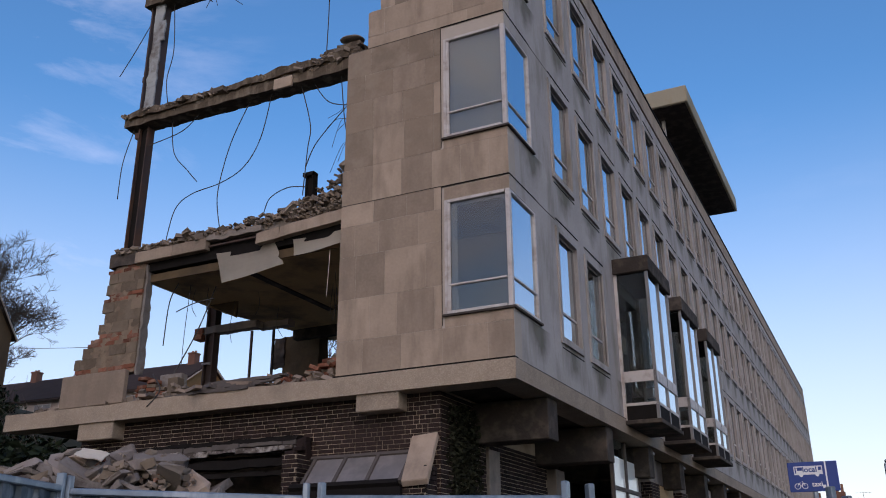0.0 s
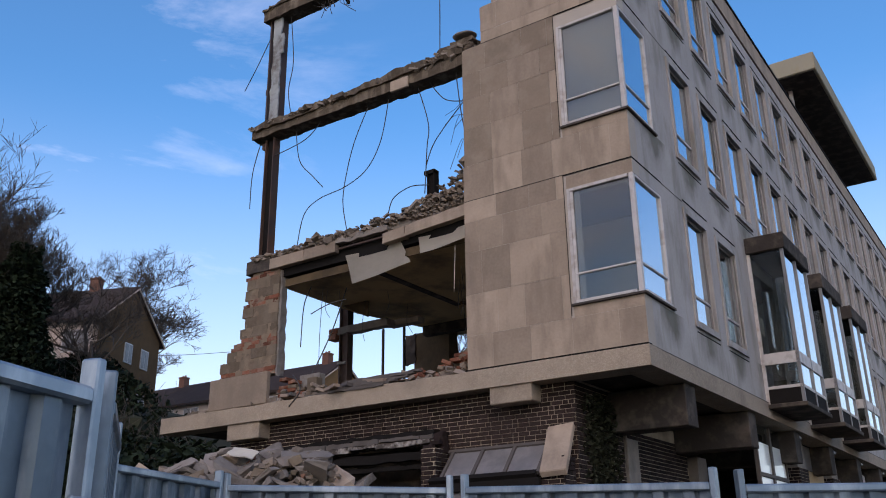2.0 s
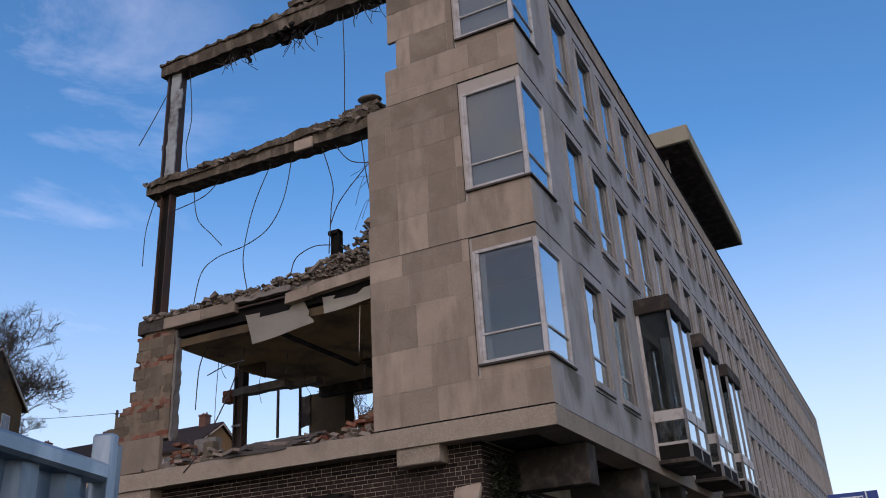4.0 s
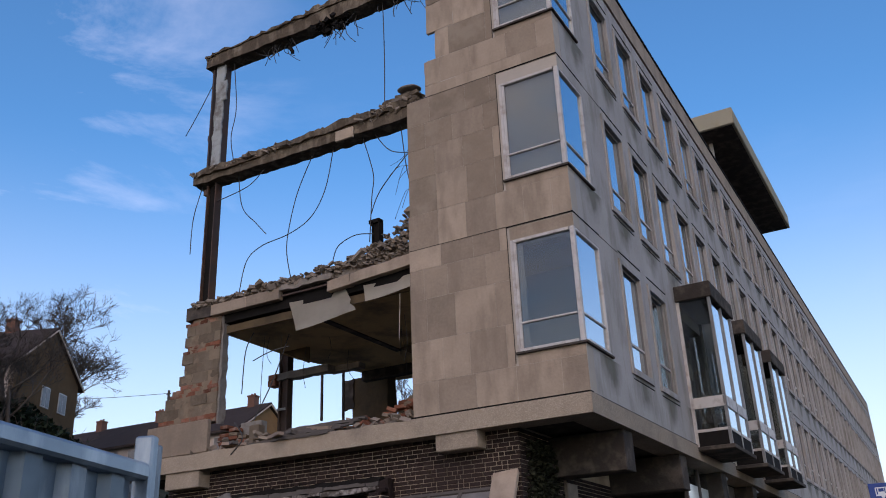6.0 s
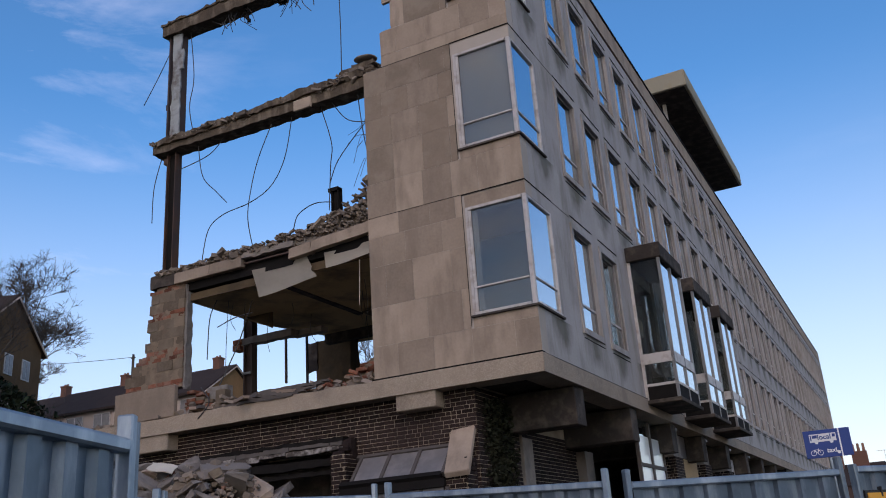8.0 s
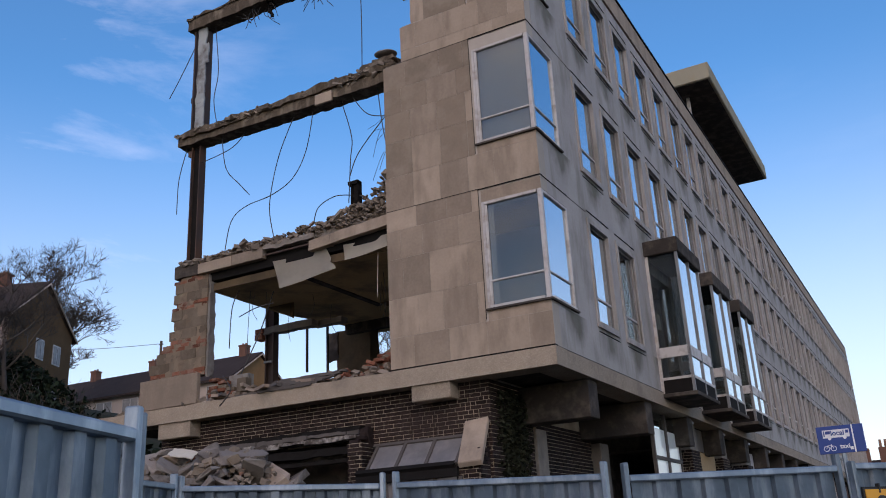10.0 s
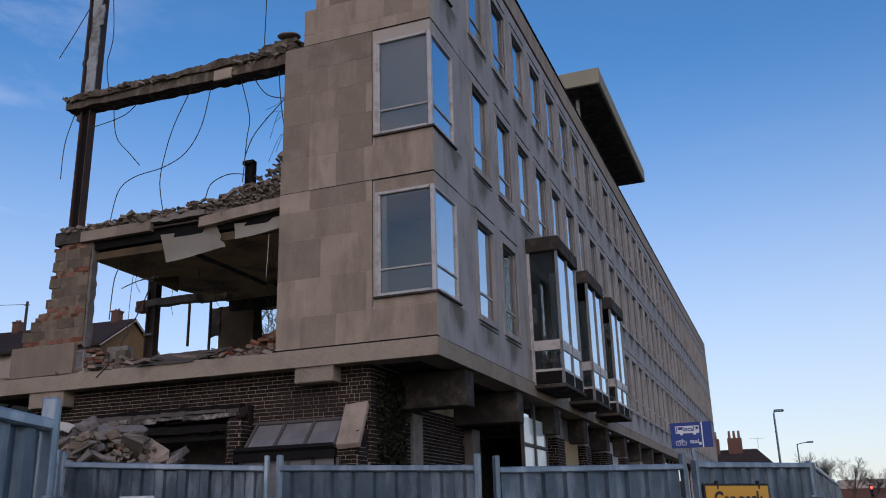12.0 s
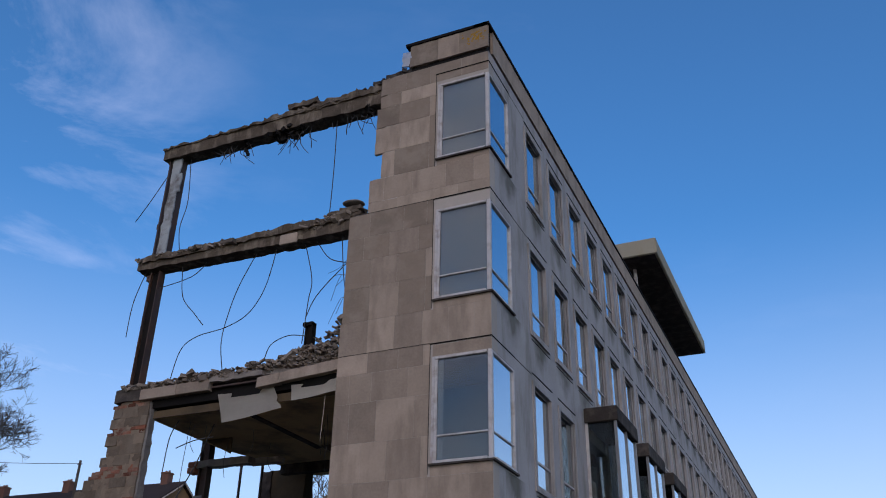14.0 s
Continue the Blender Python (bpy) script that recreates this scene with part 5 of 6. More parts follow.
# ---- heap of rubble behind the hoarding ----
def rubble_heap():
    rng = random.Random(17)
    top = lambda x: 3.26 - 0.15 * max(0, -11.4 - x) ** 1.3 - 0.50 * max(0, x + 9.1) ** 1.4
    bm = bmesh.new()
    n = 26
    rows = []
    for i in range(n + 1):
        x = -15.5 + 9.0 * i / n
        rows.append([bm.verts.new((x, 9.6 + d, max(0.02, top(x) - 0.34 - abs(d) ** 1.2 * 0.7 + 0.2 * noise.noise((x * 2, d * 2, 0))))) for d in (-3.0, -2.0, -1.3, -0.7, -0.2, 0.3, 0.8, 1.4, 2.0, 2.6)])
    for a, b in zip(rows, rows[1:]):
        for j in range(9):
            bm.faces.new((a[j], b[j], b[j + 1], a[j + 1]))
    solid("rubble_mound", bm, M_DARKCONC, "core of a heap of demolition rubble", "rubble", kind="stuff")
    for k in range(300):
        x = -14.6 + 7.4 * rng.random() ** 0.9
        d = rng.uniform(-1.5, 0.25)
        z = max(0.2, top(x) - 0.08 - abs(d) ** 1.15 * 0.62 + rng.uniform(-0.16, 0.05))
        kind = rng.random()
        if kind < 0.45:                                  # flat slab pieces
            sx, sy, sz = rng.uniform(0.20, 0.46), rng.uniform(0.12, 0.24), rng.uniform(0.030, 0.060)
        elif kind < 0.65:                                # bricks and half bricks
            sx, sy, sz = rng.uniform(0.07, 0.12), 0.052, 0.034
        else:
            sx, sy, sz = rng.uniform(0.08, 0.17), rng.uniform(0.07, 0.12), rng.uniform(0.05, 0.09)
        bm = bmesh.new()
        pts = [bm.verts.new((sx * math.copysign(rng.uniform(0.62, 1.0), i), sy * math.copysign(rng.uniform(0.5, 1.0), j), sz * math.copysign(rng.uniform(0.75, 1.0), l))) for i in (-1, 1) for j in (-1, 1) for l in (-1, 1)]
        pts += [bm.verts.new((sx * rng.uniform(-1.1, 1.1), sy * rng.uniform(-1.1, 1.1), sz * rng.uniform(-1, 1))) for i in range(6 if kind < 0.45 or kind > 0.65 else 0)]
        hull = bmesh.ops.convex_hull(bm, input=bm.verts[:])
        bmesh.ops.delete(bm, geom=[g for g in hull["geom_interior"] if isinstance(g, bmesh.types.BMVert)], context="VERTS")
        bmesh.ops.subdivide_edges(bm, edges=bm.edges[:], cuts=2 if kind < 0.45 else 1)
        for v in bm.verts:
            v.co += noise.noise_vector(v.co * 9 + Vector((k, 0, 0))) * 0.020 * (1.0 if kind < 0.45 or kind > 0.65 else 0.35)
        pick = rng.random()
        if kind < 0.45:
            mat, lab = (M_STONE if pick < 0.08 else (M_CONC if pick < 0.4 else M_CHUNK)), "broken concrete slab lying on the rubble heap"
        elif kind < 0.65:
            mat, lab = (M_RED if pick < 0.4 else M_BLOCK), "loose brick lying on the rubble heap"
        else:
            mat, lab = (M_BLOCK if pick < 0.25 else M_CHUNK), "broken lump of masonry on the rubble heap"
        ob = solid("rubble_chunk", bm, mat, lab, "rubble", "rubble heap")
        ob.matrix_world = pose(x, 9.6 + d, z, rng.uniform(-30, 45), rng.uniform(-34, 34), rng.uniform(-70, 70))
    bm = bmesh.new()
    for k in range(1600):
        x = rng.uniform(-14.8, -7.0)
        d = rng.uniform(-1.8, 0.6)
        s = rng.uniform(0.02, 0.06)
        add_lump(bm, rng, (x, 9.6 + d, max(0.1, top(x) - 0.1 - abs(d) ** 1.2 * 0.8 + rng.uniform(-0.15, 0.05))), s * 1.6, s, s * 0.8)
    solid("rubble_grit", bm, M_RUBBLE, "small stones between the lumps of the heap", "rubble", kind="stuff")
    bm = bmesh.new()
    rough_box(bm, -0.45, 0.45, -0.3, 0.3, -0.02, 0.02, 0.12, 0.05, 2.5)
    ob = solid("plaster_sheet", bm, M_BOARD, "crumpled pale plaster sheet on the heap", "board")
    ob.matrix_world = pose(-9.75, 9.15, 3.16, 30, 12, 30) @ Matrix.Scale(0.42, 4)


rubble_heap()


# ---- ground floor end: brick wall, lean-to glazing ----
BY = 13.05
def end_brickwork():
    bm = wall_sheet("x", BY + 0.015, 0.22, -14.35, -6.36, 0.0, 4.45, [(-12.9, -9.05, 0.05, 3.62), (-8.78, -6.95, 0.05, 3.44)])
    wall = solid("wall_gf_south", bm, M_MORTAR, "pale mortar bed of the dark brick wall", "wall", kind="structure")
    # lintel of split boards, charred rail under it
    l = thing("broken_lintel", (0, 0, 0), "split lintel boards with flaking pale paint over the opening", "lintel")
    rl = random.Random(31)
    x = -12.75
    while x < -9.0:
        w = rl.uniform(0.45, 0.95)
        for z, y, mt in ((3.60, 12.70, M_FLAKE), (3.70, 12.80, M_TIMBER)):
            bm = bmesh.new()
            e = min(x + w, -8.98)
            rough_box(bm, x, e - 0.015, y + rl.uniform(0, 0.03), 13.04, z + rl.uniform(-0.02, 0.02), z + rl.uniform(0.075, 0.10), 0.09, 0.022, 6, seed=x)
            part("board", bm, mt, l)
        x += w
    bm = bmesh.new()
    rough_box(bm, -12.6, -9.0, 12.86, 13.04, 3.78, 3.86, 0.14, 0.03, 4, seed=2)
    part("packing", bm, M_BLACK, l)
    for z0, z1, x0, x1, y in ((3.36, 3.50, -12.4, -9.2, 12.80), (3.22, 3.30, -12.5, -9.1, 12.88)):
        bm = bmesh.new()
        rough_box(bm, x0, x1, y, 13.04, z0, z1, 0.14, 0.03, 4, seed=z0)
        solid("charred_rail", bm, M_BLACK, "charred rail below the lintel", "rail", "charred rails")
    # dimness inside the opening is helped by the wall's dark colour
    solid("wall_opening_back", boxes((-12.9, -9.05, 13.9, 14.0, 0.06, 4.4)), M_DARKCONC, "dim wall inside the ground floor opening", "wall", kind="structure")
    # sloping glazing
    g = thing("lean_to_glazing", (0, 0, 0), "sloping dusty glazing with dark bars between brick piers", "rooflight")
    top, bot = (BY - 0.02, 3.44), (12.60, 2.94)
    def slope(name, x0, x1, mat, t0, t1, lift, th):
        bm = bmesh.new()
        n = Vector((0, -(top[1] - bot[1]), -(bot[0] - top[0]))).normalized()
        n = Vector((0, -0.66, 0.75))
        P = lambda x, t, o: Vector((x, top[0] + (bot[0] - top[0]) * t, top[1] + (bot[1] - top[1]) * t)) + n * o
        a = [bm.verts.new(P(x, t, o)) for o in (lift, lift + th) for t in (t0, t1) for x in (x0, x1)]
        for q in ((0, 2, 3, 1), (4, 5, 7, 6), (0, 1, 5, 4), (2, 6, 7, 3), (0, 4, 6, 2), (1, 3, 7, 5)):
            bm.faces.new([a[i] for i in q])
        part(name, bm, mat, g)
    xs = [-8.68, -8.07, -7.45, -6.83]
    for a, b in zip(xs, xs[1:]):
        slope("pane", a + 0.03, b - 0.03, M_DUSTY, 0.04, 0.97, 0.0, 0.008)
    for x in xs:
        slope("glazing_bar", x - 0.03, x + 0.03, M_TIMBER, 0.0, 1.0, -0.03, 0.07)
    slope("top_rail", -8.9, -6.85, M_TIMBER, -0.05, 0.05, -0.02, 0.06)
    slope("bottom_rail", -8.9, -6.85, M_BLACK, 0.95, 1.08, -0.04, 0.09)
    part("fascia", boxes((-8.9, -6.8, 12.56, 12.64, 2.74, 2.88)), M_BLACK, g)
    for k in range(5):
        x = -8.8 + 0.5 * k
        part("mullion", boxes((x, x + 0.06, 12.60, 12.66, 0.4, 2.74)), M_TIMBER, g)
    part("pane", boxes((-8.85, -6.85, 12.625, 12.632, 0.4, 2.74)), M_DUSTY, g)
    part("stall_wall", boxes((-8.85, -6.85, 12.58, 12.7, 0, 0.4)), M_DARKCONC, g)
    # sloping coping slab on the right pier
    bm = bmesh.new()
    a = [(-6.83, 13.06, 3.62), (-6.36, 13.06, 3.66), (-6.78, 12.60, 2.86), (-6.32, 12.60, 2.88)]
    lo = [bm.verts.new(p) for p in a]
    hi = [bm.verts.new((p[0], p[1] - 0.06, p[2] + 0.09)) for p in a]
    for q in ((0, 1, 3, 2), ):
        bm.faces.new([lo[i] for i in q])
        bm.faces.new([hi[i] for i in q[::-1]])
    for i, j in ((0, 1), (1, 3), (3, 2), (2, 0)):
        bm.faces.new((lo[i], hi[i], hi[j], lo[j]))
    bmesh.ops.recalc_face_normals(bm, faces=bm.faces[:])
    solid("coping_slab", bevelled(bm, 0.012), M_STONE, "sloping stone coping on a brick pier", "coping")
    return wall


gf_wall = end_brickwork()


def brick_run(home, axis, at, u0, u1, z0, z1, depth, skip=lambda u, z: False, length=0.212, course=0.0735, limit=300, clip=None):
    """Courses of dark brick standing 12 mm proud of their mortar."""
    rng = random.Random(int(u0 * 100) + int(z1 * 10))
    shapes = {}
    loose = bmesh.new()
    made = 0
    k = 0
    z = z1
    while z - course > z0:
        z -= course
        k += 1
        u = u0 - rng.choice((0, 0.106, 0.053, 0.16))
        while u < u1:
            w = length if rng.random() < 0.68 else length / 2
            a, b = max(u, u0), min(u + w - 0.011, u1)
            u += w
            if b - a < 0.04 or skip((a + b) / 2, z + course / 2):
                continue
            key = round(b - a, 2)
            if key not in shapes:
                bm = boxes((0, key, 0, depth, 0, course - 0.011)) if axis == "x" else boxes((-depth, 0, 0, key, 0, course - 0.011))
                shapes[key] = finish("brick", bevelled(bm, 0.004), M_BRICK)
            d = rng.uniform(0, 0.005)
            place = (a, at + d, z) if axis == "x" else (at - d, a, z)
            if made < limit:
                ob = new("brick", shapes[key])
                ob.matrix_world = pose(*place)
                ob.parent = home
                made += 1
            else:
                t = bmesh.new()
                t.from_mesh(shapes[key])
                bmesh.ops.translate(t, verts=t.verts[:], vec=place)
                me = bpy.data.meshes.new("t")
                t.to_mesh(me)
                t.free()
                loose.from_mesh(me)
                bpy.data.meshes.remove(me)
    if len(loose.verts):
        tagged(part("bricks", loose, M_BRICK, home), kind="stuff")
    else:
        loose.free()

# ---- ivy covered return, recessed brick wall, brick piers ----
def leaf_cloud(bm, rng, n, where, size):
    for k in range(n):
        p, nrm = where(rng)
        s = size * rng.uniform(0.6, 1.4)
        e = Euler((rng.uniform(-1, 1), rng.uniform(-1, 1), rng.uniform(0, 6.28))).to_matrix()
        q = [Vector((-s, 0, 0)), Vector((0, -s * 0.55, 0.1 * s)), Vector((s, 0, 0)), Vector((0, s * 0.55, 0.1 * s))]
        v = [bm.verts.new(Vector(p) + e @ a) for a in q]
        bm.faces.new(v)


wall_ivy = solid("wall_gf_return", boxes((-6.55, -6.345, 13.07, 14.9, 0, 4.45)), M_MORTAR, "return of the brick wall under climbing ivy", "wall", kind="structure")
wall_rec = solid("wall_gf_recess", boxes((-6.75, -6.50, 15.4, 18.5, 0, 4.45)), M_MORTAR, "recessed brick wall beneath the overhang", "wall", kind="structure")
bm = bmesh.new()
leaf_cloud(bm, random.Random(2), 3600, lambda r: ((-6.30 + r.uniform(-0.03, 0.10), 13.15 + 1.5 * r.betavariate(2.2, 2.2), r.uniform(0.6, 4.25)), None), 0.05)
for k in range(10):
    rr = random.Random(k)
    y = rr.uniform(13.3, 14.5)
    tube(bm, [(-6.31, y + 0.08 * math.sin(z * 2 + k), z) for z in np.arange(0.2, 4.2, 0.3)], 0.012, 4)
solid("ivy", bm, M_IVYDEAD, "dark climbing ivy on the brick return", "ivy", kind="stuff")

# broken brick pier beside the opening, and pier under the coping
pier_l = thing("brick_pier", (0, 0, 0), "broken brick pier beside the dark opening", "pier")
part("core", boxes((-9.10, -8.80, 12.62, 13.04, 0, 3.5)), M_MORTAR, pier_l)
bm = bmesh.new()
rough_box(bm, -9.02, -8.80, 12.86, 13.04, 3.46, 3.80, 0.07, 0.04, 6)
part("broken_top", bm, M_BRICK, pier_l)
for k, (dx, dy, dz) in enumerate(((0.02, 0.02, 0.0), (0.1, 0.12, 0.075), (0.04, 0.22, 0.15))):
    part("loose_brick", bevelled(boxes((-9.10 + dx, -8.90 + dx, 12.62 + dy, 12.72 + dy, 3.50 + dz, 3.565 + dz)), 0.006), M_BRICK, pier_l)
pier_r = thing("brick_pier", (0, 0, 0), "brick pier carrying the sloping coping", "pier")
part("core", boxes((-6.84, -6.40, 12.66, 13.03, 0, 2.94)), M_MORTAR, pier_r)


# ---- hoarding ----
def fence_panel(p0, p1, h0, h1, tall=True, near=False, zb=None):
    a, b = Vector(p0), Vector(p1)
    L = (b - a).length
    yaw = math.degrees(math.atan2(b.y - a.y, b.x - a.x))
    g0 = ground_z(a.x, a.y) + 0.03
    f = thing("fence_panel", (a.x, a.y, g0), "galvanised corrugated steel hoarding panel with scuffs and rain marks", "fence", "site hoarding", rz=yaw)
    h0, h1 = h0 - g0, h1 - g0
    top = lambda x: h0 + (h1 - h0) * x / L
    bm = bmesh.new()
    pitch = 0.25
    prof = []
    x = 0.07
    while x < L - 0.07:
        for dx, dy in ((0, 0), (0.09, 0), (0.112, 0.042), (0.228, 0.042)):
            if x + dx < L - 0.07:
                prof.append((x + dx, dy))
        x += pitch
    prof.append((L - 0.07, prof[-1][1]))
    lo = [bm.verts.new((x, y, 0.05)) for x, y in prof]
    hi = [bm.verts.new((x, y, top(x) - 0.03)) for x, y in prof]
    for i in range(len(prof) - 1):
        bm.faces.new((lo[i], lo[i + 1], hi[i + 1], hi[i]))
    bmesh.ops.solidify(bm, geom=bm.faces[:], thickness=0.004)
    part("sheet", bm, M_GALV, f)
    bm = bmesh.new()
    v = [bm.verts.new((x, y, top(x) + z)) for x in (0.05, L - 0.05) for y, z in ((-0.03, -0.064), (0.055, -0.064), (0.055, 0.0), (-0.03, 0.0))]
    for i in range(4):
        bm.faces.new((v[i], v[(i + 1) % 4], v[4 + (i + 1) % 4], v[4 + i]))
    bm.faces.new(v[:4][::-1])
    bm.faces.new(v[4:])
    part("top_rail", bevelled(bm, 0.012), M_GALV, f)
    up = 0.11 if tall else 0.02
    part("post", bevelled(boxes((0.0, 0.05, -0.03, 0.05, 0, top(0) + up)), 0.008), M_GALV, f)
    part("post", bevelled(boxes((L - 0.05, L, -0.03, 0.05, 0, top(L) + up)), 0.008), M_GALV, f)
    part("coupler", bevelled(boxes((L - 0.14, L + 0.12, -0.055, -0.03, top(L) - 0.415, top(L) - 0.385)), 0.006), M_GALV, f)
    return f


FENCE = [((-2.18, -0.09), (-2.935, 2.125), 2.19, 2.19), ((-4.68, 3.43), (-3.055, 2.225), 2.29, 2.19), ((-6.38, 4.60), (-4.74, 3.47), 2.40, 2.29),
         ((-6.43, 4.64), (-6.88, 6.24), 2.40, 2.38), ((-6.88, 6.28), (-4.68, 7.02), 2.36, 2.25), ((-4.58, 7.03), (-2.24, 6.96), 2.25, 2.145),
         ((-2.10, 7.0), (-0.44, 8.62), 2.12, 2.15), ((-0.36, 8.74), (0.86, 10.6), 2.17, 2.19)]
for p0, p1, h0, h1 in FENCE:
    fence_panel(p0, p1, h0, h1, tall=p1 != (0.86, 10.6))
a = Vector((0.88, 10.68))
for k in range(13):
    b = a + Vector((0.17 if k < 4 else 0.12, 2.42))
    fence_panel(a, b, 2.18 + ground_z(a.x, a.y), 2.18 + ground_z(b.x, b.y), tall=False)
    a = b + Vector((0.0, 0.05))
fence_panel((-1.4, -2.4), (-2.15, -0.15), 2.19, 2.19)


# ---- writing ----
def text_mesh(word, size, mat, m, parent, name="lettering", depth=0.002, squash=1.0, bold=0.0):
    cu = bpy.data.curves.new(name, "FONT")
    cu.body, cu.size, cu.extrude = word, size, max(0.0005, depth - bold)
    cu.align_x = "CENTER"
    cu.bevel_depth, cu.bevel_resolution = bold, 0
    cu.space_character = 1.02
    ob = bpy.data.objects.new("tmp", cu)
    scene.collection.objects.link(ob)
    bpy.context.view_layer.update()
    me = bpy.data.meshes.new_from_object(ob)
    bpy.data.objects.remove(ob)
    me.materials.clear()
    me.materials.append(mat)
    t = new(name, me)
    t.parent = parent
    t.matrix_local = m @ Matrix.Diagonal((squash, 1, 1, 1))
    return t


UP = pose(0, 0, 0, 90, 0, 0)


def bar_mesh(dims, mat, parent, name="mark"):
    return part(name, boxes(*dims), mat, parent)


def blue_sign():
    s = thing("road_sign", (-1.13, 17.0, 0), "blue lane sign with white bus and cycle on grey post", "road sign", rz=2)
    part("post", bevelled(boxes((-0.04, 0.04, 0.03, 0.11, 0, 3.0)), 0.02), M_GALV, s)
    part("plate", bevelled(boxes((-0.40, 0.40, 0.0, 0.025, 2.88, 3.38)), 0.008), M_BLUE, s)
    y0, y1 = -0.004, -0.001
    bar_mesh([(0.20, 0.225, y0, y1, 2.88, 3.38)], M_SIGNW, s, "lane_line")
    # bus
    bar_mesh([(-0.30, 0.16, y0, y1, 3.165, 3.31)], M_SIGNW, s, "bus_shape")
    bar_mesh([(-0.285, -0.265, -0.007, -0.005, 3.19, 3.295), (-0.25, -0.165, -0.007, -0.005, 3.235, 3.29), (0.095, 0.145, -0.007, -0.005, 3.235, 3.29)], M_BLUE, s, "bus_window")
    for x in (-0.19, 0.07):
        bm = bmesh.new()
        bmesh.ops.create_cone(bm, cap_ends=True, segments=14, radius1=0.032, radius2=0.032, depth=0.004, matrix=pose(x, -0.004, 3.16, 90, 0, 0))
        part("bus_wheel", bm, M_SIGNW, s)
    text_mesh("local", 0.125, M_BLUE, pose(-0.045, -0.0075, 3.208) @ UP, s, bold=0.003)
    text_mesh("taxi", 0.115, M_SIGNW, pose(0.05, -0.004, 2.965) @ UP, s, bold=0.003)
    # cycle
    for x in (-0.27, -0.15):
        bm = bmesh.new()
        tube(bm, [(x + 0.045 * math.cos(q), -0.004, 2.975 + 0.045 * math.sin(q)) for q in np.linspace(0, 6.283, 15)], 0.006, 4)
        part("cycle_wheel", bm, M_SIGNW, s)
    bm = bmesh.new()
    tube(bm, [(-0.27, -0.004, 2.975), (-0.245, -0.004, 3.03), (-0.175, -0.004, 3.03), (-0.15, -0.004, 2.975)], 0.006, 4)
    tube(bm, [(-0.245, -0.004, 3.03), (-0.21, -0.004, 2.975), (-0.175, -0.004, 3.03), (-0.185, -0.004, 3.06)], 0.006, 4)
    part("cycle_frame", bm, M_SIGNW, s)
    bar_mesh([(0.135, 0.185, y0, y1, 2.93, 2.985)], M_SIGNW, s, "sticker")


blue_sign()


def yellow_sign():
    p0, p1 = Vector((-0.38, 8.74, 0)), Vector((0.86, 10.6, 0))
    d = (p1 - p0).normalized()
    yaw = math.degrees(math.atan2(d.y, d.x))
    c = p0 + d * 0.66
    s = thing("notice_board", (c.x, c.y, 0), "yellow notice in a black frame fixed to the hoarding", "sign", rz=yaw)
    part("frame", boxes((-0.58, 0.58, -0.055, -0.035, 1.14, 1.94)), M_INK, s)
    part("plate", boxes((-0.555, 0.555, -0.064, -0.056, 1.165, 1.915)), M_YELLOW, s)
    text_mesh("Car park", 0.235, M_INK, pose(0, -0.066, 1.69) @ UP, s, squash=1.0, bold=0.006)
    text_mesh("CLOSED", 0.25, M_INK, pose(0, -0.066, 1.42) @ UP, s, squash=1.0, bold=0.007)
    part("cable_tie", boxes((-0.36, -0.34, -0.07, -0.03, 1.88, 1.97), (0.38, 0.40, -0.07, -0.03, 1.88, 1.97)), M_INK, s)


yellow_sign()


def small_notices():
    def place(u, z):
        p = Vector((-6.90, 6.28)).lerp(Vector((-4.70, 7.02)), u)
        return (p.x + 0.02, p.y - 0.06, z)
    w = thing("warning_notice", place(0.40, -0.08), "white notice with a yellow warning triangle", "sign", rz=18.6)
    part("plate", boxes((-0.19, 0.19, -0.01, 0.0, 1.50, 2.05)), M_SIGNW, w)
    bm = bmesh.new()
    v = [bm.verts.new((x, y, z)) for y in (-0.014, -0.011) for x, z in ((-0.085, 1.80), (0.085, 1.80), (0.0, 1.965))]
    bm.faces.new(v[:3]); bm.faces.new(v[3:][::-1])
    part("triangle", bm, M_INK, w)
    bm = bmesh.new()
    v = [bm.verts.new((x, -0.016, z)) for x, z in ((-0.06, 1.815), (0.06, 1.815), (0.0, 1.935))]
    bm.faces.new(v)
    part("triangle_field", bm, M_YELLOWW, w)
    part("exclamation", boxes((-0.008, 0.008, -0.019, -0.017, 1.845, 1.90), (-0.008, 0.008, -0.019, -0.017, 1.825, 1.838)), M_INK, w)
    part("yellow_band", boxes((-0.19, 0.19, -0.013, -0.011, 1.50, 1.77)), M_YELLOWW, w)
    text_mesh("Warning", 0.075, M_INK, pose(0, -0.015, 1.69) @ UP, w)
    n = thing("clothing_notice", place(0.225, 0.0), "white notice with a blue disc showing a safety vest", "sign", rz=18.6)
    part("plate", boxes((-0.15, 0.15, -0.01, 0.0, 1.45, 1.93)), M_SIGNW, n)
    bm = bmesh.new()
    bmesh.ops.create_cone(bm, cap_ends=True, segments=28, radius1=0.135, radius2=0.135, depth=0.003, matrix=pose(0, -0.013, 1.76, 90, 0, 0))
    part("blue_disc", bm, M_NAVY, n)
    part("vest", boxes((-0.06, -0.012, -0.018, -0.015, 1.68, 1.82), (0.012, 0.06, -0.018, -0.015, 1.68, 1.82)), M_SIGNW, n)


small_notices()


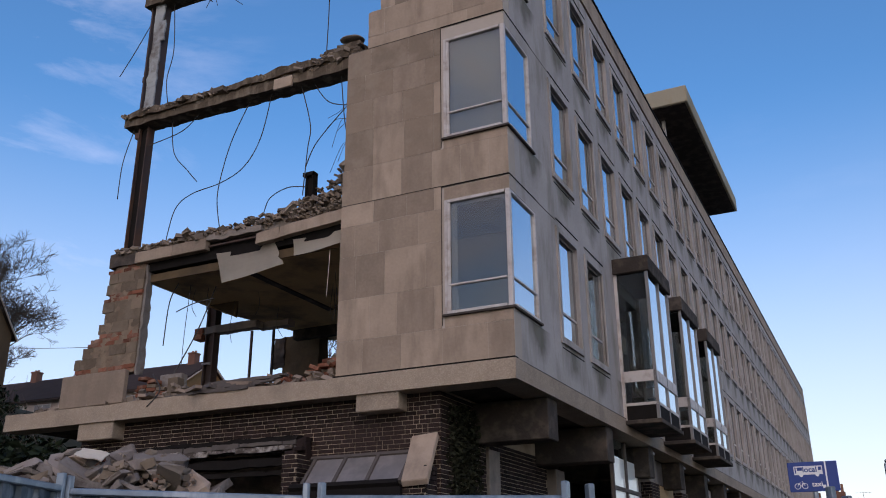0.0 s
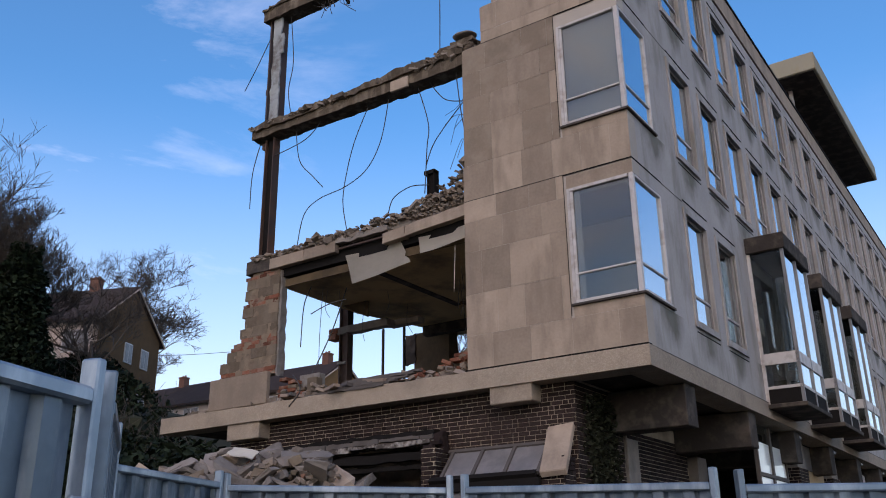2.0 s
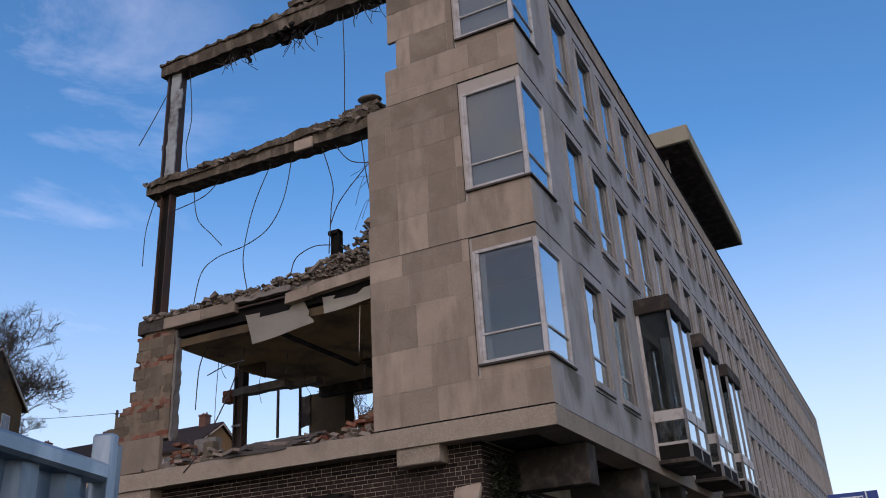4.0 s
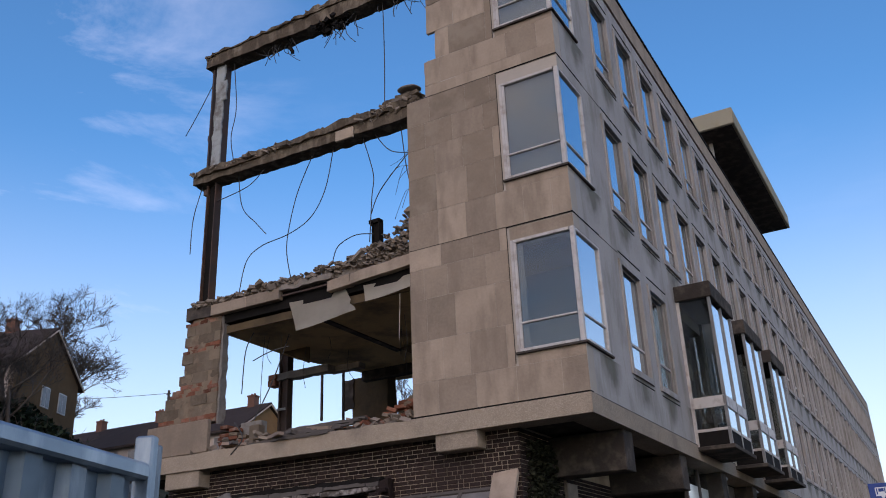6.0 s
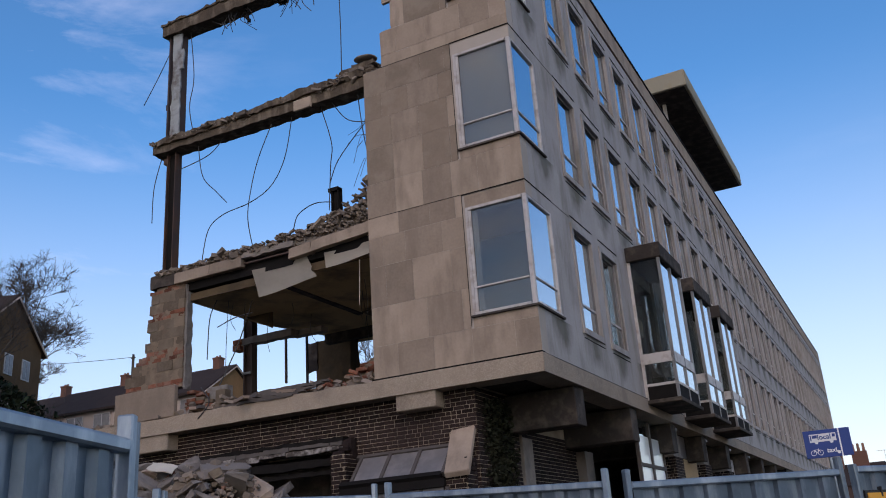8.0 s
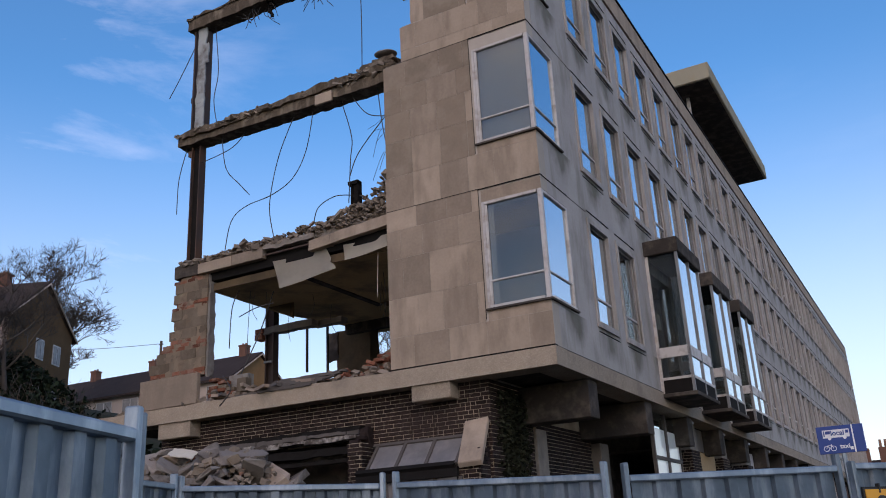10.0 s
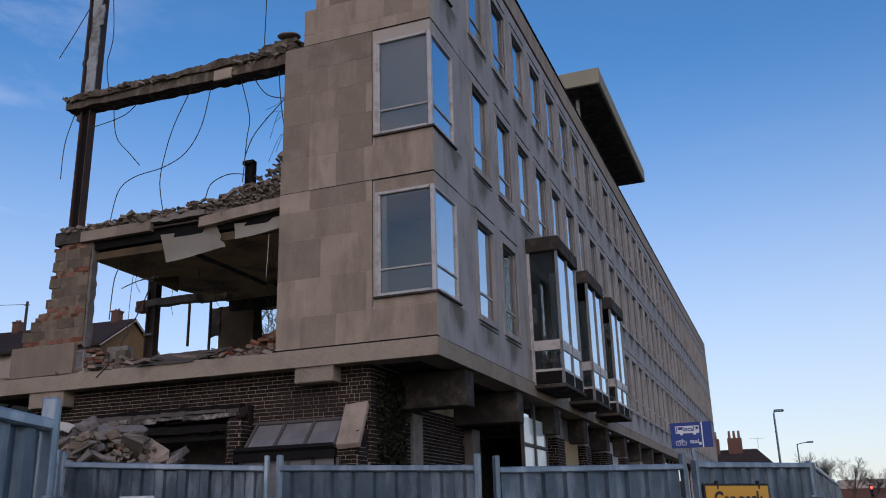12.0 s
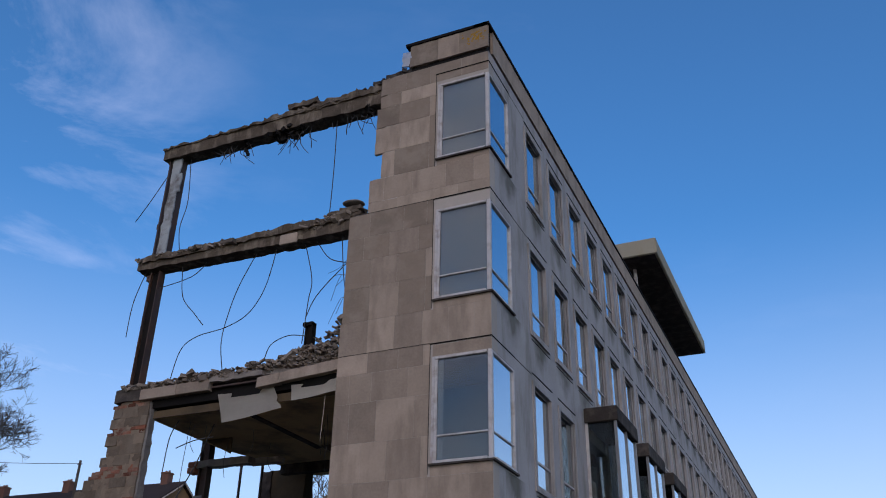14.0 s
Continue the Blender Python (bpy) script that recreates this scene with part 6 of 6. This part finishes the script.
# ---- trees and hedge ----
def bare_tree(at, height, spread, seed, label, levels=5, lean=(0, 0), twig=0.010, droop=0.0):
    rng = random.Random(seed)
    bm, crown = bmesh.new(), bmesh.new()
    def grow(p, d, length, r, lev):
        n = 4 if lev < 2 else 3
        pts, rad = [p.copy()], [r]
        q, dd = p.copy(), d.copy()
        for i in range(n):
            dd = (dd + Vector((rng.uniform(-1, 1), rng.uniform(-1, 1), rng.uniform(-0.6, 0.9) - droop * (lev >= 3))) * 0.16).normalized()
            q = q + dd * length / n
            pts.append(q.copy())
            rad.append(max(r * (1 - 0.55 * (i + 1) / n), twig * 0.7))
        tube(bm if lev < 2 else crown, pts, rad, 7 if lev == 0 else (5 if lev < 3 else 3))
        if lev >= levels:
            return
        kids = (5, 5, 5, 5, 4, 3)[lev]
        for k in range(kids):
            t = rng.uniform(0.3 if lev else 0.35, 1.0)
            i = min(int(t * n), n - 1)
            base = pts[i].lerp(pts[i + 1], t * n - i)
            ax = Vector((rng.uniform(-1, 1), rng.uniform(-1, 1), rng.uniform(-0.2, 0.8))).normalized()
            nd = (dd * 0.75 + ax * spread).normalized()
            grow(base, nd, length * rng.uniform(0.48, 0.72), max(r * rng.uniform(0.32, 0.5), twig), lev + 1)
    base = Vector(at)
    tr = thing("bare_tree", at, label, "tree", "bare trees")
    grow(Vector((0, 0, -0.3)), Vector((lean[0], lean[1], 1)).normalized(), height * 0.48, height * 0.018, 0)
    part("trunk", bm, M_BARK, tr, smooth=True)
    part("crown", crown, M_BARK, tr, smooth=True)
    return tr, rng


def on_ground(x, y):
    return (x, y, ground_z(x, y))


ivy_tree, rng_i = bare_tree(on_ground(-33.6, 18.2), 10.5, 0.75, 4, "bare winter tree with its trunk smothered in ivy", lean=(0.1, 0.0))
bm = bmesh.new()
def ivy_at(r):
    z = r.uniform(0.2, 6.3)
    a = r.uniform(0, 6.28)
    w = 2.3 - 0.27 * z + 0.35 * noise.noise((z * 1.1, a * 0.9, 3.0))
    q = r.random() ** 0.5
    return (0.1 * z + w * q * math.cos(a), w * q * math.sin(a), z), None
leaf_cloud(bm, rng_i, 14000, ivy_at, 0.13)
part("ivy_crown", bm, M_LEAF, ivy_tree, "dense dark ivy")
bare_tree(on_ground(-36.5, 17.0), 10.0, 0.75, 9, "tall bare winter tree on the bank", levels=6, twig=0.012)
bare_tree(on_ground(-36.2, 19.5), 10.0, 0.62, 63, "bare winter tree leaning over the hedge", levels=6, lean=(0.34, 0.2), twig=0.009)
bare_tree(on_ground(-39.5, 17.2), 10.5, 0.8, 22, "tall bare winter tree on the bank", levels=6)
bare_tree(on_ground(-33.0, 22.0), 8.0, 0.95, 12, "spreading bare thorn tree before the house", twig=0.0055, levels=5)
bare_tree(on_ground(-37.5, 24.5), 8.6, 0.9, 13, "spreading bare thorn tree before the house", twig=0.0055, levels=5)
bare_tree(on_ground(-47.5, 36.9), 12.4, 0.75, 31, "fine twigged bare birch beside the house", droop=0.45, twig=0.012, levels=6)
bare_tree(on_ground(-20.0, 33.0), 11.5, 0.7, 41, "bare tree seen through the open floor", twig=0.010)

bm = bmesh.new()
rh = random.Random(6)
def hedge_at(r):
    u = r.random()
    x = -18.0 - 24 * u + r.uniform(-2.2, 2.2)
    y = 15.5 + 4.5 * u + 6 * r.random() ** 1.5 + r.uniform(-1.5, 1.5)
    h = 1.5 + 1.0 * noise.noise((x * 0.35, y * 0.35, 1.0)) + 0.4 * noise.noise((x * 1.3, y * 1.3, 4.0))
    return (x, y, ground_z(x, y) + max(0.3, h) * (1 - r.random() ** 3)), None
leaf_cloud(bm, rh, 34000, hedge_at, 0.15)
leaf_cloud(bm, rh, 9000, lambda r: ((-17.0 - 7 * r.random(), 14.5 + 5 * r.random(), 0.2 + 4.4 * r.random() ** 0.8), None), 0.14)
solid("hedge", bm, M_LEAF, "overgrown dark evergreen hedge on the bank", "hedge", kind="stuff")
bm = bmesh.new()
for k in range(140):
    u = rh.random()
    x, y = -17.5 - 25 * u, 16.5 + 4.5 * u + rh.uniform(-1, 5)
    z = ground_z(x, y)
    bmesh.ops.create_icosphere(bm, subdivisions=1, radius=rh.uniform(0.6, 1.1), matrix=pose(x, y, z + rh.uniform(-0.2, 0.5), 0, 0, rh.uniform(0, 90)) @ Matrix.Diagonal((1.2, 1, 0.9, 1)))
for v in bm.verts:
    v.co += noise.noise_vector(v.co * 0.9) * 0.4
solid("hedge_inside", bm, M_IVYDEAD, "dark twiggy inside of the hedge", "hedge", kind="stuff")
bm = bmesh.new()
for k in range(420):
    x = rh.uniform(-34, -19)
    y = 18 + rh.uniform(-2, 5) + (-19 - x) * 0.15
    z = ground_z(x, y) + 0.9
    p = Vector((x, y, z))
    pts = [p]
    for i in range(4):
        p = p + Vector((rh.uniform(-0.5, 0.5), rh.uniform(-0.4, 0.4), rh.uniform(0.1, 0.55)))
        pts.append(p.copy())
    tube(bm, pts, [0.022, 0.018, 0.014, 0.01, 0.007], 3)
solid("bramble_stems", bm, M_BARK, "tangle of bare stems over the hedge", "bramble", kind="stuff")


# ---- houses on the bank ----
def house(name, at, rz, length, width, eave, ridge, wall_mat, gable_mat, label, chimneys, storeys=2, cols=6, depth_group=""):
    h = thing(name, at, label, "house", rz=rz)
    w = width / 2
    part("wall", boxes((-length, -0.02, -w, w, -1.5, eave)), wall_mat, h)
    bm = bmesh.new()
    v = [bm.verts.new(p) for p in ((0, -w, -1.5), (0, w, -1.5), (0, w, eave), (0, 0, ridge - 0.12), (0, -w, eave))]
    u = [bm.verts.new((p.co.x - 0.3, p.co.y, p.co.z)) for p in v]
    bm.faces.new(v)
    bm.faces.new(u[::-1])
    for i in range(5):
        bm.faces.new((v[i], u[i], u[(i + 1) % 5], v[(i + 1) % 5]))
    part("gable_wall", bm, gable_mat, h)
    bm = bmesh.new()
    o = 0.35
    sl = (ridge - eave) / w
    for s in (-1, 1):
        a = [(-length - 0.2, s * (w + o), eave - o * sl), (0.2, s * (w + o), eave - o * sl), (0.2, 0, ridge), (-length - 0.2, 0, ridge)]
        lo = [bm.verts.new(p) for p in a]
        hi = [bm.verts.new((p[0], p[1], p[2] + 0.16)) for p in a]
        bm.faces.new(lo); bm.faces.new(hi[::-1])
        for i in range(4):
            bm.faces.new((lo[i], hi[i], hi[(i + 1) % 4], lo[(i + 1) % 4]))
    bmesh.ops.recalc_face_normals(bm, faces=bm.faces[:])
    roof = part("roof", bm, M_TILE, h)
    for s in (-1, 1):
        bm = bmesh.new()
        tube(bm, [(0.22, s * (w + o), eave - o * sl), (0.22, 0, ridge)], 0.05, 4)
        part("barge_board", bm, M_HREND, h)
    for cx in chimneys:
        c = part("chimney", bevelled(boxes((cx - 0.28, cx + 0.28, -0.28, 0.28, ridge - 0.6, ridge + 0.80), (cx - 0.32, cx + 0.32, -0.32, 0.32, ridge + 0.70, ridge + 0.82)), 0.02), M_HRED, roof)
        for dx in (-0.13, 0.13):
            bm = bmesh.new()
            bmesh.ops.create_cone(bm, cap_ends=True, segments=10, radius1=0.08, radius2=0.07, depth=0.16, matrix=pose(cx + dx, 0, ridge + 0.89))
            part("chimney_pot", bm, M_POT, roof)
    for st in range(storeys):
        z = 0.9 + 2.65 * st
        for c in range(cols):
            x = -length * (c + 0.5) / cols
            wn = part("window", boxes((x - 0.75, x + 0.75, -w - 0.05, -w - 0.004, z, z + 1.25)), M_WHITE, h)
            for a, b in ((x - 0.68, x - 0.04), (x + 0.04, x + 0.68)):
                part("pane", boxes((a, b, -w - 0.062, -w - 0.052, z + 0.07, z + 1.18)), M_DUSTY, wn)
                part("backing", boxes((a, b, -w - 0.051, -w - 0.0505, z + 0.07, z + 1.18)), M_BLACK, wn)
        for yy in (-w * 0.05, w * 0.5):
            wn = part("window", boxes((0.004, 0.05, yy - 0.42, yy + 0.42, z, z + 1.15)), M_WHITE, h)
            for a, b in ((yy - 0.36, yy - 0.03), (yy + 0.03, yy + 0.36)):
                part("pane", boxes((0.052, 0.062, a, b, z + 0.06, z + 1.09)), M_DUSTY, wn)
                part("backing", boxes((0.0505, 0.051, a, b, z + 0.06, z + 1.09)), M_BLACK, wn)
    return h


# this gable takes the brick with the trees' shade painted in
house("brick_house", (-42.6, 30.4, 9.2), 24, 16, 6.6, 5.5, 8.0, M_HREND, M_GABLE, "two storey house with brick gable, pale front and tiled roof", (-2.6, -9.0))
house("terrace_house", (-39.5, 45.3, 7.85), 3, 22.5, 6.0, 5.2, 7.2, M_HREND, M_HBRICK, "long low terrace with tiled roof and brick gable", (-1.35, -9.7, -15.6), cols=9)
bm = bmesh.new()
tube(bm, [(-46.35, 42.7, 8), (-46.35, 42.7, 16.6)], [0.13, 0.09], 7)
tube(bm, [(-46.55, 42.7, 16.35), (-46.15, 42.7, 16.35)], 0.04, 5)
solid("telegraph_pole", bm, M_BARK, "wooden telegraph pole behind the houses", "pole")
bm = bmesh.new()
tube(bm, [Vector((-46.35, 42.7, 16.4)).lerp(Vector((-62, 36.0, 17.7)), t) + Vector((0, 0, -0.5 * math.sin(t * math.pi))) for t in np.linspace(0, 1, 12)], 0.02, 4)
solid("overhead_line", bm, M_WIRE, "thin overhead line from the pole", "cable")


# ---- far end of the road ----
def far_house():
    h = thing("old_house", (-4.0, 99.0, 0.4), "dark brick house with clustered red chimney stacks", "house")
    part("wall", boxes((-4.0, 3.4, 0, 8, -1, 5.6)), M_DARKB, h)
    bm = bmesh.new()
    v = [bm.verts.new(p) for p in ((-4.3, -0.3, 5.5), (3.7, -0.3, 5.5), (3.7, 8.3, 5.5), (-4.3, 8.3, 5.5), (-2.8, 4, 7.8), (1.6, 4, 7.8))]
    for q in ((0, 1, 5, 4), (1, 2, 5), (2, 3, 4, 5), (3, 0, 4), (0, 3, 2, 1)):
        bm.faces.new([v[i] for i in q])
    roof = part("roof", bm, M_TILE, h)
    for x, y, wd, n in ((-0.6, 3.5, 1.5, 3), (-2.6, 3.5, 0.7, 1)):
        part("chimney", bevelled(boxes((x - wd / 2, x + wd / 2, y - 0.4, y + 0.4, 6.5, 9.0)), 0.03), M_HRED, roof)
        for k in range(n):
            bm = bmesh.new()
            bmesh.ops.create_cone(bm, cap_ends=True, segments=8, radius1=0.16, radius2=0.12, depth=0.8, matrix=pose(x - wd / 2 + wd * (k + 0.5) / n, y, 9.4))
            part("chimney_pot", bm, M_POT, roof)
    wn = part("window", boxes((0.6, 1.8, -0.05, -0.004, 4.2, 5.2)), M_SIGNW, h)
    part("pane", boxes((0.7, 1.7, -0.065, -0.052, 4.3, 5.1)), M_GLASS, wn)
    bm = bmesh.new()
    tube(bm, [(1.8, 4, 7.8), (1.8, 4, 9.0)], 0.03, 4)
    for k in range(5):
        tube(bm, [(1.2 + 0.3 * k, 4, 8.9), (1.25 + 0.3 * k, 4.5, 8.9)], 0.02, 4)
    tube(bm, [(1.0, 4.2, 8.9), (2.6, 4.2, 8.9)], 0.02, 4)
    part("aerial", bm, M_ALU, roof)
    part("gable_wing", boxes((3.4, 5.2, 1, 7, -1, 4.6)), M_DARKB, h)


far_house()


def street_lamp(at, height, arm):
    l = thing("street_lamp", at, "grey street lamp with a short arm", "street lamp", "street lamps")
    bm = bmesh.new()
    tube(bm, [(0, 0, 0), (0, 0, height * 0.4), (0, 0, height)], [0.11, 0.08, 0.06], 8)
    part("column", bm, M_GALV, l)
    bm = bmesh.new()
    tube(bm, [(0, 0, height), (arm * 0.5, 0, height + 0.12), (arm, 0, height + 0.15)], 0.04, 6)
    part("arm", bm, M_GALV, l)
    part("lantern", bevelled(boxes((arm - 0.1, arm + 0.55, -0.16, 0.16, height + 0.10, height + 0.26)), 0.05), M_GALV, l)


street_lamp((0.15, 61.0, ground_z(0.3, 61)), 7.75 - ground_z(0.3, 61), 0.1)
street_lamp((1.7, 95.0, ground_z(2.2, 95)), 7.9 - ground_z(2.2, 95), 1.0)
street_lamp((13.2, 88.0, ground_z(11, 88)), 6.3, -2.4)


def car(at, rz, mat, label, tail=True):
    c = thing("car", at, label, "car", "cars on the road", rz=rz)
    bm = boxes((-0.88, 0.88, -2.1, 2.1, 0.28, 0.85))
    bevelled(bm, 0.10, 2)
    part("body", bm, mat, c, smooth=True)
    bm = bmesh.new()
    v = [bm.verts.new(p) for p in ((-0.82, -1.75, 0.82), (0.82, -1.75, 0.82), (0.82, 1.1, 0.82), (-0.82, 1.1, 0.82), (-0.62, -1.2, 1.42), (0.62, -1.2, 1.42), (0.62, 0.4, 1.42), (-0.62, 0.4, 1.42))]
    for q in ((0, 1, 5, 4), (1, 2, 6, 5), (2, 3, 7, 6), (3, 0, 4, 7), (4, 5, 6, 7)):
        bm.faces.new([v[i] for i in q])
    part("cabin", bevelled(bm, 0.05), mat, c)
    part("rear_window", boxes((-0.6, 0.6, -1.62, -1.50, 0.95, 1.28)), M_BLACK, c)
    for x in (-0.8, 0.8):
        for y in (-1.3, 1.35):
            bm = bmesh.new()
            bmesh.ops.create_cone(bm, cap_ends=True, segments=16, radius1=0.31, radius2=0.31, depth=0.2, matrix=pose(x, y, 0.31, 0, 90, 0))
            wh = part("wheel", bm, M_RUBBER, c)
            bm = bmesh.new()
            bmesh.ops.create_cone(bm, cap_ends=True, segments=12, radius1=0.19, radius2=0.19, depth=0.215, matrix=pose(x, y, 0.31, 0, 90, 0))
            part("rim", bm, M_ALU, wh)
        part("tail_light", boxes((x - 0.1 if x > 0 else x - 0.04, x + 0.04 if x > 0 else x + 0.1, -2.13, -2.05, 0.62, 0.80)), M_REDLAMP, c, "lit red tail light")
    part("number_plate", boxes((-0.26, 0.26, -2.125, -2.1, 0.5, 0.61)), M_SIGNW, c)


for x, y, mat, lab in ((8.4, 128, M_CARW, "silver hatchback waiting on the road"), (7.6, 134, M_CARD, "dark car waiting on the road"), (10.6, 138, M_CARD, "dark car waiting on the road"), (12.6, 132, M_CARD, "dark car waiting on the road")):
    car((x, y, ground_z(5, y) + 0.02), -2, mat, lab)


def traffic_light(at, on):
    l = thing("traffic_light", at, "traffic light with one lamp lit", "traffic light", "traffic lights")
    bm = bmesh.new()
    tube(bm, [(0, 0, 0), (0, 0, 1.8)], 0.06, 7)
    part("pole", bm, M_BLACK, l)
    part("head", bevelled(boxes((-0.15, 0.15, -0.12, 0.12, 1.55, 2.5)), 0.03), M_INK, l)
    for k, z in enumerate((2.32, 2.02, 1.72)):
        bm = bmesh.new()
        bmesh.ops.create_cone(bm, cap_ends=True, segments=14, radius1=0.10, radius2=0.10, depth=0.03, matrix=pose(0, -0.135, z, 90, 0, 0))
        lit = (k == 0 and on == "red") or (k == 2 and on == "green")
        part("lamp", bm, (M_REDLAMP if on == "red" else M_GREENLAMP) if lit else M_BLACK, l, "lit lamp" if lit else "")


traffic_light((6.6, 79.0, ground_z(5, 79)), "red")
traffic_light((6.9, 69.0, ground_z(5, 69)), "green")
traffic_light((10.2, 80.0, ground_z(5, 80)), "red")
for k in range(5):
    bm = bmesh.new()
    tube(bm, [(0, 0, 0), (0, 0, 1.0)], [0.07, 0.06], 8)
    ob = solid("bollard", bm, M_PLASTER, "pale bollard on a traffic island", "bollard", "bollards")
    ob.matrix_world = pose(7.2 + 0.8 * k, 84 + 2 * k, ground_z(5, 84 + 2 * k))

br = thing("railway_bridge", (14, 150, 0.9), "brown bridge wall with a pale parapet across the road end", "bridge")
part("wall", boxes((-6.5, 45, 0, 5, -1, 3.6)), M_RAILB, br)
part("parapet", boxes((-6.5, 45, -0.2, 5.2, 3.6, 4.9)), M_HREND, br)
for k, (x, y, hh) in enumerate(((3.6, 120, 7.6), (5.0, 124, 7.2), (7.4, 122, 7.9), (10.4, 128, 6.2), (13.2, 126, 6.0), (12.2, 100, 6.4), (14.5, 104, 8.0), (17, 110, 7.5), (18.5, 118, 8.5), (21, 120, 8))):
    bare_tree((x, y, 1.0), hh + 1.0, 0.85, 50 + k, "small bare roadside tree in the distance", levels=4, twig=0.013)


# ---- single bricks, last of all ----
brick_run(gf_wall, "x", BY, -14.35, -6.335, 2.6, 4.42, 0.06,
          skip=lambda u, z: (-12.95 < u < -9.0 and z < 3.66) or (-8.82 < u < -6.9 and z < 3.48))
brick_run(wall_ivy, "y", -6.33, 13.07, 14.88, 2.4, 4.42, 0.06)
brick_run(wall_rec, "y", -6.485, 15.42, 18.48, 2.4, 3.9, 0.06)
brick_run(pier_l, "x", 12.605, -9.10, -8.80, 2.0, 3.5, 0.05)
brick_run(pier_l, "y", -8.785, 12.62, 13.04, 2.0, 3.5, 0.05)
brick_run(pier_r, "x", 12.645, -6.84, -6.40, 2.0, 2.92, 0.05)
brick_run(pier_r, "y", -6.385, 12.66, 13.03, 2.0, 3.2, 0.05)
for k in range(6):
    y = 22.55 + 3.62 * k
    p = thing("brick_pier", (0, 0, 0), "dark brick casing round the foot of a column", "pier", "brick column casings")
    part("core", boxes((-5.8, -5.22, y - 0.06, y + 0.81, 0, 3.72)), M_MORTAR, p)
    if k < 4:
        brick_run(p, "x", y - 0.075, -5.8, -5.22, 2.6, 3.72, 0.05)
        brick_run(p, "y", -5.205, y - 0.06, y + 0.81, 2.6, 3.72, 0.05)
